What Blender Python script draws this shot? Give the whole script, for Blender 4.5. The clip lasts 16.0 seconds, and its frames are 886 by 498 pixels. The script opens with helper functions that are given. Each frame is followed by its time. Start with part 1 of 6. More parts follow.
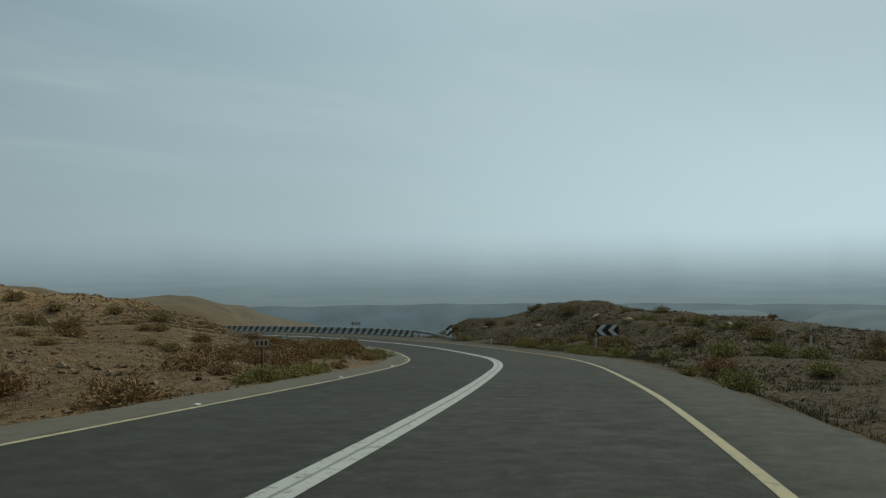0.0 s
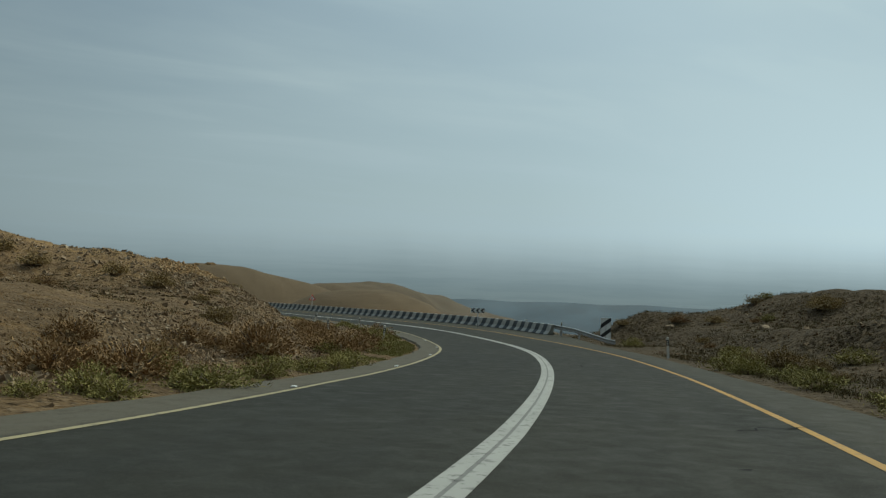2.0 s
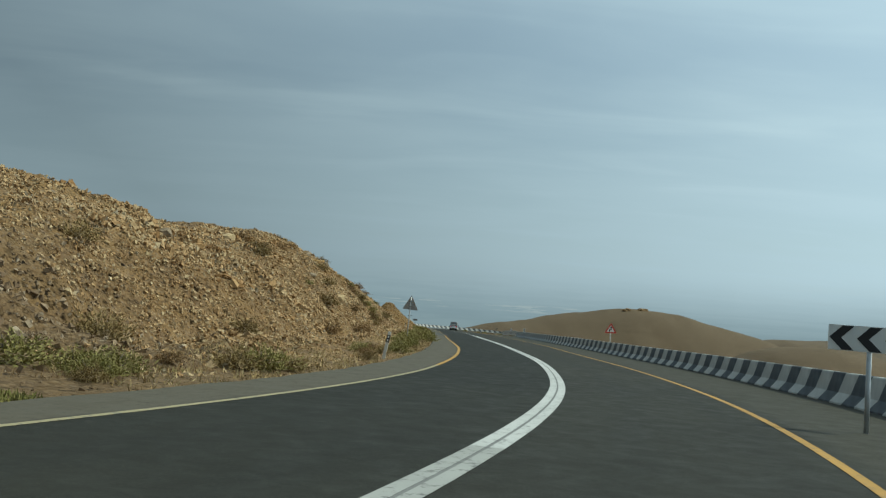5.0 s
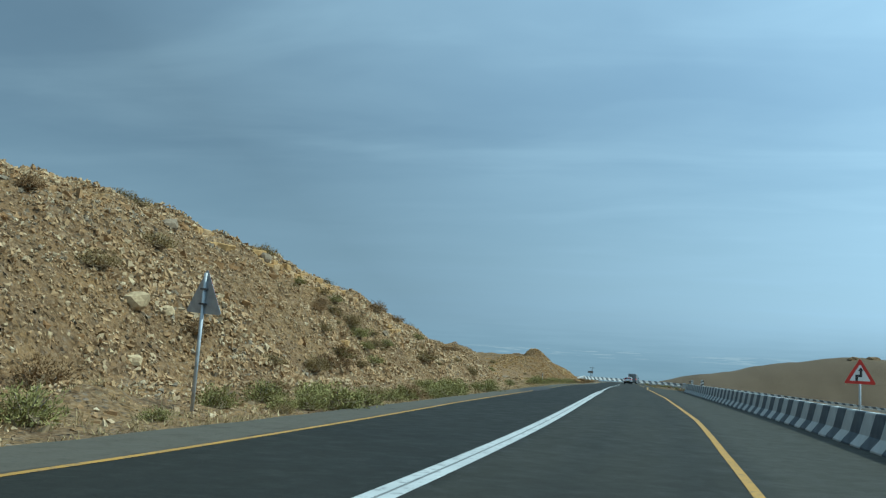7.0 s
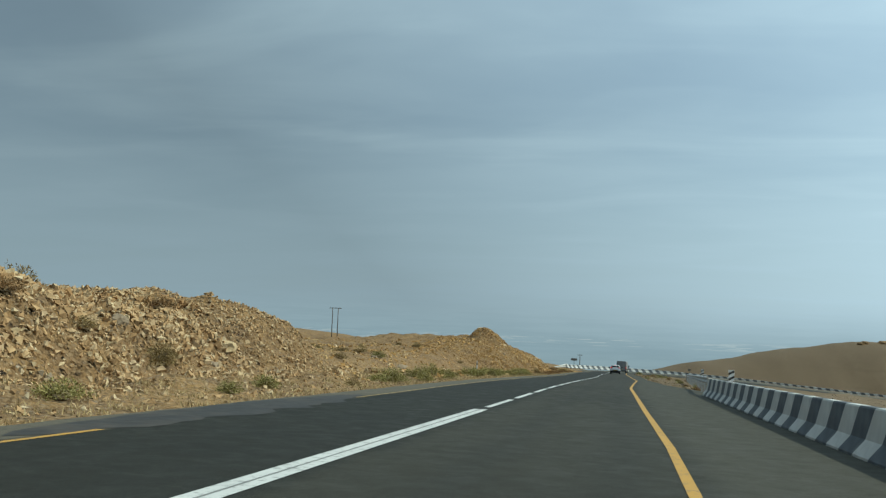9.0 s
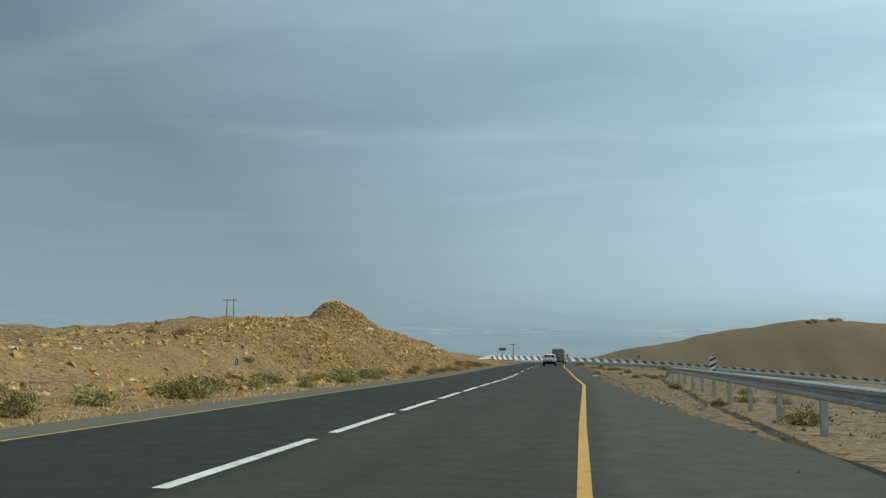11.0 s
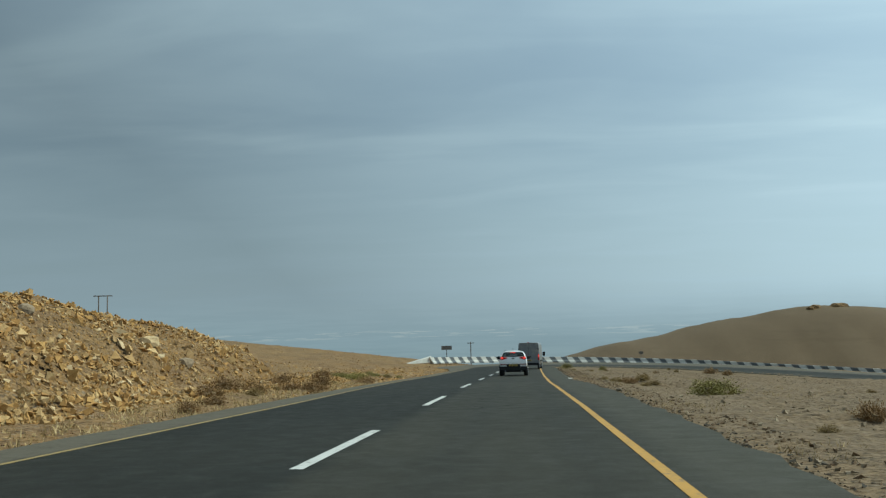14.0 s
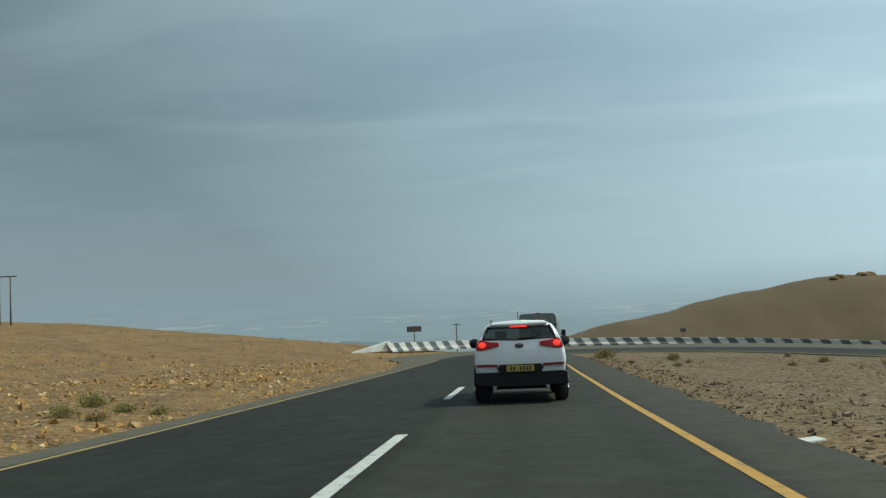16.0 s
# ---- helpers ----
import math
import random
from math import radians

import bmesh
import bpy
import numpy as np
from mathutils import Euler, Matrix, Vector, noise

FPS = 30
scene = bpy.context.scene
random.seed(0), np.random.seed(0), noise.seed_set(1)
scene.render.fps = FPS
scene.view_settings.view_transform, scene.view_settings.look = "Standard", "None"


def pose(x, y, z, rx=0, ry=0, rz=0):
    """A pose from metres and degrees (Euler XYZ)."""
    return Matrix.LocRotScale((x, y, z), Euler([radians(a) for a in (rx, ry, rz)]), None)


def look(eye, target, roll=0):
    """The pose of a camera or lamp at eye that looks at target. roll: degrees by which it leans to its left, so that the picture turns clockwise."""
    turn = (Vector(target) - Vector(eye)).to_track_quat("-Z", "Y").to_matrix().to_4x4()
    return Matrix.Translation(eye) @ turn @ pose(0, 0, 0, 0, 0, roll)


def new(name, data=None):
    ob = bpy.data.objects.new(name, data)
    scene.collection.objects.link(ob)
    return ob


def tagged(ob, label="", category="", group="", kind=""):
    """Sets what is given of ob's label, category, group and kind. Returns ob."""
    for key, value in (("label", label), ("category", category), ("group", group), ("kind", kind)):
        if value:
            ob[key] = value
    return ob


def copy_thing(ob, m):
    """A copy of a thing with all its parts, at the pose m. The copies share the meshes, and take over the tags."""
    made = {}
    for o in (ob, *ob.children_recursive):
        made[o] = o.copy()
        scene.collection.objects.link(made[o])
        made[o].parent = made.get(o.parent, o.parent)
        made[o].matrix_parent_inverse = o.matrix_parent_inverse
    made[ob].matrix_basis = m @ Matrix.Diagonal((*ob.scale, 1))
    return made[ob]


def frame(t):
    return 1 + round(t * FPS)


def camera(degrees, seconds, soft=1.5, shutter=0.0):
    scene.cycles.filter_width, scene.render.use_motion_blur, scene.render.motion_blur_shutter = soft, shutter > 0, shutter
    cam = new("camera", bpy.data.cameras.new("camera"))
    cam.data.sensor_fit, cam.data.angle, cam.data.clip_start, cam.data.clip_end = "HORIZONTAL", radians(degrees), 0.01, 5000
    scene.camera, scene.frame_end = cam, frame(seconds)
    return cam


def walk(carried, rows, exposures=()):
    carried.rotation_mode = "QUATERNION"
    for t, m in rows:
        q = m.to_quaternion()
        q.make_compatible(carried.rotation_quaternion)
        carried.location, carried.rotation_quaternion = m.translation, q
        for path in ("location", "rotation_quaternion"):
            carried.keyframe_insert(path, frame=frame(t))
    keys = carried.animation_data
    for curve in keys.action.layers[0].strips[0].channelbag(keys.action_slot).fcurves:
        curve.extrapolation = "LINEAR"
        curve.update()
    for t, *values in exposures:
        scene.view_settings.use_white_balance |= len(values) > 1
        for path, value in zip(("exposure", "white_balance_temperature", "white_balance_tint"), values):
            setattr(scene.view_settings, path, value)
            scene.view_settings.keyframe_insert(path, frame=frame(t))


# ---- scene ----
PATH = [
    (0.0, (-68.871, -305.154, 17.777), (-54.802, -290.942, 18.065), -0.66),
    (0.5, (-61.313, -299.764, 17.017), (-48.263, -284.609, 17.116), -0.21),
    (0.7, (-58.281, -297.547, 16.705), (-45.632, -282.054, 16.733), -0.08),
    (1.0, (-53.825, -294.021, 16.220), (-41.807, -278.035, 16.228), 0.29),
    (1.5, (-46.535, -287.829, 15.358), (-35.699, -271.020, 15.421), 0.94),
    (2.0, (-39.769, -281.055, 14.465), (-29.577, -263.848, 14.641), 1.68),
    (2.5, (-33.003, -273.756, 13.577), (-23.300, -256.272, 13.934), 1.84),
    (3.0, (-26.225, -266.136, 12.796), (-17.783, -248.011, 13.267), 1.73),
    (3.5, (-19.798, -258.018, 12.065), (-12.793, -239.292, 12.562), 1.56),
    (3.7, (-17.389, -254.761, 11.785), (-11.081, -235.788, 12.255), 1.72),
    (5.8, (-1.260, -215.823, 9.392), (-3.858, -196.041, 10.777), 5.09),
    (6.0, (-0.541, -211.835, 9.246), (-3.407, -192.102, 10.789), 5.16),
    (6.4, (0.732, -203.756, 8.955), (-2.828, -184.150, 10.661), 4.03),
    (6.5, (0.942, -201.711, 8.877), (-2.774, -182.136, 10.614), 3.82),
    (7.0, (1.893, -191.440, 8.411), (-2.620, -172.050, 10.320), 2.68),
    (7.5, (2.302, -181.328, 7.961), (-2.810, -162.082, 9.823), 3.10),
    (8.0, (2.575, -170.789, 7.525), (-2.801, -151.604, 9.265), 2.98),
    (8.5, (2.839, -159.829, 7.122), (-2.195, -140.544, 8.770), 2.66),
    (9.0, (2.974, -148.974, 6.720), (-1.414, -129.533, 8.392), 2.20),
    (9.5, (2.965, -138.104, 6.314), (-0.779, -118.532, 8.029), 1.59),
    (10.0, (2.877, -127.203, 5.840), (-0.202, -107.520, 7.599), 0.93),
    (10.2, (2.864, -122.797, 5.661), (0.024, -103.078, 7.423), 0.58),
    (12.3, (2.748, -75.902, 3.448), (-0.531, -56.213, 4.705), -0.56),
    (12.5, (2.506, -71.501, 3.254), (-0.743, -51.809, 4.539), -0.72),
    (13.0, (2.091, -60.718, 2.779), (-1.010, -41.010, 4.191), -0.82),
    (13.4, (1.765, -52.477, 2.383), (-0.927, -32.721, 3.944), -1.07),
    (13.5, (1.693, -50.488, 2.288), (-0.895, -30.718, 3.863), -1.09),
    (14.0, (1.433, -40.791, 1.824), (-0.692, -20.971, 3.458), -1.35),
    (14.5, (1.090, -30.724, 1.371), (-0.650, -10.863, 2.958), -1.68),
    (15.0, (0.580, -20.239, 0.913), (-1.020, -0.359, 2.405), -2.11),
    (15.5, (0.225, -9.972, 0.470), (-1.575, 9.901, 1.826), -2.51),
    (16.0, (-0.005, -0.001, -0.019), (-1.915, 19.868, 1.241), -2.62),
]
cam = camera(54.9, 16.0, soft=1.3, shutter=0.0)
walk(cam, [(t, look(eye, target, roll)) for t, eye, target, roll in PATH],
     exposures=[(0, -1.07, 6700, -5), (1.2, -0.99, 6700, -5), (2.5, -0.93, 6700, -5), (3.7, -0.8, 6600, -5), (5.8, -0.4, 6300, -7), (6.1, -0.4, 6200, -7), (6.5, -0.35, 5500, -11), (7.0, -0.33, 5200, -12), (7.6, -0.33, 5200, -12), (8.0, -0.26, 5300, -11), (8.5, -0.27, 5700, -8), (9.0, -0.28, 6200, -6),
                (10.2, -0.32, 6350, -6), (12.5, -0.3, 6400, -6), (13.1, -0.35, 6050, -7), (13.5, -0.4, 5600, -9), (13.9, -0.4, 6150, -6), (14.5, -0.4, 6400, -6), (16.0, -0.44, 6450, -6)])

# ---- sky and sun ----
SUN_AZ, SUN_EL = 80.0, 49.0     # degrees clockwise from +Y, and above the horizon
world = bpy.data.worlds.new("sky")
scene.world = world
world.use_nodes = True


def sky_nodes():
    nt = world.node_tree
    nt.nodes.clear()
    n, l = nt.nodes.new, nt.links.new
    out, bg = n("ShaderNodeOutputWorld"), n("ShaderNodeBackground")
    sky = n("ShaderNodeTexSky")
    sky.sky_type, sky.sun_disc = "NISHITA", False
    sky.sun_elevation, sky.sun_rotation = radians(SUN_EL), radians(SUN_AZ)
    sky.dust_density, sky.air_density, sky.ozone_density = 0.8, 1.0, 2.0
    sky.altitude = 100
    co, sep = n("ShaderNodeTexCoord"), n("ShaderNodeSeparateXYZ")
    l(co.outputs["Generated"], sep.inputs[0])
    # a high layer of cloud: the way's point on a flat sheet overhead
    mx = n("ShaderNodeMath"); mx.operation = "MAXIMUM"; mx.inputs[1].default_value = 0.0
    l(sep.outputs["Z"], mx.inputs[0])
    ad = n("ShaderNodeMath"); ad.inputs[1].default_value = 0.09
    l(mx.outputs[0], ad.inputs[0])
    dv = n("ShaderNodeVectorMath"); dv.operation = "DIVIDE"
    l(co.outputs["Generated"], dv.inputs[0]); l(ad.outputs[0], dv.inputs[1])
    mp = n("ShaderNodeMapping"); mp.inputs["Rotation"].default_value = (0, 0, radians(-12)); mp.inputs["Scale"].default_value = (0.55, 0.85, 0.0)
    l(dv.outputs[0], mp.inputs["Vector"])
    a = n("ShaderNodeTexNoise"); a.inputs["Scale"].default_value = 0.9; a.inputs["Detail"].default_value = 6; a.inputs["Roughness"].default_value = 0.5; a.inputs["Distortion"].default_value = 0.25
    l(mp.outputs[0], a.inputs["Vector"])
    r = n("ShaderNodeMapRange"); r.interpolation_type = "SMOOTHERSTEP"
    r.inputs[1].default_value, r.inputs[2].default_value, r.inputs[3].default_value, r.inputs[4].default_value = 0.28, 0.72, 0.50, 0.78
    l(a.outputs["Fac"], r.inputs[0])
    sunward = n("ShaderNodeVectorMath"); sunward.operation = "DOT_PRODUCT"
    sunward.inputs[1].default_value = (math.sin(radians(SUN_AZ)) * math.cos(radians(SUN_EL)), math.cos(radians(SUN_AZ)) * math.cos(radians(SUN_EL)), math.sin(radians(SUN_EL)))
    l(co.outputs["Generated"], sunward.inputs[0])
    veil = n("ShaderNodeMapRange"); veil.interpolation_type = "SMOOTHSTEP"     # the cloud thickens towards the sun
    veil.inputs[1].default_value, veil.inputs[2].default_value, veil.inputs[3].default_value, veil.inputs[4].default_value = 0.35, 0.80, 0.0, 0.36
    l(sunward.outputs["Value"], veil.inputs[0])
    # thin wisps drawn out by the wind, in patches
    mw = n("ShaderNodeMapping"); mw.inputs["Rotation"].default_value = (0, 0, radians(-24)); mw.inputs["Scale"].default_value = (0.55, 1.2, 0.0); mw.inputs["Location"].default_value = (2.3, 0.7, 0)
    l(dv.outputs[0], mw.inputs["Vector"])
    wisp = n("ShaderNodeTexNoise"); wisp.inputs["Scale"].default_value = 1.3; wisp.inputs["Detail"].default_value = 5; wisp.inputs["Roughness"].default_value = 0.48; wisp.inputs["Distortion"].default_value = 0.9
    l(mw.outputs[0], wisp.inputs["Vector"])
    streak = n("ShaderNodeMapRange"); streak.interpolation_type = "SMOOTHSTEP"
    streak.inputs[1].default_value, streak.inputs[2].default_value, streak.inputs[3].default_value, streak.inputs[4].default_value = 0.42, 0.80, 0.0, 0.24
    l(wisp.outputs["Fac"], streak.inputs[0])
    more = n("ShaderNodeMath")
    l(r.outputs[0], more.inputs[0]); l(streak.outputs[0], more.inputs[1])
    both = n("ShaderNodeMath"); both.use_clamp = True
    l(more.outputs[0], both.inputs[0]); l(veil.outputs[0], both.inputs[1])
    cl = n("ShaderNodeMix"); cl.data_type = "RGBA"
    cl.inputs[7].default_value = (6.5, 7.85, 9.3, 1)
    l(both.outputs[0], cl.inputs[0]); l(sky.outputs[0], cl.inputs[6])
    # dusty air over the valley, low down
    h = n("ShaderNodeMapRange"); h.interpolation_type = "SMOOTHERSTEP"
    h.inputs[1].default_value, h.inputs[2].default_value, h.inputs[3].default_value, h.inputs[4].default_value = -0.04, 0.29, 0.90, 0.0
    l(sep.outputs["Z"], h.inputs[0])
    hz = n("ShaderNodeMix"); hz.data_type = "RGBA"
    l(h.outputs[0], hz.inputs[0]); l(cl.outputs[2], hz.inputs[6])
    # the low haze is brighter under the sun
    low = n("ShaderNodeVectorMath"); low.operation = "DOT_PRODUCT"
    low.inputs[1].default_value = (math.sin(radians(SUN_AZ)), math.cos(radians(SUN_AZ)), 0)
    l(co.outputs["Generated"], low.inputs[0])
    bright = n("ShaderNodeMapRange"); bright.inputs[1].default_value, bright.inputs[2].default_value, bright.inputs[3].default_value, bright.inputs[4].default_value = 0.72, 1.0, 1.0, 1.25
    l(low.outputs["Value"], bright.inputs[0])
    tint = n("ShaderNodeVectorMath"); tint.operation = "SCALE"; tint.inputs[0].default_value = (7.0, 8.5, 10.1)
    l(bright.outputs[0], tint.inputs["Scale"]); l(tint.outputs[0], hz.inputs[7])
    dot = n("ShaderNodeVectorMath"); dot.operation = "DOT_PRODUCT"
    dot.inputs[1].default_value = (math.sin(radians(SUN_AZ)) * math.cos(radians(SUN_EL)), math.cos(radians(SUN_AZ)) * math.cos(radians(SUN_EL)), math.sin(radians(SUN_EL)))
    l(co.outputs["Generated"], dot.inputs[0])
    glow = n("ShaderNodeMapRange"); glow.inputs[1].default_value, glow.inputs[2].default_value, glow.inputs[3].default_value, glow.inputs[4].default_value = -0.04, 0.72, 0.44, 1.22
    l(dot.outputs["Value"], glow.inputs[0])
    mul = n("ShaderNodeVectorMath"); mul.operation = "SCALE"
    l(hz.outputs[2], mul.inputs[0]); l(glow.outputs[0], mul.inputs["Scale"])
    l(mul.outputs[0], bg.inputs[0])
    bg.inputs[1].default_value = 0.115
    l(bg.outputs[0], out.inputs[0])


sky_nodes()
sun = new("sun", bpy.data.lights.new("sun", "SUN"))
sun.data.energy, sun.data.angle, sun.data.color = 4.4, radians(1.2), (1.0, 0.94, 0.84)
az, el = radians(SUN_AZ), radians(SUN_EL)
sun.matrix_world = look((60, -100, 120), (60 - math.sin(az) * math.cos(el), -100 - math.cos(az) * math.cos(el), 120 - math.sin(el)))

# ---- helpers of this scene ----
rng = np.random.default_rng(7)


def part(name, bm, material, parent=None, label=""):
    """Links a bmesh as one mesh object, under a thing or a part if given."""
    me = bpy.data.meshes.new(name)
    bm.to_mesh(me)
    bm.free()
    for m in (material if isinstance(material, (list, tuple)) else (material,)):
        me.materials.append(m)
    ob = new(name, me)
    ob.parent = parent
    return tagged(ob, label)


def thing(name, m, label, category, group="", kind=""):
    ob = new(name)
    ob.matrix_world = m
    ob.empty_display_size = 0.2
    return tagged(ob, label, category, group, kind)


def raw(name, verts, faces, material, smooth=False):
    me = bpy.data.meshes.new(name)
    me.from_pydata([tuple(v) for v in verts], [], [tuple(f) for f in faces])
    me.materials.append(material)
    if smooth:
        me.shade_smooth()
    me.update()
    return new(name, me)


def box(bm, x0, x1, y0, y1, z0, z1, bevel=0.0, mat=0):
    r = bmesh.ops.create_cube(bm, size=1)
    for v in r["verts"]:
        v.co = Vector((x0 + (v.co.x + 0.5) * (x1 - x0), y0 + (v.co.y + 0.5) * (y1 - y0), z0 + (v.co.z + 0.5) * (z1 - z0)))
    fs = {f for v in r["verts"] for f in v.link_faces}
    for f in fs:
        f.material_index = mat
    if bevel:
        es = {e for v in r["verts"] for e in v.link_edges}
        bmesh.ops.bevel(bm, geom=list(es), offset=bevel, segments=2, affect="EDGES", profile=0.6)


def tube(bm, p, q, r, n=10, r2=None, mat=0):
    p, q = Vector(p), Vector(q)
    d = q - p
    m = Matrix.Translation((p + q) / 2) @ d.to_track_quat("Z", "Y").to_matrix().to_4x4()
    k = bmesh.ops.create_cone(bm, cap_ends=True, segments=n, radius1=r, radius2=r if r2 is None else r2, depth=d.length, matrix=m)
    for f in {f for v in k["verts"] for f in v.link_faces}:
        f.material_index = mat
        f.smooth = len(f.verts) == 4


def prism(bm, outline, y0, y1, mat=0, axis="y"):
    """A flat outline of (a, b) drawn out between two places along an axis."""
    def at(a, b, c):
        return (a, c, b) if axis == "y" else (c, a, b) if axis == "x" else (a, b, c)
    lo = [bm.verts.new(at(a, b, y0)) for a, b in outline]
    hi = [bm.verts.new(at(a, b, y1)) for a, b in outline]
    n = len(outline)
    fs = [bm.faces.new(lo), bm.faces.new(hi[::-1])] + [bm.faces.new((lo[i], hi[i], hi[(i + 1) % n], lo[(i + 1) % n])) for i in range(n)]
    for f in fs:
        f.material_index = mat
    bmesh.ops.recalc_face_normals(bm, faces=fs)


TABLE = rng.random((512, 512))


def grain(x, y, size):
    """Smooth random heights from 0 to 1 over places x, y, with lumps of that size."""
    u, v = np.asarray(x) / size + 1000.3, np.asarray(y) / size + 1000.7
    i, j = np.floor(u).astype(int), np.floor(v).astype(int)
    a, b = u - i, v - j
    a, b = a * a * (3 - 2 * a), b * b * (3 - 2 * b)
    t = lambda p, q: TABLE[p % 512, q % 512]
    return (t(i, j) * (1 - a) + t(i + 1, j) * a) * (1 - b) + (t(i, j + 1) * (1 - a) + t(i + 1, j + 1) * a) * b


def rough_ground(x, y, size, octaves=4, fall=0.5):
    s, amp, tot = 0, 1.0, 0
    for k in range(octaves):
        s = s + amp * (grain(x + 37 * k, y - 91 * k, size / 2 ** k) - 0.5)
        tot += amp
        amp *= fall
    return s / tot * 2


def ease(a, b, x):
    t = np.clip((np.asarray(x, float) - a) / (b - a), 0, 1)
    return t * t * (3 - 2 * t)


# ---- materials ----
def material(name, rough=0.8, metal=0.0):
    m = bpy.data.materials.new(name)
    m.use_nodes = True
    nt = m.node_tree
    b = nt.nodes["Principled BSDF"]
    b.inputs["Roughness"].default_value, b.inputs["Metallic"].default_value = rough, metal
    return m, nt, b


def noise_node(nt, scale, detail=4, rough=0.55, coord="Object", vec=None, dist=0.0):
    if vec is None:
        vec = nt.nodes.new("ShaderNodeTexCoord").outputs[coord]
    k = nt.nodes.new("ShaderNodeTexNoise")
    k.inputs["Scale"].default_value, k.inputs["Detail"].default_value, k.inputs["Roughness"].default_value = scale, detail, rough
    k.inputs["Distortion"].default_value = dist
    nt.links.new(vec, k.inputs["Vector"])
    return k.outputs["Fac"]


def ramp(nt, fac, stops):
    k = nt.nodes.new("ShaderNodeValToRGB")
    while len(k.color_ramp.elements) < len(stops):
        k.color_ramp.elements.new(0.5)
    for e, (p, c) in zip(k.color_ramp.elements, stops):
        e.position, e.color = p, (*c, 1)
    nt.links.new(fac, k.inputs[0])
    return k.outputs[0]


def mix(nt, fac, a, b, mode="MIX"):
    k = nt.nodes.new("ShaderNodeMix")
    k.data_type, k.blend_type = "RGBA", mode
    for i, v in ((0, fac), (6, a), (7, b)):
        if isinstance(v, (int, float)):
            k.inputs[i].default_value = v
        elif isinstance(v, tuple):
            k.inputs[i].default_value = (*v, 1)
        else:
            nt.links.new(v, k.inputs[i])
    return k.outputs[2]


def span(nt, v, a, b, c=0.0, d=1.0):
    k = nt.nodes.new("ShaderNodeMapRange")
    k.interpolation_type = "SMOOTHSTEP"
    for i, q in enumerate((a, b, c, d)):
        k.inputs[i + 1].default_value = q
    nt.links.new(v, k.inputs[0])
    return k.outputs[0]


def bump(nt, b, height, strength=0.4, distance=0.02):
    k = nt.nodes.new("ShaderNodeBump")
    k.inputs["Strength"].default_value, k.inputs["Distance"].default_value = strength, distance
    nt.links.new(height, k.inputs["Height"])
    nt.links.new(k.outputs[0], b.inputs["Normal"])


def simple(name, colour, rough=0.6, metal=0.0, vary=0.12, scale=6.0, grime=None, grime_amount=0.35, relief=0.0):
    """A surface of one colour with fine and broad variation, and grime if wanted."""
    m, nt, b = material(name, rough, metal)
    lo, hi = tuple(c * (1 - vary) for c in colour), tuple(min(1, c * (1 + vary)) for c in colour)
    c = mix(nt, span(nt, noise_node(nt, scale, 5), 0.3, 0.7), lo, hi)
    if grime:
        c = mix(nt, span(nt, noise_node(nt, scale * 0.25, 6, 0.65), 0.45, 0.75, 0, grime_amount), c, grime)
    nt.links.new(c, b.inputs["Base Color"])
    nt.links.new(span(nt, noise_node(nt, scale * 2), 0.2, 0.8, max(0.03, rough - 0.1), min(1, rough + 0.1)), b.inputs["Roughness"])
    if relief:
        bump(nt, b, noise_node(nt, scale * 8, 4), relief, 0.01)
    return m


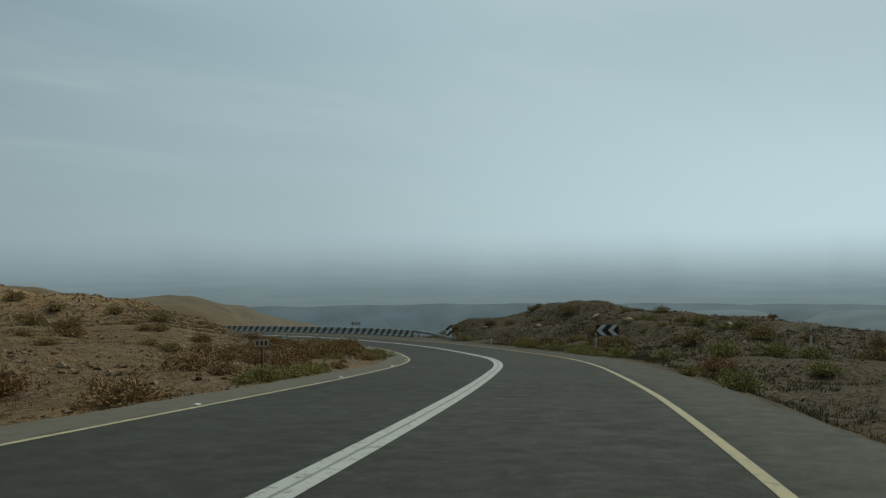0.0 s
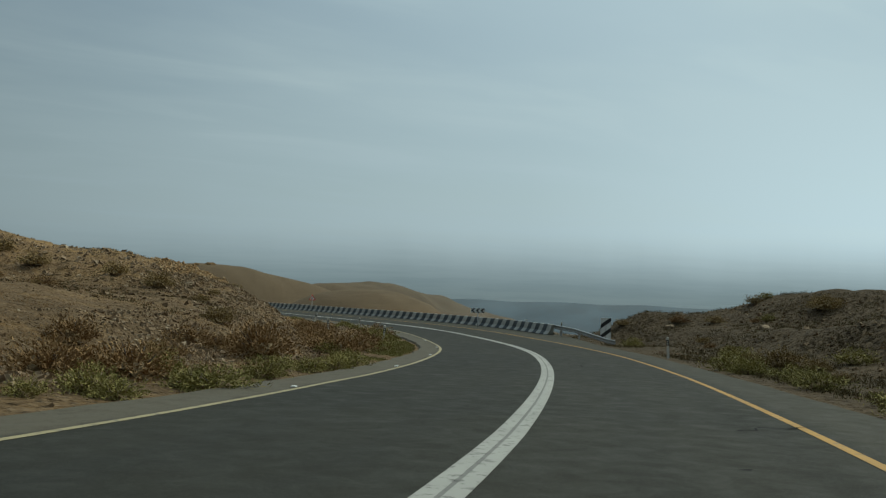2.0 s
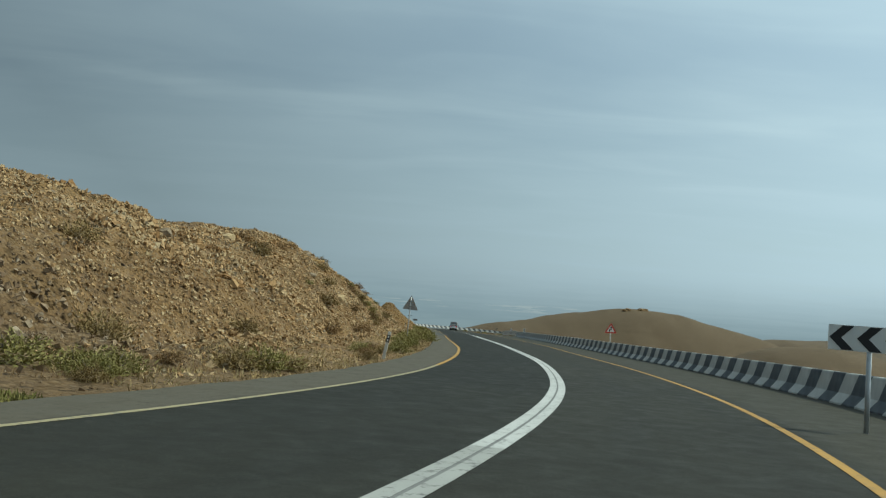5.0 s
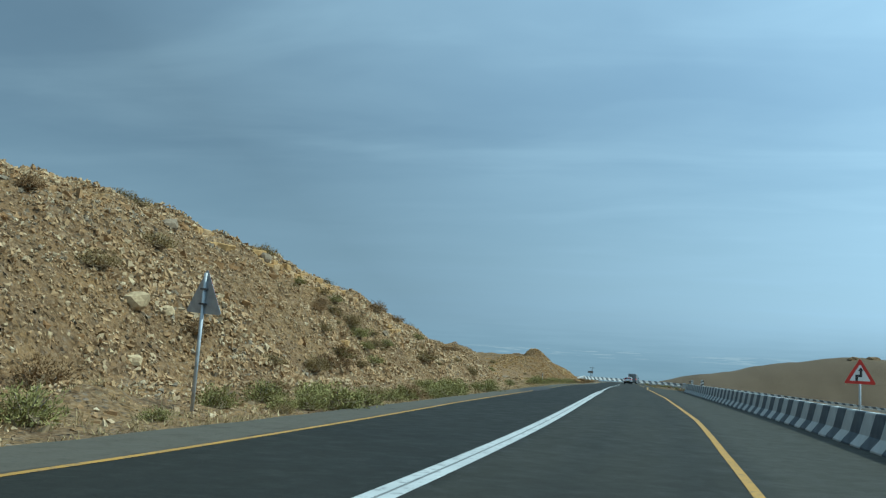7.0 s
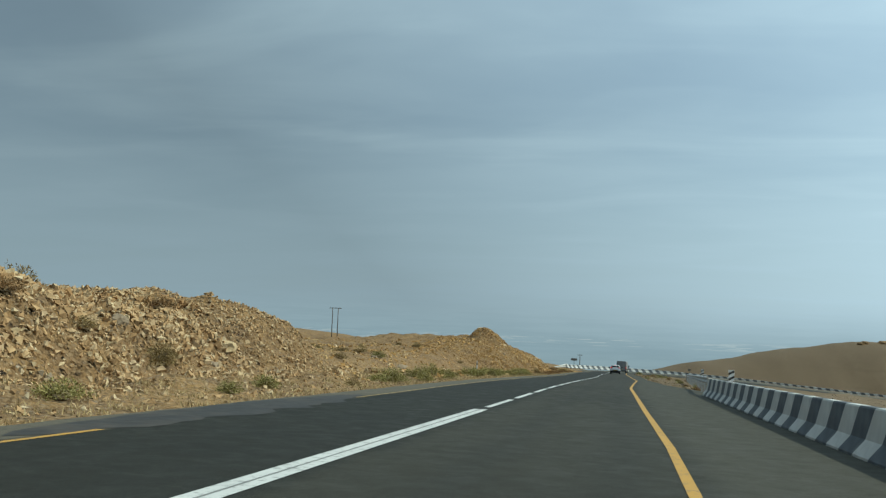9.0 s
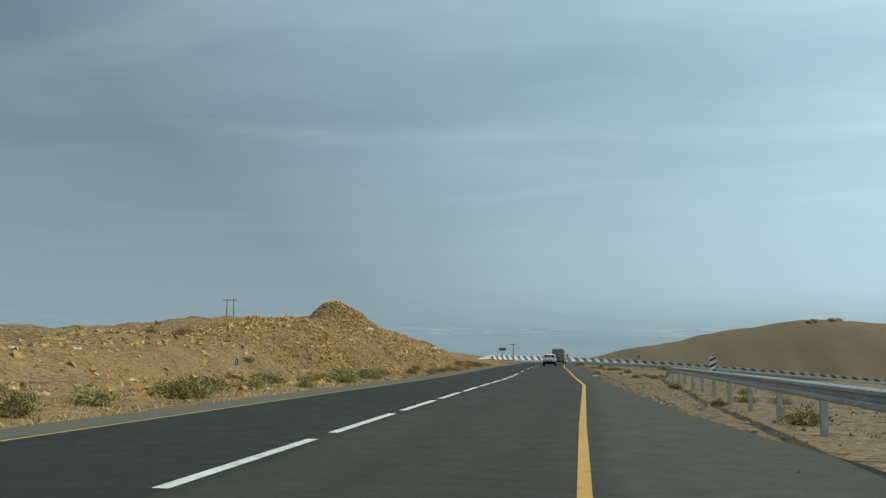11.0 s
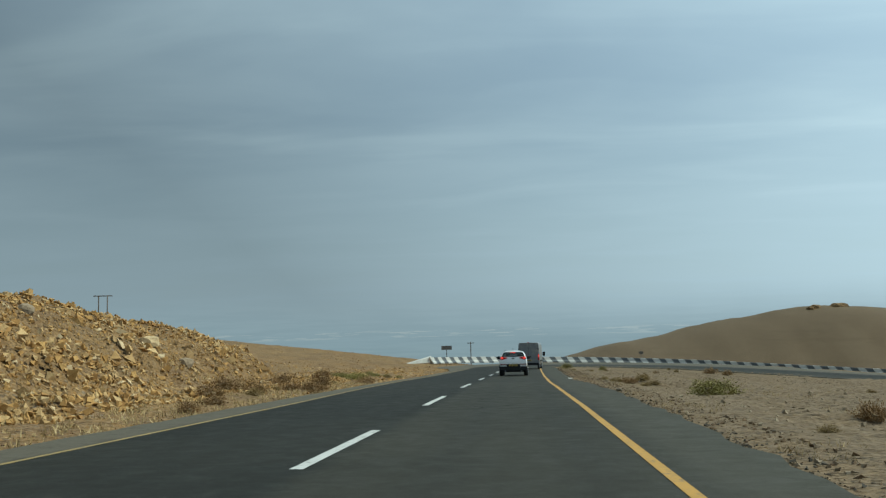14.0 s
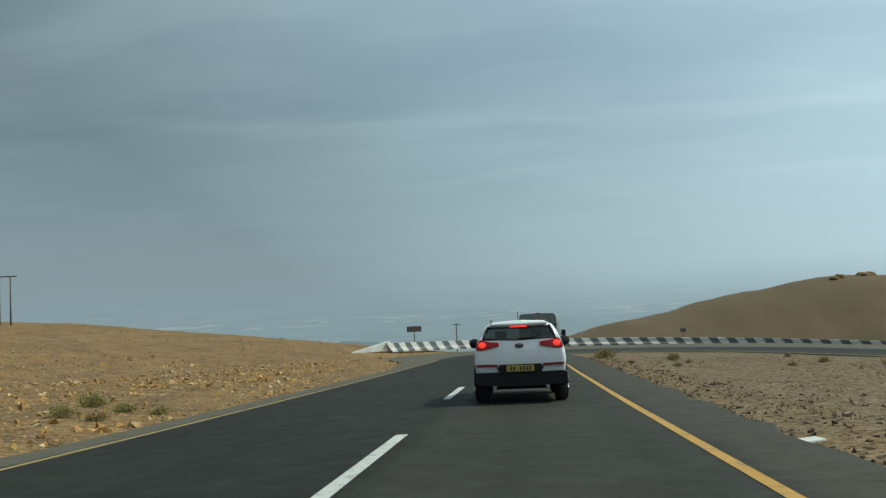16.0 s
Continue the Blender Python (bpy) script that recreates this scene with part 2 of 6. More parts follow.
def ground_material():
    """Dry desert earth: tan sand, ochre rubble, grey stones, patches of dead scrub."""
    m, nt, b = material("desert_earth", 0.95)
    b.inputs["Specular IOR Level"].default_value = 0.15
    broad = noise_node(nt, 0.045, 5, 0.6)
    mid = noise_node(nt, 0.5, 6, 0.62)
    fine = noise_node(nt, 5.0, 6, 0.7)
    sand = mix(nt, span(nt, broad, 0.35, 0.65), (0.30, 0.17, 0.062), (0.34, 0.212, 0.088))
    sand = mix(nt, span(nt, mid, 0.42, 0.66), sand, (0.194, 0.112, 0.0518))
    sand = mix(nt, span(nt, fine, 0.5, 0.75, 0, 0.7), sand, (0.288, 0.223, 0.151))
    sand = mix(nt, span(nt, noise_node(nt, 0.17, 6, 0.68, dist=0.7), 0.46, 0.64, 0, 0.6), sand, (0.165, 0.105, 0.055))
    sp = nt.nodes.new("ShaderNodeSeparateXYZ")
    nt.links.new(nt.nodes.new("ShaderNodeTexCoord").outputs["Object"], sp.inputs[0])
    zone = nt.nodes.new("ShaderNodeMath")
    zone.operation = "MULTIPLY"
    nt.links.new(span(nt, sp.outputs["Y"], -222, -200, 1, 0), zone.inputs[0])
    nt.links.new(span(nt, mid, 0.3, 0.62, 0.35, 0.95), zone.inputs[1])
    scrub_and_shade = mix(nt, span(nt, broad, 0.4, 0.6), (0.108, 0.07, 0.036), (0.165, 0.108, 0.057))
    # outside the bend: darker scrub soil, with the ridge's shade painted in
    aside = nt.nodes.new("ShaderNodeAttribute")
    aside.attribute_name = "aside"
    scrub_and_shade = mix(nt, span(nt, aside.outputs["Fac"], 5.5, 8.5), scrub_and_shade, mix(nt, span(nt, mid, 0.4, 0.6), (0.062, 0.047, 0.028), (0.098, 0.07, 0.04)))
    sand = mix(nt, zone.outputs[0], sand, scrub_and_shade)
    # duller gravelly soil on the inner side of the hairpin
    zone3 = nt.nodes.new("ShaderNodeMath")
    zone3.operation = "MULTIPLY"
    nt.links.new(span(nt, sp.outputs["Y"], -110, -80, 0, 1), zone3.inputs[0])
    nt.links.new(span(nt, sp.outputs["X"], 1, 6, 0, 0.75), zone3.inputs[1])
    sand = mix(nt, zone3.outputs[0], sand, mix(nt, span(nt, mid, 0.35, 0.65), (0.165, 0.122, 0.078), (0.225, 0.168, 0.108)))
    # grey-brown hills across the valley, streaked by gullies and scrub
    zone2 = nt.nodes.new("ShaderNodeMath")
    zone2.operation = "MULTIPLY"
    nt.links.new(span(nt, sp.outputs["Y"], 120, 190, 0, 1), zone2.inputs[0])
    nt.links.new(span(nt, sp.outputs["X"], -40, 30, 0, 1), zone2.inputs[1])
    hillside = mix(nt, span(nt, noise_node(nt, 0.03, 6, 0.68, dist=1.2), 0.36, 0.64), (0.098, 0.068, 0.040), (0.142, 0.100, 0.060))
    hillside = mix(nt, span(nt, noise_node(nt, 0.09, 5, 0.65, dist=0.6), 0.52, 0.72, 0, 0.5), hillside, (0.0727, 0.0536, 0.0337))
    wash = nt.nodes.new("ShaderNodeMapping")
    wash.inputs["Scale"].default_value = (0.075, 0.012, 0.03)
    wash.inputs["Rotation"].default_value = (0, 0, 0.2)
    nt.links.new(nt.nodes.new("ShaderNodeTexCoord").outputs["Object"], wash.inputs["Vector"])
    hillside = mix(nt, span(nt, noise_node(nt, 1.0, 5, 0.62, vec=wash.outputs[0]), 0.50, 0.66, 0, 0.6), hillside, (0.178, 0.133, 0.086))
    # thin darker beds cropping out across the slopes
    beds = nt.nodes.new("ShaderNodeMapping")
    beds.inputs["Scale"].default_value = (0.012, 0.012, 0.45)
    nt.links.new(nt.nodes.new("ShaderNodeTexCoord").outputs["Object"], beds.inputs["Vector"])
    hillside = mix(nt, span(nt, noise_node(nt, 1.0, 4, 0.6, vec=beds.outputs[0]), 0.56, 0.66, 0, 0.6), hillside, (0.062, 0.045, 0.028))
    sand = mix(nt, zone2.outputs[0], sand, hillside)
    # haze painted into the ground colour far to the east
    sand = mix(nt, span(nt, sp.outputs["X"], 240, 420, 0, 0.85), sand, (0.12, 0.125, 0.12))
    v = nt.nodes.new("ShaderNodeTexVoronoi")
    v.inputs["Scale"].default_value = 5.5
    nt.links.new(nt.nodes.new("ShaderNodeTexCoord").outputs["Object"], v.inputs["Vector"])
    peb = span(nt, v.outputs["Distance"], 0.18, 0.42, 1.0, 0.0)
    sep = nt.nodes.new("ShaderNodeSeparateColor")
    nt.links.new(v.outputs["Color"], sep.inputs[0])
    stone = mix(nt, sep.outputs[0], (0.158, 0.112, 0.072), (0.31, 0.252, 0.187))
    pick = nt.nodes.new("ShaderNodeMath")
    pick.operation = "MULTIPLY"
    nt.links.new(peb, pick.inputs[0])
    nt.links.new(span(nt, sep.outputs[1], 0.35, 0.6, 0, 0.9), pick.inputs[1])
    c = mix(nt, pick.outputs[0], sand, stone)
    v2 = nt.nodes.new("ShaderNodeTexVoronoi")
    v2.inputs["Scale"].default_value = 13
    nt.links.new(nt.nodes.new("ShaderNodeTexCoord").outputs["Object"], v2.inputs["Vector"])
    sep2 = nt.nodes.new("ShaderNodeSeparateColor")
    nt.links.new(v2.outputs["Color"], sep2.inputs[0])
    c = mix(nt, span(nt, sep2.outputs[0], 0.45, 0.95, 0, 0.6), c, (0.33, 0.235, 0.135))
    c = mix(nt, span(nt, v2.outputs["Distance"], 0.45, 0.75, 0, 0.6), c, (0.117, 0.0765, 0.0405))
    # brown soil of the steep cuts, darkened to paint in shade between stones
    geo = nt.nodes.new("ShaderNodeNewGeometry")
    up = nt.nodes.new("ShaderNodeSeparateXYZ")
    nt.links.new(geo.outputs["Normal"], up.inputs[0])
    steep = span(nt, up.outputs["Z"], 0.72, 0.96, 1.0, 0.6)
    c = mix(nt, span(nt, up.outputs["Z"], 0.74, 0.92, 0.35, 0.0), c, (0.21, 0.125, 0.056))
    # the same dull soil shows between the pebbles inside the hairpin
    dull = nt.nodes.new("ShaderNodeMath")
    dull.operation = "MULTIPLY"
    dull.inputs[1].default_value = 0.6
    nt.links.new(zone3.outputs[0], dull.inputs[0])
    c = mix(nt, dull.outputs[0], c, mix(nt, span(nt, fine, 0.35, 0.65), (0.115, 0.085, 0.054), (0.20, 0.152, 0.10)))
    # the first bend's darker tone, laid again over most pebbles
    tone_over = nt.nodes.new("ShaderNodeMath")
    tone_over.operation = "MULTIPLY"
    tone_over.inputs[1].default_value = 0.72
    nt.links.new(zone.outputs[0], tone_over.inputs[0])
    c = mix(nt, tone_over.outputs[0], c, scrub_and_shade)
    # the ridge's shaded face, painted darker still over its scrub soil
    outer = nt.nodes.new("ShaderNodeMath")
    outer.operation = "MULTIPLY"
    nt.links.new(span(nt, aside.outputs["Fac"], 5.2, 6.4, 0, 0.9), outer.inputs[0])
    nt.links.new(span(nt, sp.outputs["Y"], -226, -214, 1, 0), outer.inputs[1])
    c = mix(nt, outer.outputs[0], c, mix(nt, span(nt, fine, 0.35, 0.65), (0.044, 0.032, 0.018), (0.092, 0.064, 0.034)))
    c = mix(nt, 1.0, c, (0.80, 0.80, 0.80), "MULTIPLY")
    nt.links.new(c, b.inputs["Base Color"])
    add = nt.nodes.new("ShaderNodeMath")
    nt.links.new(peb, add.inputs[0])
    nt.links.new(fine, add.inputs[1])
    bump(nt, b, add.outputs[0], 0.7, 0.05)
    # every stone of the rubble lies at a tilt of its own, most on the steep cuts
    lumpy = b.inputs["Normal"].links[0].from_socket
    near = nt.nodes.new("ShaderNodeMath")
    near.operation = "MULTIPLY"
    nt.links.new(steep, near.inputs[0])
    nt.links.new(span(nt, sp.outputs["Y"], 110, 170, 1, 0), near.inputs[1])
    near_tilt = near.outputs[0]
    for tex, amount in ((v, 1.3), (v2, 0.9)):
        off = nt.nodes.new("ShaderNodeVectorMath")
        off.operation = "SUBTRACT"
        off.inputs[1].default_value = (0.5, 0.5, 0.5)
        nt.links.new(tex.outputs["Color"], off.inputs[0])
        much = nt.nodes.new("ShaderNodeMath")
        much.operation = "MULTIPLY"
        much.inputs[1].default_value = amount
        nt.links.new(near_tilt, much.inputs[0])
        scaled = nt.nodes.new("ShaderNodeVectorMath")
        scaled.operation = "SCALE"
        nt.links.new(off.outputs[0], scaled.inputs[0])
        nt.links.new(much.outputs[0], scaled.inputs["Scale"])
        total = nt.nodes.new("ShaderNodeVectorMath")
        nt.links.new(lumpy, total.inputs[0])
        nt.links.new(scaled.outputs[0], total.inputs[1])
        lumpy = total.outputs[0]
    unit = nt.nodes.new("ShaderNodeVectorMath")
    unit.operation = "NORMALIZE"
    nt.links.new(lumpy, unit.inputs[0])
    nt.links.new(unit.outputs[0], b.inputs["Normal"])
    return m


def asphalt_material():
    """Newer dark asphalt on the left lane, older paler asphalt on the right, dusty shoulders."""
    m, nt, b = material("asphalt", 0.85)
    b.inputs["Specular IOR Level"].default_value = 0.14
    broad = noise_node(nt, 0.12, 5, 0.6)
    mid = noise_node(nt, 2.2, 6, 0.7, dist=0.4)
    agg = noise_node(nt, 45, 3, 0.75)
    at = nt.nodes.new("ShaderNodeAttribute")
    at.attribute_name = "across"
    edge = nt.nodes.new("ShaderNodeMath")
    edge.operation = "MULTIPLY_ADD"
    nt.links.new(noise_node(nt, 0.9, 5, 0.6), edge.inputs[0])
    edge.inputs[1].default_value = 0.6
    nt.links.new(at.outputs["Fac"], edge.inputs[2])
    across = edge.outputs[0]
    dark = mix(nt, span(nt, broad, 0.35, 0.65), (0.0176, 0.0188, 0.0163), (0.0264, 0.0269, 0.0220))
    old = mix(nt, span(nt, broad, 0.3, 0.7), (0.0334, 0.0322, 0.0252), (0.0484, 0.0458, 0.0350))
    c = mix(nt, span(nt, across, 0.25, 0.65), dark, old)
    # round the first bend both lanes are alike
    sp = nt.nodes.new("ShaderNodeSeparateXYZ")
    nt.links.new(nt.nodes.new("ShaderNodeTexCoord").outputs["Object"], sp.inputs[0])
    bend = mix(nt, span(nt, broad, 0.3, 0.7), (0.0307, 0.0305, 0.0252), (0.0422, 0.0413, 0.0326))
    c = mix(nt, span(nt, sp.outputs["Y"], -230, -196, 0.85, 0), c, bend)
    # worn wheel tracks
    for x in (-2.7, -1.1, 1.5, 3.1):
        k = nt.nodes.new("ShaderNodeMath")
        k.operation = "SUBTRACT"
        nt.links.new(across, k.inputs[0])
        k.inputs[1].default_value = x + 0.3
        q = nt.nodes.new("ShaderNodeMath")
        q.operation = "ABSOLUTE"
        nt.links.new(k.outputs[0], q.inputs[0])
        c = mix(nt, span(nt, q.outputs[0], 0.0, 0.55, 0.35, 0.0), c, (0.0264, 0.0269, 0.0235))
    # shoulders
    c = mix(nt, span(nt, across, 4.1, 4.7, 0, 0.8), c, (0.0722, 0.0672, 0.0512))
    c = mix(nt, span(nt, across, -4.12, -3.85, 0.85, 0), c, (0.150, 0.130, 0.098))
    c = mix(nt, span(nt, mid, 0.52, 0.78, 0, 0.35), c, (0.0194, 0.0197, 0.0179))
    c = mix(nt, span(nt, mid, 0.46, 0.24, 0, 0.3), c, (0.0747, 0.0698, 0.0537))
    c = mix(nt, span(nt, agg, 0.50, 0.72, 0, 0.6), c, (0.0923, 0.0878, 0.0691))
    c = mix(nt, span(nt, noise_node(nt, 14, 4, 0.75), 0.54, 0.70, 0, 0.55), c, (0.0158, 0.0161, 0.0139))
    c = mix(nt, 1.0, c, (0.76, 0.77, 0.77), "MULTIPLY")
    nt.links.new(c, b.inputs["Base Color"])
    nt.links.new(span(nt, mid, 0.3, 0.7, 0.72, 0.92), b.inputs["Roughness"])
    bump(nt, b, agg, 0.4, 0.006)
    return m


def paint_material(name, colour, worn=0.45):
    """Road paint, worn through to the asphalt in flecks."""
    m, nt, b = material(name, 0.75)
    n1 = noise_node(nt, 7, 7, 0.72)
    n2 = noise_node(nt, 0.8, 4, 0.6)
    c = mix(nt, span(nt, n2, 0.35, 0.7, 0, 0.35), colour, tuple(x * 0.62 for x in colour))
    c = mix(nt, span(nt, n1, 0.52, 0.64, 0, worn), c, (0.08, 0.078, 0.074))
    nt.links.new(c, b.inputs["Base Color"])
    bump(nt, b, n1, 0.2, 0.004)
    return m


EARTH = ground_material()
ASPHALT = asphalt_material()
WHITE_LINE = paint_material("white_road_paint", (0.50, 0.50, 0.475), 0.65)
PALE_LINE = paint_material("bleached_yellow_road_paint", (0.32, 0.27, 0.15), 0.85)
YELLOW_LINE = paint_material("yellow_road_paint", (0.42, 0.23, 0.035), 0.7)
WORN_WHITE = paint_material("worn_white_road_paint", (0.34, 0.34, 0.315), 0.8)
FADED_LINE = paint_material("faded_yellow_road_paint", (0.30, 0.21, 0.07), 0.9)
GAP_PAINT = paint_material("scuffed_grey_paint", (0.17, 0.17, 0.16), 0.9)
BAR_WHITE = simple("whitewashed_concrete", (0.52, 0.52, 0.49), 0.85, vary=0.12, scale=3, grime=(0.22, 0.19, 0.15), grime_amount=0.75, relief=0.25)
BAR_BLACK = simple("black_painted_concrete", (0.085, 0.097, 0.108), 0.8, vary=0.3, scale=3, grime=(0.25, 0.23, 0.2), grime_amount=0.7, relief=0.25)
STEEL = simple("galvanised_steel", (0.42, 0.43, 0.43), 0.5, 0.6, vary=0.2, scale=4, grime=(0.25, 0.2, 0.15), grime_amount=0.5)
DARK_STEEL = simple("dull_dark_steel", (0.10, 0.095, 0.09), 0.6, 0.5, vary=0.25)
SIGN_BACK = simple("sign_back_grey", (0.34, 0.35, 0.36), 0.55, 0.4, vary=0.15)
SIGN_WHITE = simple("sign_white_sheet", (0.75, 0.75, 0.73), 0.5, vary=0.06, grime=(0.4, 0.36, 0.3), grime_amount=0.3)
SIGN_BLACK = simple("sign_black_sheet", (0.02, 0.02, 0.022), 0.5, vary=0.2)
SIGN_RED = simple("sign_red_sheet", (0.50, 0.03, 0.02), 0.5, vary=0.12)
POST_WHITE = simple("pale_post_plastic", (0.62, 0.60, 0.55), 0.6, vary=0.1, grime=(0.35, 0.28, 0.2), grime_amount=0.6)
CAR_WHITE = simple("white_car_paint", (0.74, 0.75, 0.76), 0.22, vary=0.02, grime=(0.55, 0.5, 0.43), grime_amount=0.3)
CAR_WHITE.node_tree.nodes["Principled BSDF"].inputs["Coat Weight"].default_value = 0.6
VAN_PAINT = simple("pale_grey_van_paint", (0.17, 0.175, 0.18), 0.35, vary=0.04, grime=(0.4, 0.36, 0.3), grime_amount=0.5)
BLACK_PLASTIC = simple("black_plastic", (0.014, 0.014, 0.015), 0.7, vary=0.2)
RUBBER = simple("tyre_rubber", (0.018, 0.018, 0.018), 0.85, vary=0.2, scale=20)
ALLOY = simple("wheel_alloy", (0.35, 0.36, 0.37), 0.35, 0.9)
TAIL_RED = simple("red_lamp_plastic", (0.42, 0.012, 0.015), 0.18, vary=0.1)
REFLECTOR_RED = simple("dull_red_reflector", (0.16, 0.012, 0.016), 0.3, vary=0.1)
BLACK_PLASTIC.node_tree.nodes["Principled BSDF"].inputs["Specular IOR Level"].default_value = 0.2
PLATE_YELLOW = simple("plate_yellow", (0.40, 0.28, 0.05), 0.45, vary=0.04)


def lit(name, colour, strength):
    m, nt, b = material(name, 0.3)
    b.inputs["Base Color"].default_value = (*colour, 1)
    b.inputs["Emission Color"].default_value = (*colour, 1)
    b.inputs["Emission Strength"].default_value = strength
    return m


BRAKE_LIT = lit("lit_brake_lamp", (1.0, 0.05, 0.03), 1.1)
GLASS_DARK, _nt, _b = material("tinted_glass", 0.06)
_b.inputs["Base Color"].default_value = (0.012, 0.015, 0.017, 1)
_b.inputs["Specular IOR Level"].default_value = 0.8

# ---- the road's line, by station along its middle ----
HEADS = [(-80, 62.0), (7.5, 56.45), (27.5, 53.83), (47.5, 50.76), (62.5, 41.82), (77.5, 38.47), (92.5, 33.99), (107.5, 22.8), (122.5, 16.25), (137.5, 7.19), (157.5, 1.94), (187.5, -0.48), (414, -0.48), (460, 114.5), (640, 114.5)]
LEVELS = [(-80, 23.5), (0, 18.0), (24, 15.96), (38, 14.78), (53, 13.44), (72, 11.79), (92, 10.26), (106, 9.42), (140, 7.8), (168, 6.58),
          (208, 5.04), (238, 3.79), (292, 1.2), (345, -1.23), (355, -1.74), (364, -2.13), (418, -4.55), (462, -6.65), (540, -10.4), (570, -14), (640, -34)]
SWELLS = [(15, 0.03), (25, 0.04), (35, 0.06), (45, 0.04), (55, 0.09), (65, 0.07), (75, 0.04), (85, 0.03), (95, 0.03), (105, -0.03), (115, -0.04), (125, -0.03), (135, -0.02), (185, 0.02), (205, -0.01), (225, -0.01), (245, 0.04), (265, 0.04), (300, -0.01), (315, 0.02), (330, 0.05), (350, 0.08), (365, 0.02), (380, -0.02)]
ST = np.arange(-80, 640.01, 0.5)
HD = np.radians(np.interp(ST, *zip(*HEADS)))
HD = np.convolve(np.pad(HD, 8, mode="edge"), np.ones(17) / 17, "valid")
CX, CY = np.cumsum(np.sin(HD)) * 0.5, np.cumsum(np.cos(HD)) * 0.5
_k = int(np.argmin(abs(ST - 7.5)))
CX, CY = CX - CX[_k] - 78.80, CY - CY[_k] - 309.04
CZ = np.interp(ST, *zip(*LEVELS)) + np.interp(ST, *zip(*SWELLS))
CZ = np.convolve(np.pad(CZ, 20, mode="edge"), np.ones(41) / 41, "valid")


def along(s, off=0.0, up=0.0):
    """The place at a station, off to the right of the road's middle and up from its surface."""
    s, off = np.asarray(s, float), np.asarray(off, float)
    h = np.interp(s, ST, HD)
    return np.stack([np.interp(s, ST, CX) + np.cos(h) * off, np.interp(s, ST, CY) - np.sin(h) * off, np.interp(s, ST, CZ) + up + 0 * off], -1)


def heading(s):
    return float(np.interp(s, ST, HD))


def nearest(x, y):
    """Station and offset of places, by the nearest bit of road."""
    x, y = np.ravel(x), np.ravel(y)
    st, off = np.empty(len(x)), np.empty(len(x))
    c = slice(None, None, 3)
    sx, sy, ss, sh = CX[c], CY[c], ST[c], HD[c]
    for a in range(0, len(x), 20000):
        q = slice(a, a + 20000)
        m = np.argmin((x[q, None] - sx) ** 2 + (y[q, None] - sy) ** 2, 1)
        dx, dy = x[q] - sx[m], y[q] - sy[m]
        st[q] = ss[m] + dx * np.sin(sh[m]) + dy * np.cos(sh[m])
        off[q] = dx * np.cos(sh[m]) - dy * np.sin(sh[m])
        far = abs(st[q] - ss[m]) > 3
        off[q] = np.where(far, np.sign(off[q]) * np.hypot(dx, dy), off[q])
        st[q] = np.where(far, ss[m], st[q])
    return st, off


# width of the asphalt on either hand, by station
EDGE_R = [(-80, 5.6), (105, 5.6), (118, 7.6), (246, 7.6), (262, 6.3), (300, 5.6), (336, 5.5), (348, 5.05), (358, 4.8), (372, 5.0), (404, 5.4), (420, 4.6), (640, 4.6)]
EDGE_L = [(-80, 5.3), (390, 5.3), (408, 7.0), (420, 11.0), (455, 12.0), (475, 8.5), (640, 8.0)]

# crumbled, uneven edges
_e = random.Random(12)
EDGE_R = [(s, float(np.interp(s, *zip(*EDGE_R))) + _e.uniform(-1, 1) * (0.16 if 262 < s < 404 else 0.05)) for s in range(-80, 641)]
EDGE_L = [(s, float(np.interp(s, *zip(*EDGE_L))) + _e.uniform(-1, 1) * (0.07 if s < 404 else 0.03)) for s in range(-80, 641)]

# the cut hill and plateau on the left: foot of the slope, its steepness, and the level of its top
FOOT = [(-80, 18), (40, 15), (80, 13.5), (112, 11.5), (128, 12.2), (150, 11.2), (165, 10.3), (232, 9.6), (242, 11.5), (250, 13), (288, 12.5), (297, 8.8), (346, 8.6), (356, 13), (366, 24), (420, 34), (640, 50)]
STEEP = [(-80, .2), (60, .22), (112, .38), (135, 1.1), (235, 1.15), (246, .5), (288, .5), (298, .85), (346, .8), (358, .3), (370, .05), (640, .03)]
TOP = [(-80, 20), (0, 17), (50, 14.6), (90, 12.6), (120, 11.6), (145, 11.8), (158, 11.7), (163, 12.1), (168, 12.5), (175, 13.1), (182, 13.5), (190, 13.5), (199, 12.35), (207, 11.0), (212, 9.5), (216, 8.25), (219, 7.1), (224, 6.9), (229, 7.2), (234, 6.9), (238, 6.5), (242, 5.5), (250, 4.6), (262, 3.8), (285, 3.3), (293, 3.8), (300, 4.1), (308, 4.4), (314, 4.8), (320, 4.2), (326, 3.7), (330, 3.1), (335, 2.6), (340, 2.0), (346, 1.3), (352, 0.5), (358, -0.2), (380, -0.8), (430, -1.2), (640, -6)]


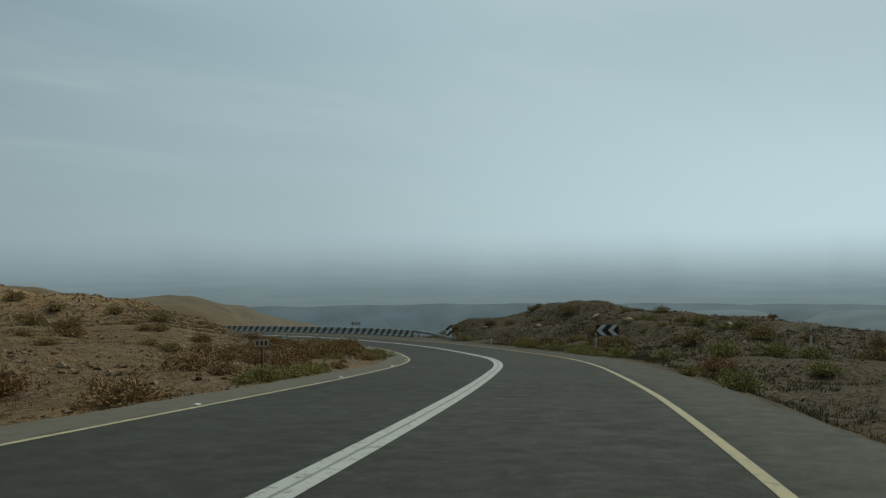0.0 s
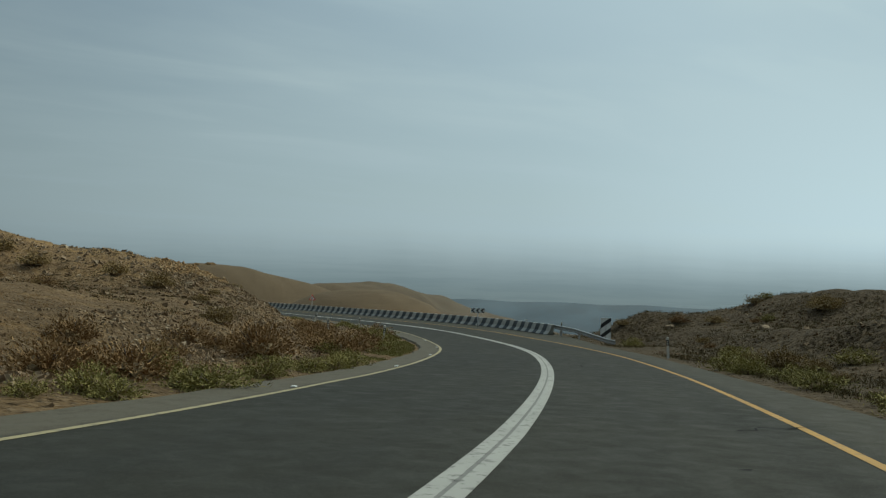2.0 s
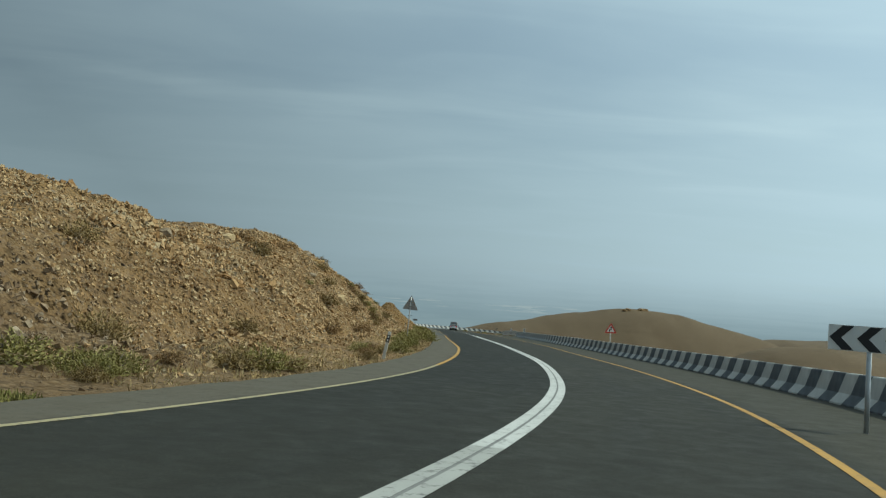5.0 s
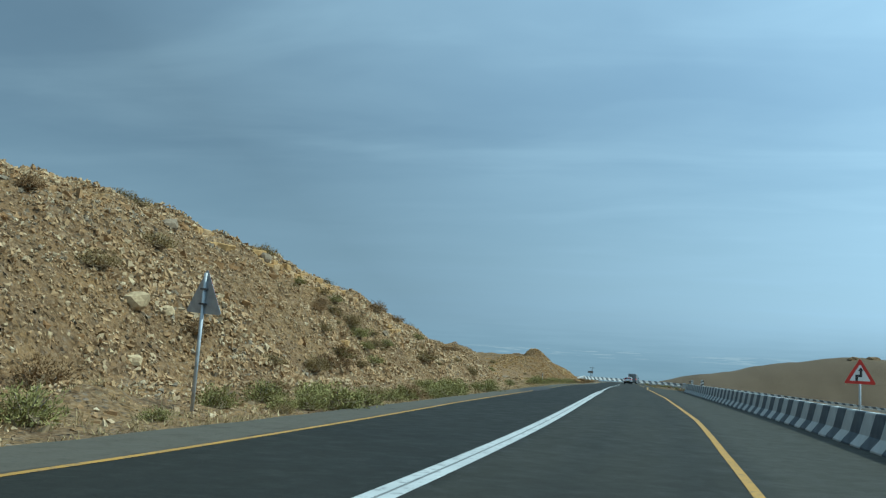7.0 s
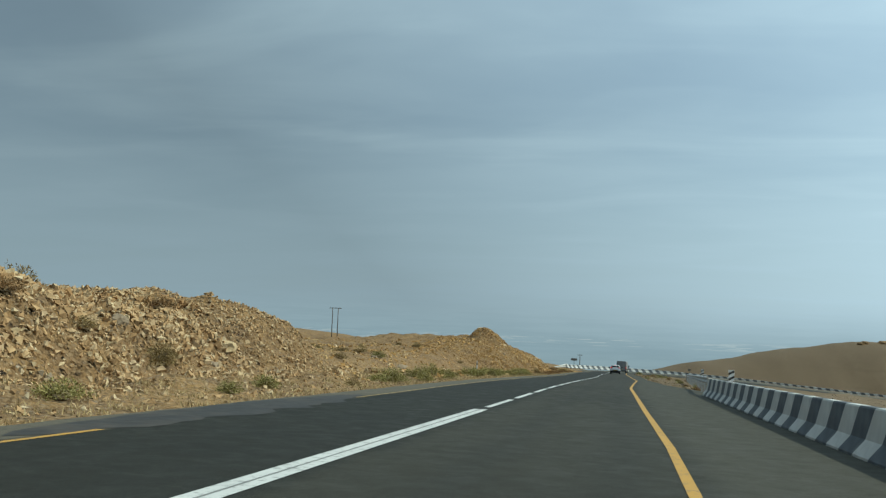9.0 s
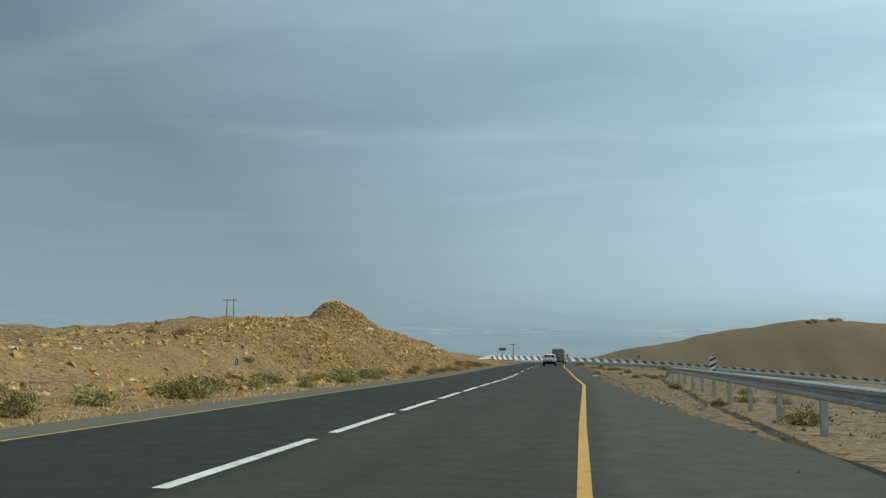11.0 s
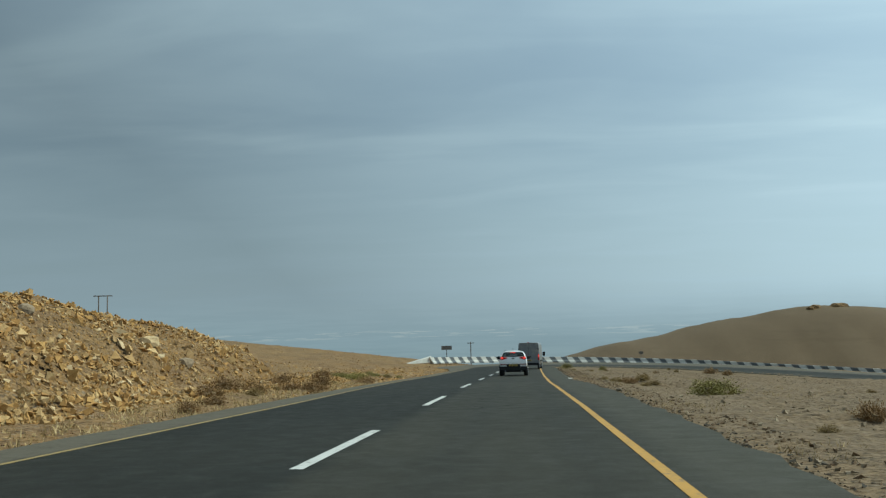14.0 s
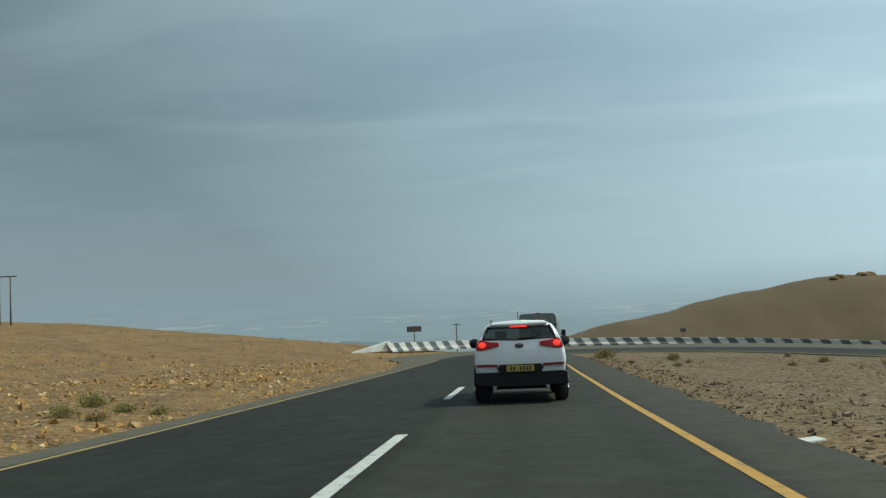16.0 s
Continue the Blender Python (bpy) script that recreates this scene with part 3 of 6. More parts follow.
def height(x, y):
    """The level of the bare ground at places x, y."""
    x, y = np.asarray(x, float), np.asarray(y, float)
    shape = x.shape
    x, y = x.ravel(), y.ravel()
    st, off = nearest(x, y)
    road = np.interp(st, ST, CZ)
    left = off < 0
    a = abs(off)
    tab = lambda t: np.interp(st, *zip(*t))
    # left: a cut slope up to a plateau
    foot, steep, top = tab(FOOT), tab(STEEP), tab(TOP)
    lumps = rough_ground(x, y, 9.0, 4, 0.55)
    rise = np.clip(a - foot - 1.2 * lumps, 0, None) * steep
    cap = np.clip(top - road - 0.15, 0.0, None)
    up = np.where(cap > 0.02, cap * (1 - np.exp(-(rise / np.maximum(cap, 0.05)) ** 2.2)) ** (1 / 2.2), 0)
    back = np.clip(a - 70, 0, None) * 0.05 + np.clip(a - 17, 0, 25) * 0.06 * ease(290, 300, st) * (1 - ease(330, 345, st))
    z_left = road + 0.1 + up - back + np.clip(a - foot, 0, 40) * 0.012 + lumps * np.clip((a - 7) * 0.05, 0, 0.45) * (0.4 + np.minimum(up, 1))
    # right: a low ridge by the first bend, then ground that falls away
    sheer = np.interp(st, (70, 92, 104, 114), (0.8, 0.72, 0.3, 0.15))
    toe = np.interp(st, (60, 78, 88, 100), (10.4, 12.8, 12.8, 10.4))
    face = sheer * ease(0, 3.2, a + 0.3 * lumps - toe) + (1 - sheer) * ease(13.0, 23, a) ** 1.5
    crest = np.where(a < 22.5, face, np.exp(-((a - 22.5) / 6.5) ** 2))
    ridge = ease(52, 88, st) * (1 - ease(112, 128, st)) * crest * np.interp(st, (80, 95, 108), (1.9, 2.1, 3.4))
    ridge = ridge + (1 - ease(108, 126, st)) * ease(8, 13, a) * 0.35
    plane = -0.9 - 0.05 * (x - 5) - 0.0485 * (y + 9)
    drop = np.clip(a - 28, 0, None) * 0.16
    behind = ease(112, 128, st) * (1 - ease(236, 262, st)) * ease(7.6, 12, a) * (1.2 + np.clip(a - 12, 0, 60) * 0.05)
    z_r1 = road - 0.1 + ridge - drop - behind - 0.03 * np.clip(a - 6, 0, 20) * ease(120, 140, st)
    z_r2 = plane
    w = ease(252, 285, st) * (1 - ease(418, 440, st))
    z_right = z_r1 * (1 - w) + z_r2 * w
    z_right = np.where(st > 440, np.where(a < 30, road - 0.02 * a, road - 0.6 - 0.05 * (a - 30)), z_right) + lumps * np.clip((a - 7) * 0.055, 0, 0.55)
    # beyond the hairpin the left hand is the outer bank, which falls away
    out = ease(404, 424, st) * ease(-70, -22, x)
    z_out = road - 0.1 - np.clip(a - 13, 0, None) * 0.16
    z_left = z_left * (1 - out) + z_out * out
    # a gently falling plateau left of the hairpin
    plate = -0.35 - 0.115 * np.clip(x + 55, 0, None) - 0.12 * np.clip(y - 98, 0, None) + 0.15 * lumps
    z_left = np.where(st > 352, np.maximum(z_left, plate - 6 * (1 - ease(352, 372, st))), z_left)
    z_right = z_right - np.clip(a - 32, 0, None) * 0.24 * (1 - ease(335, 365, st))
    z = np.where(left, z_left, z_right)
    # distance: down to the valley floor
    r = np.hypot(x - 10, y + 60)
    far = ease(220, 800, r)
    z = np.maximum(z, -80) * (1 - far) - 190 * far - 170 * ease(800, 2300, r)

    def hill(px, py, sx, sy, turn, level, power=2.0):
        c, s = math.cos(radians(turn)), math.sin(radians(turn))
        u, v = ((x - px) * c + (y - py) * s) / sx, (-(x - px) * s + (y - py) * c) / sy
        q = u * u + v * v
        return -60 + (level + 60) * np.exp(-q ** (power / 2)) - 160 * (1 - np.exp(-0.035 * q))

    # hills across the valley, standing out of it
    gully = 0.35 * rough_ground(x, y, 60, 3, 0.5) - 1.0 * np.abs(rough_ground(x + 300, y * 0.4, 42, 2, 0.5)) - 0.6 * np.abs(rough_ground(x - 200 + y * 0.2, y * 0.3, 19, 2, 0.5)) + 0.45
    crest_line = np.interp(x, (-90, -20, 26, 46, 61, 75, 99, 126, 137, 150, 165, 196, 240, 330), (-60, -27, -15.2, -10.8, -8.2, -5, -0.9, 2.8, 3.4, 3.0, 2.2, -5.5, -18, -60))
    q = ((y - 372 - 12 * np.sin(x / 47)) / 100) ** 2 + (np.clip(np.abs(x - 120) - 190, 0, None) / 90) ** 2
    long_hill = -60 + (crest_line + 60) * np.exp(-q) - 160 * (1 - np.exp(-0.035 * q))
    for h in (long_hill, hill(196, 215, 85, 75, 30, -8.5, 3.2), hill(500, -5, 120, 90, 20, -32, 2.4), hill(640, -120, 120, 90, 20, -40, 2.4),
              hill(-150, 190, 110, 110, 0, 0.6, 3.0), hill(330, 520, 160, 120, 0, -14, 2.2)):
        h = h + gully * (2.2 + 0.08 * np.clip(-h, 0, 40)) * ease(30, 120, a)
        k = np.clip(0.5 + 0.5 * (h - z) / 3.0, 0, 1)
        z = np.where(a > 16, z * (1 - k) + h * k + 3.0 * k * (1 - k) * 0.5, z)
    # the round top behind the first bend
    top1 = 14.2 - 6 * (((x + 32) / 26) ** 2 + ((y + 198) / 22) ** 2)
    top1 = np.maximum(top1, 16.8 - 6 * (((x + 46) / 26) ** 2 + ((y + 186) / 24) ** 2))
    z = np.where(left & (st < 205), np.maximum(z, np.minimum(top1, z + 5 * ease(14, 32, a))), z)
    # a dip by the hazard panel
    z = z - 0.45 * np.exp(-(((x + 1.2) / 4) ** 2 + ((y + 237.8) / 4) ** 2))
    # a rocky mound behind that panel
    z = z + 1.5 * np.exp(-(((x - 6.8) / 4.2) ** 2 + ((y + 233.8) / 4.0) ** 2))
    # a knob of left rock on the cut
    z = z + 1.6 * np.exp(-(((x + 16.0) / 1.8) ** 2 + ((y + 37.8) / 2.0) ** 2) ** 1.6) + 0.9 * np.exp(-(((x + 15.3) / 2.4) ** 2 + ((y + 33.6) / 2.6) ** 2))
    # small lumps of rubble
    bare = ease(0.6, 3.0, a - np.where(left, tab(EDGE_L), tab(EDGE_R)))
    steepish = np.where(left, np.clip(steep * 1.4, 0.28, 1), 0.3) * np.where(a < foot + 14, 1, 0.6)
    z = z + bare * steepish * (rough_ground(x, y, 2.6, 3, 0.6) * 0.38 + np.abs(rough_ground(x + 50, y, 1.1, 2, 0.6)) * 0.22)
    craggy = bare * np.where(left, ease(.4, .9, steep), 0)
    z = z + craggy * (0.5 * np.abs(rough_ground(x - 80, y + z * .7, 1.9, 3, 0.65)) - 0.08)
    outer = bare * np.where(left, 0, 1 - ease(112, 130, st)) * ease(-1.5, 1.5, a - toe)
    z = z + outer * (0.42 * rough_ground(x + 71, y + 13, 4.2, 3, 0.55) + 0.22 * np.abs(rough_ground(x - 15, y + 40, 1.8, 2, 0.6)))
    # hummocks on the flat ground inside the hairpin
    flat = bare * np.where(left, 0, ease(255, 290, st) * (1 - ease(405, 425, st)))
    z = z + flat * (0.20 * rough_ground(x + 9, y - 33, 3.4, 3, 0.6) - 0.16 * np.abs(rough_ground(x, y * .6, 1.6, 2, .6)))
    # bed of the road
    wl = np.where(left, tab(EDGE_L), tab(EDGE_R))
    bed = 1 - ease(0.0, 3.2, a - wl - 0.05)
    z = np.where(a < wl + 0.1, road - 0.10, z * (1 - bed) + (road - 0.10 + 0.05 * np.minimum(a - wl, 1)) * bed)
    return z.reshape(shape)


def axis_steps(lo, hi, step, reach):
    """Even steps from lo to hi, then ever wider ones out to reach on both hands."""
    mid = list(np.arange(lo, hi + 1e-6, step))
    for sign, start in ((-1, lo), (1, hi)):
        s, p, side = step, start, []
        while abs(p) < reach:
            s = min(s * 1.10, 5.0 if sign > 0 and abs(p - start) < 400 else max(7.0, abs(p - start) * 0.08))
            p += sign * s
            side.append(p)
        mid = side[::-1] + mid if sign < 0 else mid + side
    return np.array(mid)


def build_ground():
    xs, ys = axis_steps(-44, 16, 0.55, 4700), axis_steps(-290, 60, 0.55, 4700)
    X, Y = np.meshgrid(xs, ys)
    Z = height(X, Y)
    nx, ny = len(xs), len(ys)
    i = np.arange(nx * ny).reshape(ny, nx)
    f = np.stack([i[:-1, :-1], i[:-1, 1:], i[1:, 1:], i[1:, :-1]], -1).reshape(-1, 4)
    me = bpy.data.meshes.new("ground")
    me.vertices.add(nx * ny)
    me.vertices.foreach_set("co", np.stack([X, Y, Z], -1).ravel())
    me.loops.add(len(f) * 4)
    me.polygons.add(len(f))
    me.loops.foreach_set("vertex_index", f.ravel())
    me.polygons.foreach_set("loop_start", np.arange(len(f)) * 4)
    me.polygons.foreach_set("use_smooth", np.ones(len(f), bool))
    me.update(calc_edges=True)
    me.attributes.new("aside", "FLOAT", "POINT").data.foreach_set("value", nearest(X, Y)[1])
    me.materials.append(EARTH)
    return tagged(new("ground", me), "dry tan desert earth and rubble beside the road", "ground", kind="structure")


GROUND = build_ground()


def strip(name, s0, s1, lefts, rights, up, mat, step=1.0, skirt=0.0):
    """A ribbon along the road between two offsets (numbers or tables by station)."""
    s = np.append(np.arange(s0, s1, step), s1)
    f = lambda t: np.interp(s, *zip(*t)) if isinstance(t, list) else np.full(len(s), float(t))
    a, b = f(lefts), f(rights)
    n = 25 if np.max(b - a) > 3 else 2
    rows = []
    for k in range(n):
        o = a + (b - a) * k / (n - 1)
        rows.append(along(s, o, up))
    if skirt:
        lo, hi = along(s, a - 0.12, up - skirt), along(s, b + 0.12, up - skirt)
        rows = [lo] + rows + [hi]
    V = np.stack(rows, 1)
    m, n = V.shape[:2]
    i = np.arange(m * n).reshape(m, n)
    F = np.stack([i[:-1, :-1], i[:-1, 1:], i[1:, 1:], i[1:, :-1]], -1).reshape(-1, 4)
    ob = raw(name, V.reshape(-1, 3), F, mat)
    if n > 2:
        o = np.stack([a + (b - a) * min(max(k - 1, 0), n - 3) / (n - 3) for k in range(n)], 1)
        ob.data.attributes.new("across", "FLOAT", "POINT").data.foreach_set("value", o.ravel())
    return ob


ROAD = tagged(strip("road", -60, 600, [(s, -w) for s, w in EDGE_L], EDGE_R, 0.0, ASPHALT, 1.0, skirt=0.14),
              "worn grey asphalt two-lane road winding downhill", "road", kind="structure")

# ---- painted lines ----
def line(name, s0, s1, l, r, mat, label, up=0.006):
    ob = strip(name, s0, s1, l, r, up, mat, 1.0)
    ob.parent = ROAD
    return tagged(ob, label)


def beside(table, w):
    return [(s, o + w) for s, o in table]


R_LINE = [(-60, 3.75), (15, 3.82), (25, 3.83), (35, 3.83), (45, 3.7), (55, 3.65), (60, 3.7), (65, 3.77), (75, 3.91), (80, 3.98), (85, 3.98), (95, 3.94), (100, 3.83), (105, 3.75), (115, 3.69), (125, 3.68), (135, 3.68), (160, 3.62), (172, 3.74), (184, 3.96), (185, 3.96), (205, 4.02), (212, 4.04), (223, 3.88), (225, 3.86), (245, 3.64), (258, 3.89), (265, 4.06), (283, 4.49), (300, 4.27), (306, 4.19), (315, 4.09), (328, 3.92), (330, 3.88), (348, 3.55), (350, 3.56), (365, 3.55), (380, 3.6), (400, 3.72), (470, 3.52)]
L_LINE = [(-60, -4.06), (15, -4.06), (25, -4.04), (35, -4.01), (40, -3.97), (45, -4.0), (55, -4.09), (65, -4.12), (72, -4.2), (75, -4.16), (85, -4.22), (90, -4.26), (95, -4.3), (105, -4.34), (115, -4.13), (125, -3.91), (135, -3.72), (138, -3.65), (165, -3.6), (185, -4.03), (205, -3.98), (225, -3.99), (240, -4.04), (245, -4.06), (265, -4.08), (300, -4.07), (315, -4.11), (330, -4.15), (350, -4.57), (352, -4.6), (365, -4.56), (380, -4.52), (408, -4.52)]
C_LINE = [(15, -0.03), (25, -0.05), (35, -0.07), (45, -0.11), (55, -0.06), (65, 0.02), (75, 0.0), (85, 0.0), (95, -0.03), (105, -0.03), (115, -0.02), (125, -0.01), (135, -0.01), (185, -0.15), (205, -0.17), (225, -0.13), (245, -0.08), (265, -0.07), (280, 0.0), (292, 0.1), (303, 0.04), (315, -0.06), (330, -0.12), (350, -0.18), (365, -0.22), (380, -0.2)]
line("edge_line", -60, 58, beside(R_LINE, -0.07), beside(R_LINE, 0.07), PALE_LINE, "bleached pale yellow edge line")
line("edge_line", 58, 470, beside(R_LINE, -0.07), beside(R_LINE, 0.07), YELLOW_LINE, "faded yellow edge line")
line("edge_line", -60, 142, beside(L_LINE, -0.06), beside(L_LINE, 0.06), PALE_LINE, "bleached pale yellow edge line")
line("edge_line", 142, 209, beside(L_LINE, -0.065), beside(L_LINE, 0.065), YELLOW_LINE, "faded yellow edge line")
# the asphalt's tone follows the lanes, whose width varies
_s = np.append(np.arange(-60, 600, 1.0), 600)
_a, _b2 = -np.interp(_s, *zip(*EDGE_L)), np.interp(_s, *zip(*EDGE_R))
_o = np.stack([_a + (_b2 - _a) * min(max(k - 1, 0), 24) / 24 for k in range(27)], 1)
_o = np.where(_o < 0, _o * -4.2 / np.interp(_s, *zip(*L_LINE))[:, None], _o * 3.8 / np.interp(_s, *zip(*R_LINE))[:, None])
ROAD.data.attributes["across"].data.foreach_set("value", _o.ravel())
line("edge_line", 221, 408, beside(L_LINE, -0.055), beside(L_LINE, 0.055), FADED_LINE, "faded yellow edge line")
line("centre_line", -60, 124, beside(C_LINE, -0.18), beside(C_LINE, -0.02), WORN_WHITE, "worn greyish double centre line")
line("centre_line", 124, 219, beside(C_LINE, -0.18), beside(C_LINE, -0.02), WHITE_LINE, "white double centre line")
line("centre_line", -60, 124, beside(C_LINE, 0.02), beside(C_LINE, 0.18), WORN_WHITE, "worn greyish double centre line")
line("centre_line", 124, 219, beside(C_LINE, 0.02), beside(C_LINE, 0.18), WHITE_LINE, "white double centre line")
line("line_gap", -60, 219, beside(C_LINE, -0.02), beside(C_LINE, 0.02), GAP_PAINT, "scuffed strip between the two white lines", 0.004)
STATION0 = 346.9    # station less y on the straight
for k in range(14):
    y = -126.9 + 5.877 * k
    o = float(np.interp(y + STATION0, *zip(*C_LINE)))
    line("centre_dash", y + STATION0, y + STATION0 + 4.8, o - 0.085, o + 0.085, WHITE_LINE, "worn white centre dash")
for k in range(9):
    y = -43.6 + 12.65 * k
    o = float(np.interp(y + STATION0, *zip(*C_LINE)))
    line("centre_dash", y + STATION0, y + STATION0 + 5.2, o - 0.085, o + 0.085, WHITE_LINE, "worn white centre dash")
# glass studs along the bend's inner line
STUD = simple("white_stud", (0.75, 0.75, 0.72), 0.3, vary=0.05)
for k in range(11):
    bm = bmesh.new(); box(bm, -.05, .05, -.05, .05, 0, .022, .008)
    ob = part("road_stud", bm, STUD, ROAD, "small white road stud")
    s = 22 + 9.6 * k
    ob.matrix_world = pose(*along(s, np.interp(s, *zip(*L_LINE)) - .16, .004), 0, 0, -math.degrees(heading(s)))
# hairline cracks and dark patches on the right lane
CRACK = simple("tar_crack", (0.018, 0.018, 0.019), 0.95, vary=0.3)
CRACK.node_tree.nodes["Principled BSDF"].inputs["Specular IOR Level"].default_value = 0.05


def crack(s, off, length, turn):
    bm = bmesh.new()
    k = random.Random(int(s * 10 + off * 7))
    p = [Vector((0, 0, 0))]
    for i in range(9):
        p.append(p[-1] + Vector((k.uniform(-.12, .12), length / 9, 0)))
    a = [bm.verts.new(q + Vector((-k.uniform(.008, .03), 0, 0))) for q in p]
    b = [bm.verts.new(q + Vector((k.uniform(.008, .03), 0, 0))) for q in p]
    for i in range(9):
        bm.faces.new((a[i], b[i], b[i + 1], a[i + 1]))
    ob = part("crack", bm, CRACK, ROAD)
    q = along(s, off, 0.007)
    ob.matrix_world = pose(*q, math.degrees(-math.atan(0.048)), 0, -math.degrees(heading(s)) + turn)


for s, off, ln, tn in ((58, 2.6, 2.0, 30), (60, 2.2, 1.5, -60), (63.5, 2.4, 1.6, 70), (67, 2.8, 1.4, -40), (84, 1.2, 1.8, 20), (85.5, 1.6, 1.2, -70), (310, 3.1, 0.5, 85), (327, 1.4, 2.2, 15),
                       (328, 2.0, 1.6, -55), (329, 2.5, 2.0, 75), (331, 1.2, 1.8, -20), (332, 2.2, 1.4, 40), (343, 2.4, 1.6, 30), (233, 4.6, 1.3, 10), (229, 5.2, 1.7, -30)):
    crack(s, off, ln, tn)

# tar and dirt dragged across the left edge
bm = bmesh.new()
k = random.Random(5)
near_edge, far_edge = [], []
for i in range(28):
    s = 207.5 + i * 0.56
    w = math.sin(math.pi * i / 27) ** 0.5
    near_edge.append(bm.verts.new(along(s, -4.4 + 1.1 * w * k.uniform(.5, 1.0), 0.0055)))
    far_edge.append(bm.verts.new(along(s, -4.4 - 0.85 * w * k.uniform(.8, 1.0), 0.0055)))
for i in range(27):
    bm.faces.new((near_edge[i], near_edge[i + 1], far_edge[i + 1], far_edge[i]))
part("tar_patch", bm, simple("dull_tar", (0.020, 0.019, 0.018), 0.8, vary=0.35, scale=3, grime=(0.07, 0.055, 0.04), grime_amount=0.5), ROAD, "dark tar patch on the road's edge")

# ---- concrete barriers in black and white stripes ----
SLANT = -0.75


def barrier_piece(length, mat):
    """One painted stretch of a moulded barrier, its foot wide and its top narrow."""
    out = [(-0.30, -0.12), (0.30, -0.12), (0.30, 0.08), (0.15, 0.32), (0.10, 0.80), (0.08, 0.83), (-0.08, 0.83), (-0.10, 0.80), (-0.15, 0.32), (-0.30, 0.08)]
    bm = bmesh.new()
    prism(bm, out, -length / 2, length / 2)
    for v in bm.verts:          # the stripes are painted on a slant
        v.co.y += SLANT * (v.co.z - 0.35)
    me = bpy.data.meshes.new("stripe")
    bm.to_mesh(me)
    bm.free()
    me.materials.append(mat)
    return me


def barrier(name, label, spots, length):
    """spots: places with headings, one for each painted stretch."""
    top = thing(name, Matrix.Translation(spots[0][0]), label, "barrier")
    meshes = [barrier_piece(length, BAR_WHITE), barrier_piece(length, BAR_BLACK)]
    for k, (p, h, tilt) in enumerate(spots):
        ob = new("stripe", meshes[k % 2])
        ob.parent = top
        ob.matrix_world = pose(p[0], p[1], p[2], tilt, 0, -math.degrees(h))
    return top


def spots_along(s0, s1, step, off):
    r = []
    s = s0
    while s < s1:
        o = np.interp(s, *zip(*off)) if isinstance(off, list) else off
        h = heading(s)
        p = along(s, o, -0.04)
        slope = float(np.interp(s + 1, ST, CZ) - np.interp(s - 1, ST, CZ)) / 2
        r.append((tuple(p), h, math.degrees(math.atan(slope))))
        k = float(np.interp(s + 1, ST, HD) - np.interp(s - 1, ST, HD)) / 2
        s += step / max(0.3, 1 - k * o)
    return r


barrier("striped_barrier", "long concrete road barrier in black and white stripes", spots_along(119, 239.5, 0.9, [(119, 6.95), (128, 7.2), (239, 7.15)]), 0.905)
# the hairpin's outer barrier, round its own arc
spots = []
ARC = Vector((17.0, 74.0))
A0, A1, RAD = radians(24), radians(115), 34.3
for k in range(138):
    d = k * 1.05
    h = min(A1, A0 + d / RAD)
    over = max(0.0, d - RAD * (A1 - A0))
    p = ARC + RAD * Vector((-math.cos(h), math.sin(h))) + over * Vector((math.sin(h), math.cos(h)))
    spots.append(((p.x, p.y, -4.75 - 0.041 * d - 0.004 * max(0, d - 52)), h, -2.3))
barrier("striped_barrier", "curved concrete barrier in black and white stripes on the hairpin", spots, 1.055)

# the sloping concrete end of the hairpin barrier
bm = bmesh.new()
out = [(0, -0.1), (5.2, -0.1), (5.2, 0.84), (4.9, 0.84), (0, 0.06)]
prism(bm, out, -0.2, 0.2, axis="x")
bmesh.ops.bevel(bm, geom=bm.edges[:], offset=0.02, segments=1, affect="EDGES")
ob = part("barrier_ramp", bm, BAR_WHITE)
ob.matrix_world = pose(-17.6, 83.9, -4.6, 0, 0, -36)
tagged(ob, "sloping whitewashed concrete end of a road barrier", "barrier")


# ---- steel guard rails ----
def guard_rail(name, label, rail, posts):
    """rail: places of the beam's middle; posts: places of the posts with their tops and feet."""
    p = np.array(rail, float)
    top = thing(name, Matrix.Translation(p[0]), label, "guard rail")
    prof = [(0.00, -0.155), (0.05, -0.12), (0.05, -0.07), (-0.02, -0.03), (-0.02, 0.03), (0.05, 0.07), (0.05, 0.12), (0.00, 0.155)]
    bm = bmesh.new()
    rows = []
    for i in range(len(p)):
        d = p[min(i + 1, len(p) - 1)] - p[max(i - 1, 0)]
        d = d[:2] / np.hypot(*d[:2])
        n = np.array([-d[1], d[0], 0])       # towards the road, on the left
        rows.append([[bm.verts.new(p[i] + n * (a + t) + np.array([0, 0, b])) for a, b in prof] for t in (0.0, -0.012)])
    for r, q in zip(rows, rows[1:]):
        for layer in (0, 1):
            for j in range(len(prof) - 1):
                bm.faces.new((r[layer][j], q[layer][j], q[layer][j + 1], r[layer][j + 1]))
        for j in (0, len(prof) - 1):
            bm.faces.new((r[0][j], q[0][j], q[1][j], r[1][j]))
    bmesh.ops.recalc_face_normals(bm, faces=bm.faces[:])
    ob = part("beam", bm, STEEL, top)
    ob.matrix_parent_inverse = top.matrix_world.inverted()
    for (x, y, z), foot in posts:
        bm = bmesh.new()
        prism(bm, [(-.06, -.05), (.06, -.05), (.06, -.035), (-.045, -.035), (-.045, .035), (.06, .035), (.06, .05), (-.06, .05)], foot, z, axis="z")
        ob = part("post", bm, STEEL, top)
        ob.matrix_world = Matrix.Translation((x, y, 0))
    return top


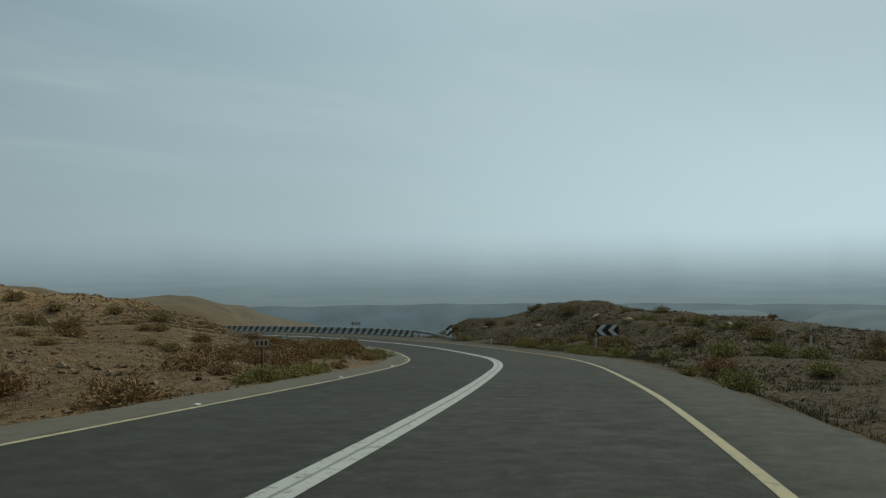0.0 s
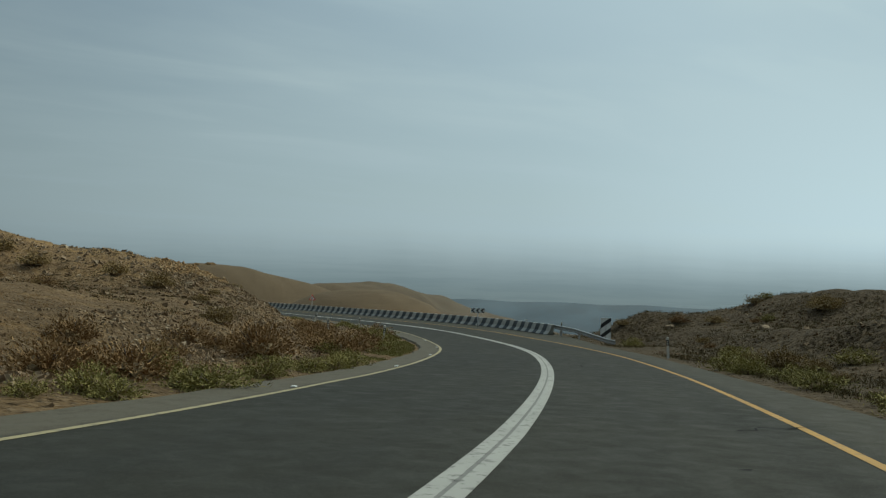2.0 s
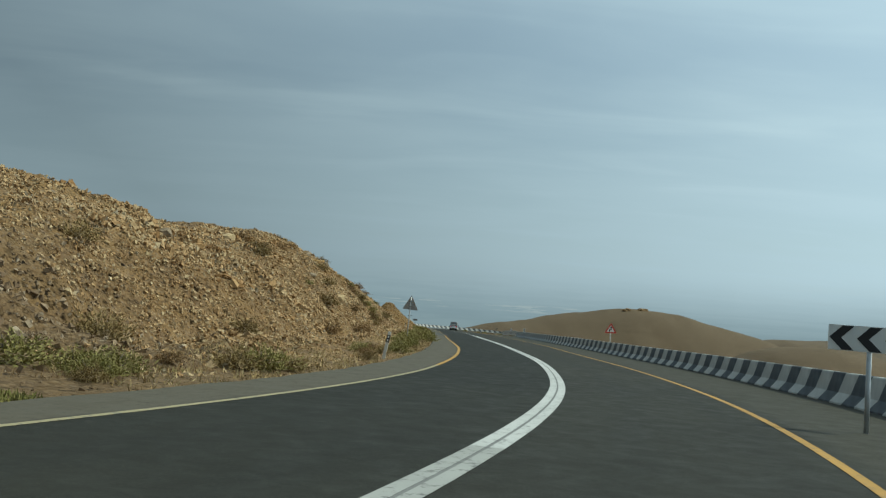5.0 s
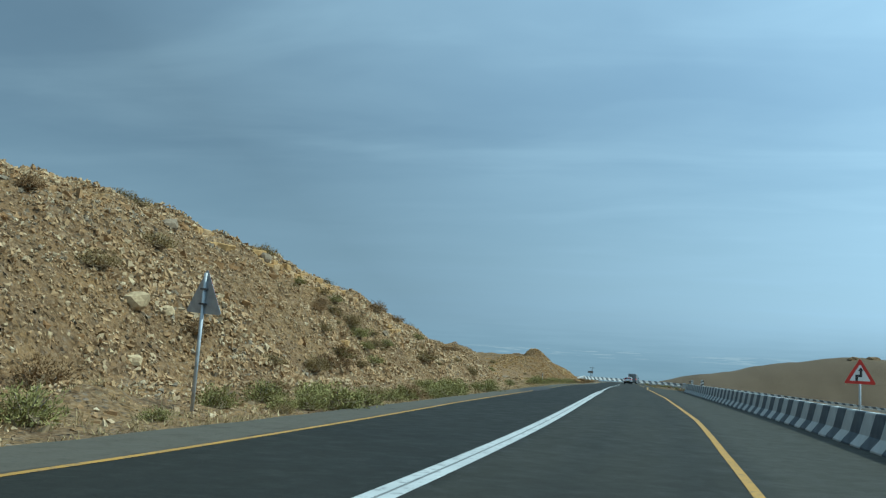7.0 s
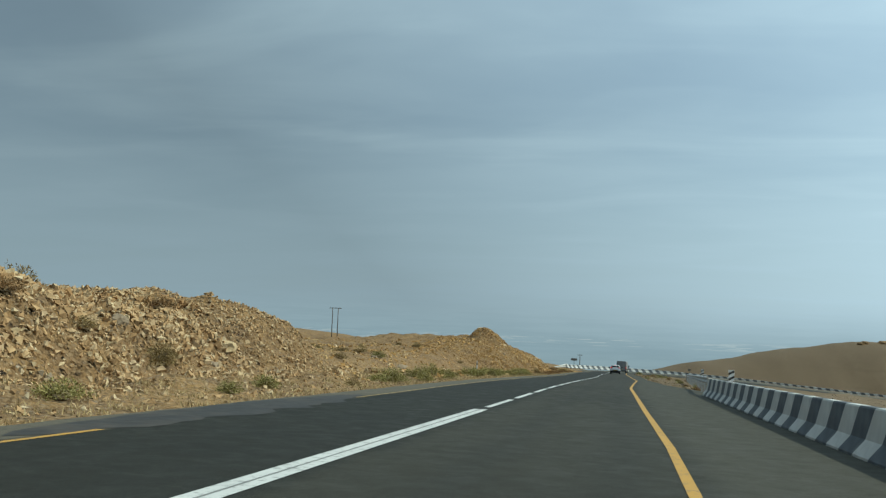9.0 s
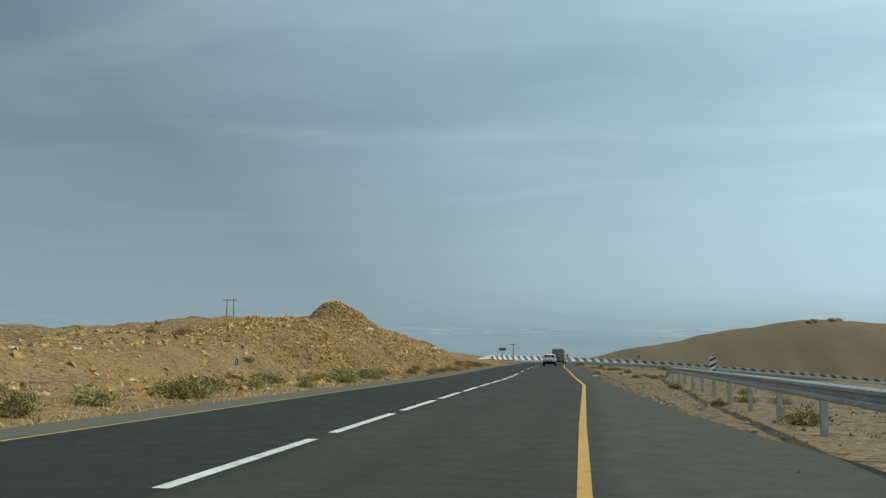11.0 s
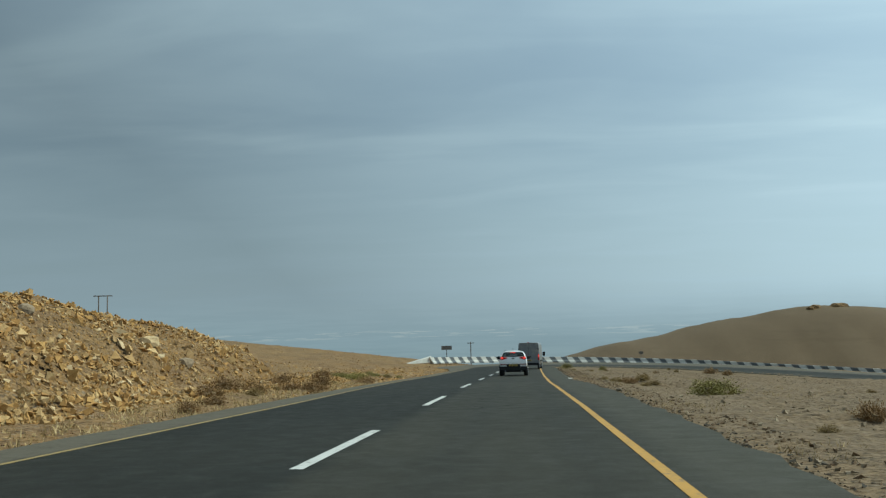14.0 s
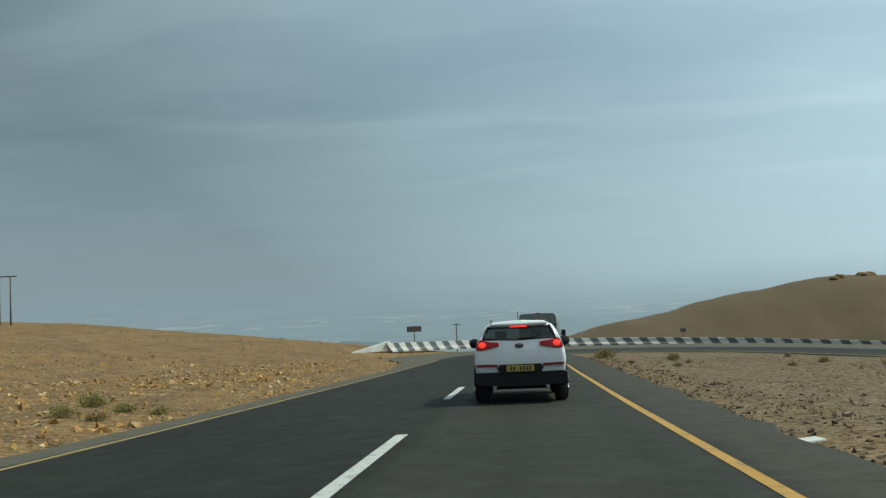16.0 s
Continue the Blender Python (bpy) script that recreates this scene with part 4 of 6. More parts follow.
def rail_points(stations, offs, ups):
    s = np.linspace(stations[0], stations[-1], 40)
    return [tuple(along(a, np.interp(a, stations, offs), np.interp(a, stations, ups))) for a in s]


pts = rail_points([108.6, 110, 115, 119.5], [7.75, 7.7, 7.3, 7.0], [0.02, 0.08, 0.52, 0.68])
guard_rail("guard_rail", "galvanised guard rail sloping down to the ground before the barrier", pts,
           [((*along(s, o, 0)[:2], float(along(s, o, u)[2])), float(along(s, o, -0.3)[2])) for s, o, u in ((114.5, 7.5, 0.5), (117.5, 7.3, 0.6))])
pts = rail_points([239.5, 246, 285, 293, 297, 300], [7.05, 7.35, 9.3, 9.75, 10.0, 10.2], [0.72, 0.70, 0.70, 0.66, 0.45, 0.15])
guard_rail("guard_rail", "galvanised guard rail on steel posts beside the gravel", pts,
           [((*along(s, np.interp(s, [240, 246, 285, 293], [7.2, 7.5, 9.45, 9.9]), 0)[:2], float(along(s, 7, 0.72)[2])), float(along(s, 7, -0.9)[2])) for s in range(242, 296, 4)])


# ---- signs and posts ----
def plate(bm, outline, y, thick=0.004, mat=0):
    prism(bm, outline, y - thick, y, mat)


def level(x, y):
    return float(height(np.array([x]), np.array([y]))[0])


def sign_post(parent, h, r=0.035, mat=STEEL, y=0.03):
    bm = bmesh.new()
    tube(bm, (0, y, -0.4), (0, y, h), r, 12)
    part("post", bm, mat, parent)


def tri(side, cz, inset=0.0):
    """A triangle with its corners cut off, standing on its base."""
    h = side * 0.866
    a = [(-side / 2 + inset * 1.73, cz - h / 3 + inset), (side / 2 - inset * 1.73, cz - h / 3 + inset), (0, cz + 2 * h / 3 - 2 * inset)]
    out, r = [], 0.05 if not inset else 0.03
    for i in range(3):
        p, q, n = Vector(a[i]), Vector(a[i - 1]), Vector(a[(i + 1) % 3])
        out += [tuple(p + (q - p).normalized() * r), tuple(p + (n - p).normalized() * r)]
    return out


def triangle_sign(place, turn, h, side, lean, label, symbol):
    top = thing("warning_sign", Matrix(), label, "road sign")
    sign_post(top, h - 0.1, 0.04)
    cz = h - side * 0.866 * 2 / 3
    bm = bmesh.new(); plate(bm, tri(side, cz), 0.0, 0.006)
    part("board", bm, SIGN_BACK, top)
    bm = bmesh.new(); plate(bm, tri(side, cz), -0.0085, 0.0015)
    part("border", bm, SIGN_RED, top, "red border")
    bm = bmesh.new(); plate(bm, tri(side, cz, 0.10), -0.0125, 0.0015)
    part("face", bm, SIGN_WHITE, top, "white sign face")
    if symbol:
        bm = bmesh.new()
        s = side * 0.13
        for pts in ([(-1.1, -1.6), (-.5, -1.6), (-.5, -.6), (-1.1, -.6)], [(-1.1, -.6), (.5, -.6), (.5, .0), (-1.1, .0)], [(-.1, .0), (.5, .0), (.5, 1.0), (-.1, 1.0)], [(-.5, 1.0), (.9, 1.0), (.2, 1.9)]):
            plate(bm, [(a * s, cz + 0.02 + b * s) for a, b in pts], -0.0165, 0.0015)
        part("symbol", bm, SIGN_BLACK, top, "black winding arrow")
    for dz in (-.12, .2):
        bm = bmesh.new(); box(bm, -0.09, 0.09, 0.0, 0.075, cz + dz - .02, cz + dz + .02, 0.004)
        part("bracket", bm, DARK_STEEL, top)
    top.matrix_world = pose(*place, 0, lean, turn)


triangle_sign((-7.3, -174.7, level(-7.3, -174.7) - 0.3), 160, 3.35, 1.12, -2.7, "leaning triangular warning sign seen from its grey back", False)
triangle_sign((9.2, -160.0, level(9.2, -160.0) - 0.2), -8, 8.15 - level(9.2, -160.0) + 0.2, 1.0, 0, "red and white triangular winding road sign", True)

# striped hazard panel at the first guard rail
top = thing("hazard_panel", Matrix(), "black and white diagonally striped hazard panel on a post", "road sign")
sign_post(top, 1.5, 0.045, DARK_STEEL)
bm = bmesh.new(); box(bm, -.36, .36, -0.012, 0, .5, 1.95, 0.003)
part("board", bm, SIGN_WHITE, top, "white panel")
for out in ([(-.355, .52), (.355, 1.02), (.355, 1.32), (-.355, .80)], [(-.355, 1.22), (.355, 1.72), (.355, 1.94), (.24, 1.94), (-.355, 1.50)]):
    bm = bmesh.new()
    plate(bm, out, -0.0155, 0.002)
    part("stripe", bm, SIGN_BLACK, top, "black diagonal stripe")
top.matrix_world = pose(-1.4, -237.8, 8.75, 0, 0, -25)


def chevron_board(place, turn, w, h, foot, count, label, dark_ground):
    top = thing("chevron_sign", Matrix(), label, "road sign")
    sign_post(top, foot + h * .6, 0.04, STEEL)
    bm = bmesh.new(); box(bm, -w / 2, w / 2, -0.012, 0, foot, foot + h, 0.003)
    part("board", bm, SIGN_BLACK if dark_ground else SIGN_WHITE, top)
    u = w / count
    for k in range(count):
        x = -w / 2 + k * u
        bm = bmesh.new()
        plate(bm, [(x + u * .52, foot + .01), (x + u * .95, foot + .01), (x + u * .48, foot + h / 2), (x + u * .95, foot + h - .01), (x + u * .52, foot + h - .01), (x + u * .05, foot + h / 2)], -0.0155, 0.002)
        part("chevron", bm, SIGN_WHITE if dark_ground else SIGN_BLACK, top, "white arrow pointing left" if dark_ground else "black arrow pointing left")
    top.matrix_world = pose(*place, 0, 0, turn)


chevron_board((-12.4, -266.4, level(-12.4, -266.4)), -38, 1.85, 0.86, 12.2 - .43 - level(-12.4, -266.4), 2, "board of pale chevrons pointing into the bend", True)
chevron_board((1.6, -217.6, level(1.6, -217.6)), -35, 1.25, 0.42, 9.75 - .2 - level(1.6, -217.6), 3, "small board of three black chevrons behind the barrier", False)
# striped upright boards by the second guard rail
for x, y, s in ((8.55, -96.9, 1.0), (9.6, -62.0, .9)):
    top = thing("hazard_panel", Matrix(), "narrow black and white striped board behind the guard rail", "road sign", "boards behind the rail")
    sign_post(top, .9, .03, DARK_STEEL)
    bm = bmesh.new(); box(bm, -.16, .16, -.012, 0, .55, 1.5, .003); part("board", bm, SIGN_WHITE, top)
    for k in range(3):
        bm = bmesh.new(); z = .58 + k * .31
        plate(bm, [(-.158, z), (.158, z + .17), (.158, z + .30), (-.158, z + .14)], -.0155, .002); part("stripe", bm, SIGN_BLACK, top)
    top.matrix_world = pose(x, y, level(x, y), 0, 0, -5) @ Matrix.Diagonal((s, s, s, 1))


def delineator():
    top = thing("delineator_post", Matrix(), "pale roadside marker post with a black band and reflectors", "marker post", "posts along the verge")
    bm = bmesh.new(); prism(bm, [(-.055, -.03), (.055, -.03), (.045, .04), (-.045, .04)], -.3, .98, axis="z"); part("stem", bm, POST_WHITE, top)
    bm = bmesh.new(); prism(bm, [(-.058, -.033), (.058, -.033), (.048, .043), (-.048, .043)], .60, .87, axis="z"); part("band", bm, SIGN_BLACK, top, "black band below the top")
    for z in (.64, .76):
        bm = bmesh.new(); box(bm, -.022, .022, -.040, -.034, z, z + .07, .002); part("reflector", bm, SIGN_WHITE, top, "pale reflector")
    return top


post0 = delineator()
posts = [(-20.6, -243.1, 40, 5), (-17.1, -228.1, 30, -4), (-11.6, -221.1, 25, 2), (-7.2, -201.4, 10, 10), (-17.2, -268.7, 40, 0), (-10.3, -252.2, 35, -3), (-11.1, -70.4, 0, 0),
         (3.0, -227.5, 25, 6), (4.6, -221.0, 20, -9), (-26.5, -288.0, 50, 0), (9.3, -150.0, 0, 3)]
for k, (x, y, turn, lean) in enumerate(posts):
    m = pose(x, y, level(x, y), 0, lean, -turn)
    if k == 0:
        post0.matrix_world = m
    else:
        copy_thing(post0, m)

# kilometre marker: a small square board on a brown post
top = thing("kilometre_marker", Matrix(), "small pale kilometre marker board on a brown post", "marker post")
RUST = simple("brown_post_steel", (0.12, 0.065, 0.035), .7, .3, vary=.3)
sign_post(top, 1.45, .055, RUST, .06)
bm = bmesh.new(); box(bm, -.34, .34, -.012, 0, 1.12, 1.45, .004); part("board", bm, simple("sun_bleached_board", (.40, .36, .30), .6, vary=.15), top)
for x in (-.2, 0, .2):
    bm = bmesh.new(); plate(bm, [(x - .045, 1.18), (x + .045, 1.18), (x + .045, 1.39), (x - .045, 1.39)], -.0155, .002); part("mark", bm, SIGN_BLACK, top, "dark bar of writing")
top.matrix_world = pose(-53.2, -280.7, level(-53.2, -280.7), 0, 0, -48) @ Matrix.Diagonal((.72, .72, .72, 1))

# brown board behind the hairpin and a small round-topped marker
top = thing("roadside_sign", Matrix(), "brown rectangular board on a post behind the hairpin barrier", "road sign")
BROWN = simple("brown_board", (.13, .115, .10), .6, vary=.25)
sign_post(top, 3.0, .06, DARK_STEEL)
bm = bmesh.new(); box(bm, -.85, .85, -.03, 0, 2.3, 2.95, .01); part("board", bm, BROWN, top)
top.matrix_world = pose(-13.4, 99.5, -5.55, 0, 0, 5)
top = thing("roadside_sign", Matrix(), "small dark board on a post behind the hairpin barrier", "road sign")
sign_post(top, 2.2, .05, DARK_STEEL)
bm = bmesh.new(); box(bm, -.35, .35, -.03, 0, 1.65, 2.1, .01); part("board", bm, BROWN, top)
top.matrix_world = pose(19.0, 108.6, -6.6, 0, 0, -10)

# ---- power line poles ----
WOOD = simple("weathered_pole_wood", (.085, .065, .05), .85, vary=.3)


def h_frame(x, y, topz, gap):
    z0 = level(x, y)
    top = thing("power_pole", Matrix(), "two tall wooden power poles joined by a crossarm", "power pole")
    h = topz - z0
    for s in (-1, 1):
        bm = bmesh.new(); tube(bm, (s * gap / 2, 0, -.6), (s * gap / 2, 0, h), .19, 12, .14); part("pole", bm, WOOD, top)
    bm = bmesh.new(); box(bm, -gap / 2 - 1.3, gap / 2 + 1.3, -.1, .1, h - .35, h - .1, .02); part("crossarm", bm, WOOD, top)
    for s in (-1, 0, 1):
        bm = bmesh.new(); tube(bm, (s * (gap / 2 + .85), 0, h - .1), (s * (gap / 2 + .85), 0, h + .2), .06, 8); part("insulator", bm, SIGN_BACK, top)
    top.matrix_world = pose(x, y, z0, 0, 0, 20)


h_frame(-113.8, 176.8, 10.3, 2.2)
top = thing("power_pole", Matrix(), "single far wooden power pole with a short crossarm", "power pole")
x, y = -19.5, 230.0
z0 = level(x, y)
h = -5.6 - z0
bm = bmesh.new(); tube(bm, (0, 0, -.5), (0, 0, h), .2, 10, .14); part("pole", bm, WOOD, top)
bm = bmesh.new(); box(bm, -1.1, 1.1, -.08, .08, h - .5, h - .3, .02); part("crossarm", bm, WOOD, top)
top.matrix_world = pose(x, y, z0)

# ---- the hazy valley far off ----
def backdrop():
    m = bpy.data.materials.new("hazy_distance")
    m.use_nodes = True
    nt = m.node_tree
    nt.nodes.clear()
    n, l = nt.nodes.new, nt.links.new
    out, em, tr, mx = n("ShaderNodeOutputMaterial"), n("ShaderNodeEmission"), n("ShaderNodeBsdfTransparent"), n("ShaderNodeMixShader")
    co, sep = n("ShaderNodeTexCoord"), n("ShaderNodeSeparateXYZ")
    l(co.outputs["Object"], sep.inputs[0])
    # the valley's haze is painted here as a glowing colour, by height
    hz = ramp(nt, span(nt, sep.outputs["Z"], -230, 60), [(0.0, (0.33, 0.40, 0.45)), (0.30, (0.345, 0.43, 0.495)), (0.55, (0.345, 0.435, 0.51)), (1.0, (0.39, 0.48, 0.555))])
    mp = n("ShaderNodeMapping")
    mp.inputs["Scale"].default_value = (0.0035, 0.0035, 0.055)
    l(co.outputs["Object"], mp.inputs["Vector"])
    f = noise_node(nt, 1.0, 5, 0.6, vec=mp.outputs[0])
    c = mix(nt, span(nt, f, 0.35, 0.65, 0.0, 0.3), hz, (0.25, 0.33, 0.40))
    # pale salt pans low on the plain
    mp2 = n("ShaderNodeMapping")
    mp2.inputs["Scale"].default_value = (0.008, 0.008, 0.16)
    mp2.inputs["Location"].default_value = (3.1, 0, 1.7)
    l(co.outputs["Object"], mp2.inputs["Vector"])
    g = noise_node(nt, 1.0, 4, 0.6, vec=mp2.outputs[0])
    band = n("ShaderNodeMath"); band.operation = "MULTIPLY"
    l(span(nt, g, 0.54, 0.62), band.inputs[0])
    l(span(nt, sep.outputs["Z"], -66, -54), band.inputs[1])
    band2 = n("ShaderNodeMath"); band2.operation = "MULTIPLY"
    l(band.outputs[0], band2.inputs[0])
    l(span(nt, sep.outputs["Z"], -40, -30, 1, 0), band2.inputs[1])
    band3 = n("ShaderNodeMath"); band3.operation = "MULTIPLY"
    l(band2.outputs[0], band3.inputs[0]); l(span(nt, sep.outputs["X"], 500, 900, 1, 0), band3.inputs[1])
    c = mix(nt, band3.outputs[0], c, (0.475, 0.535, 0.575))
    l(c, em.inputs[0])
    # the painted haze glows a little brighter towards the sun
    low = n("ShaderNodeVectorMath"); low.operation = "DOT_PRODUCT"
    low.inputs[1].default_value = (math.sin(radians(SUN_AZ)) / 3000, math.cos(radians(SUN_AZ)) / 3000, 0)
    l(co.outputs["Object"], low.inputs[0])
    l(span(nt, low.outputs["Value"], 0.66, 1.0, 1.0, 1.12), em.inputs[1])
    fade = n("ShaderNodeMath"); fade.operation = "ADD"
    mp3 = n("ShaderNodeMapping"); mp3.inputs["Scale"].default_value = (0.002, 0.002, 0)
    l(co.outputs["Object"], mp3.inputs["Vector"])
    w = noise_node(nt, 1.0, 4, 0.5, vec=mp3.outputs[0])
    l(span(nt, w, 0.3, 0.7, -12, 12), fade.inputs[0]); l(sep.outputs["Z"], fade.inputs[1])
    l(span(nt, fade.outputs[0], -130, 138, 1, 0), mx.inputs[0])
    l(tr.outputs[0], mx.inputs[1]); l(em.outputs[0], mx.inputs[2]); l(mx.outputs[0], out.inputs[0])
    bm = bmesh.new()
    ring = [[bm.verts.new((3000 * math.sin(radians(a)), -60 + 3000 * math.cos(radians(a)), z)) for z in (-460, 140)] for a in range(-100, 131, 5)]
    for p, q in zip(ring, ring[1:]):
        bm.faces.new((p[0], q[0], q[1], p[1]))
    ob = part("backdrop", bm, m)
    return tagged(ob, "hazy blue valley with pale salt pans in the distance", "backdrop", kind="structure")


backdrop()


def distant_hill(az0, az1, reach, top, foot, seed, label, mat=None, fall=.25):
    """A long flat-topped hill in the haze, a closed body with sloping flanks."""
    bm = bmesh.new()
    n = max(26, int(az1 - az0) * 2)
    rows = []
    for i in range(n + 1):
        u = i / n
        a = radians(az0 + (az1 - az0) * u)
        h = min(1.0, 2.6 * math.sin(math.pi * u)) * (1 + min(.16, 3.2 / (az1 - az0)) * noise.noise(Vector((u * (az1 - az0) * .35, seed, 0))) - fall * u)
        z = foot + (top - foot) * max(0, h)
        at = lambda d, zz: bm.verts.new((reach * d * math.sin(a) - 60, reach * d * math.cos(a) - 300, zz))
        rows.append([at(.86, foot - 30), at(.96, foot + (z - foot) * .55), at(1.0, z), at(1.03, z - (top - foot) * .18), at(1.2, foot - 30)])
    for p, q in zip(rows, rows[1:]):
        for i in range(4):
            bm.faces.new((p[i], q[i], q[i + 1], p[i + 1])).smooth = True
    bm.faces.new(rows[0]); bm.faces.new(rows[-1][::-1])
    bmesh.ops.recalc_face_normals(bm, faces=bm.faces[:])
    tagged(part("distant_hill", bm, mat or HAZY), label, "hill")


# blue haze is painted into the base colours of these far hillsides
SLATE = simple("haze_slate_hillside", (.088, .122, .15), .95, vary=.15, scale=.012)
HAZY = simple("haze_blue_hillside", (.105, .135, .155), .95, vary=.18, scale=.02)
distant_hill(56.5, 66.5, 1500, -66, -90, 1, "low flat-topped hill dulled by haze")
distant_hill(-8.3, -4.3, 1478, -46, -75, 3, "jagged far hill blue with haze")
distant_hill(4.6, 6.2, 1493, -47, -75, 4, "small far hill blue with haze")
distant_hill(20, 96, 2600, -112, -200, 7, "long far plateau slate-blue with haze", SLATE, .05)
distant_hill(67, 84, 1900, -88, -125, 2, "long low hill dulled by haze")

# ---- stones ----
def rock_shapes(count, seed):
    """Broken shards of six uneven corners: wedges and lumps by turns."""
    r = np.random.default_rng(seed)
    c3 = [(math.cos(t), math.sin(t)) for t in (0.3, 2.4, 4.5)]
    wedge = np.array([(x, y, z) for z in (-.8, .8) for x, y in c3], float)
    wedge_faces = [(0, 2, 1), (3, 4, 5), (0, 1, 4), (0, 4, 3), (1, 2, 5), (1, 5, 4), (2, 0, 3), (2, 3, 5)]
    lump = np.array([(1, 0, 0), (0, 1, 0), (-1, 0, 0), (0, -1, 0), (0, 0, 1), (0, 0, -1)], float)
    lump_faces = [(0, 1, 4), (1, 2, 4), (2, 3, 4), (3, 0, 4), (1, 0, 5), (2, 1, 5), (3, 2, 5), (0, 3, 5)]
    shapes, faces = [], []
    for k in range(count):
        p = (wedge if k % 2 else lump * 1.15) + r.uniform(-.38, .38, (6, 3))
        shapes.append(p * np.array([1.15, r.uniform(.6, 1.0), r.uniform(.45, .85)]))
        faces.append(wedge_faces if k % 2 else lump_faces)
    return np.array(shapes), np.array(faces)


SHAPES, ROCK_FACES = rock_shapes(32, 3)


def turn_matrices(n, r, tilt):
    a, b, c = r.uniform(0, 2 * np.pi, n), r.normal(0, tilt, n), r.normal(0, tilt, n)
    ca, sa, cb, sb, cc, sc = np.cos(a), np.sin(a), np.cos(b), np.sin(b), np.cos(c), np.sin(c)
    R = np.empty((n, 3, 3))
    R[:, 0] = np.stack([ca * cb, ca * sb * sc - sa * cc, ca * sb * cc + sa * sc], 1)
    R[:, 1] = np.stack([sa * cb, sa * sb * sc + ca * cc, sa * sb * cc - ca * sc], 1)
    R[:, 2] = np.stack([-sb, cb * sc, cb * cc], 1)
    return R


def stones(name, places, sizes, mat, label, seed, tilt=.5):
    """Many loose stones joined into one mesh."""
    n = len(places)
    r = np.random.default_rng(seed)
    kind = r.integers(0, len(SHAPES), n)
    base = SHAPES[kind] * sizes[:, None, None]
    V = np.einsum("nij,nkj->nki", turn_matrices(n, r, tilt), base) + places[:, None]
    F = ROCK_FACES[kind] + np.arange(n)[:, None, None] * 6
    me = bpy.data.meshes.new(name)
    me.vertices.add(n * 6)
    me.vertices.foreach_set("co", V.ravel())
    F = F.reshape(-1, 3)
    me.loops.add(F.size)
    me.polygons.add(len(F))
    me.loops.foreach_set("vertex_index", F.ravel())
    me.polygons.foreach_set("loop_start", np.arange(len(F)) * 3)
    me.update(calc_edges=True)
    me.shade_flat()
    me.materials.append(mat)
    return tagged(new(name, me), label, "stones", kind="stuff")


def stone_material(name, warm):
    m, nt, b = material(name, 0.9)
    b.inputs["Specular IOR Level"].default_value = 0.2
    g = nt.nodes.new("ShaderNodeNewGeometry")
    warm = [(p, tuple(x * .84 for x in q)) for p, q in warm]
    tone = ramp(nt, g.outputs["Random Per Island"], warm)
    c = mix(nt, span(nt, noise_node(nt, 9, 5, .65), .4, .7, 0, .45), tone, tuple(x * .62 for x in warm[0][1]))
    nt.links.new(c, b.inputs["Base Color"])
    bump(nt, b, noise_node(nt, 22, 5, .7), .2, .015)
    return m


OCHRE = stone_material("ochre_limestone", [(0, (.30, .16, .055)), (.25, (.42, .24, .082)), (.5, (.51, .31, .112)), (.7, (.42, .285, .14)), (.88, (.57, .39, .18)), (1, (.60, .47, .29))])
TAN = stone_material("tan_limestone", [(0, (.28, .165, .072)), (.25, (.43, .27, .128)), (.5, (.52, .345, .172)), (.75, (.49, .355, .205)), (.92, (.58, .43, .24)), (1, (.62, .49, .31))])
PALE_STONE = stone_material("pale_grey_limestone", [(0, (.20, .15, .095)), (.5, (.29, .225, .15)), (1, (.38, .31, .215))])
LEDGE = stone_material("brown_ledge_rock", [(0, (.24, .13, .05)), (.5, (.36, .205, .085)), (1, (.46, .29, .135))])
GREY_STONE = stone_material("grey_brown_stone", [(0, (0.104, 0.064, 0.034)), (.4, (0.168, 0.108, 0.058)), (.7, (0.224, 0.155, 0.092)), (1, (0.33, 0.255, 0.17))])


CLOD = stone_material("broken_asphalt", [(0, (.045, .04, .033)), (.6, (.09, .078, .06)), (1, (.17, .14, .10))])
BANK_STONE = stone_material("dusty_brown_limestone", [(0, (.16, .105, .06)), (.4, (.26, .18, .11)), (.75, (.34, .25, .16)), (1, (.46, .37, .26))])


def scatter(n, s0, s1, o0, o1, seed, power=1.0):
    """Random places along the road between two offsets."""
    r = np.random.default_rng(seed)
    s = r.uniform(s0, s1, n)
    o = o0 + (o1 - o0) * r.uniform(0, 1, n) ** power
    p = along(s, o)
    p[:, 2] = height(p[:, 0], p[:, 1])
    return p, s, o, r


def sized(r, n, lo, hi, k=2.6):
    """Stone sizes, many small and few large."""
    return lo + (hi - lo) * r.uniform(0, 1, n) ** k


def broken(p, r, lo, hi, k, lump=4.5, keep=.25):
    """Stone sizes in patches of coarse and fine rubble, thinned to bare chutes here and there."""
    g = grain(p[:, 0] + 11, p[:, 1] + p[:, 2] * 1.5, lump) * .6 + grain(p[:, 0] - 40, p[:, 1] + p[:, 2], lump * .35) * .4
    size = sized(r, len(p), lo, hi, k) * (.7 + .6 * ease(.35, .75, g))
    stay = r.uniform(0, 1, len(p)) < keep + (1 - keep) * ease(.30, .52, g)
    return p[stay], size[stay]


# rubble on the high cut
p, s, o, r = scatter(112000, 136, 240, -8.4, -21.5, 21, 1.1)
p, size = broken(p, r, .034, .118, 2.6, 4.5, .88)
p[:, 2] += size * .4
stones("rubble", p, size, TAN, "angular tan limestone rubble covering the cut slope", 22, .9)
p, s, o, r = scatter(13000, 118, 140, -8.4, -24, 151, 1.1)
p, size = broken(p, r, .03, .12, 2.8, 4.5, .4)
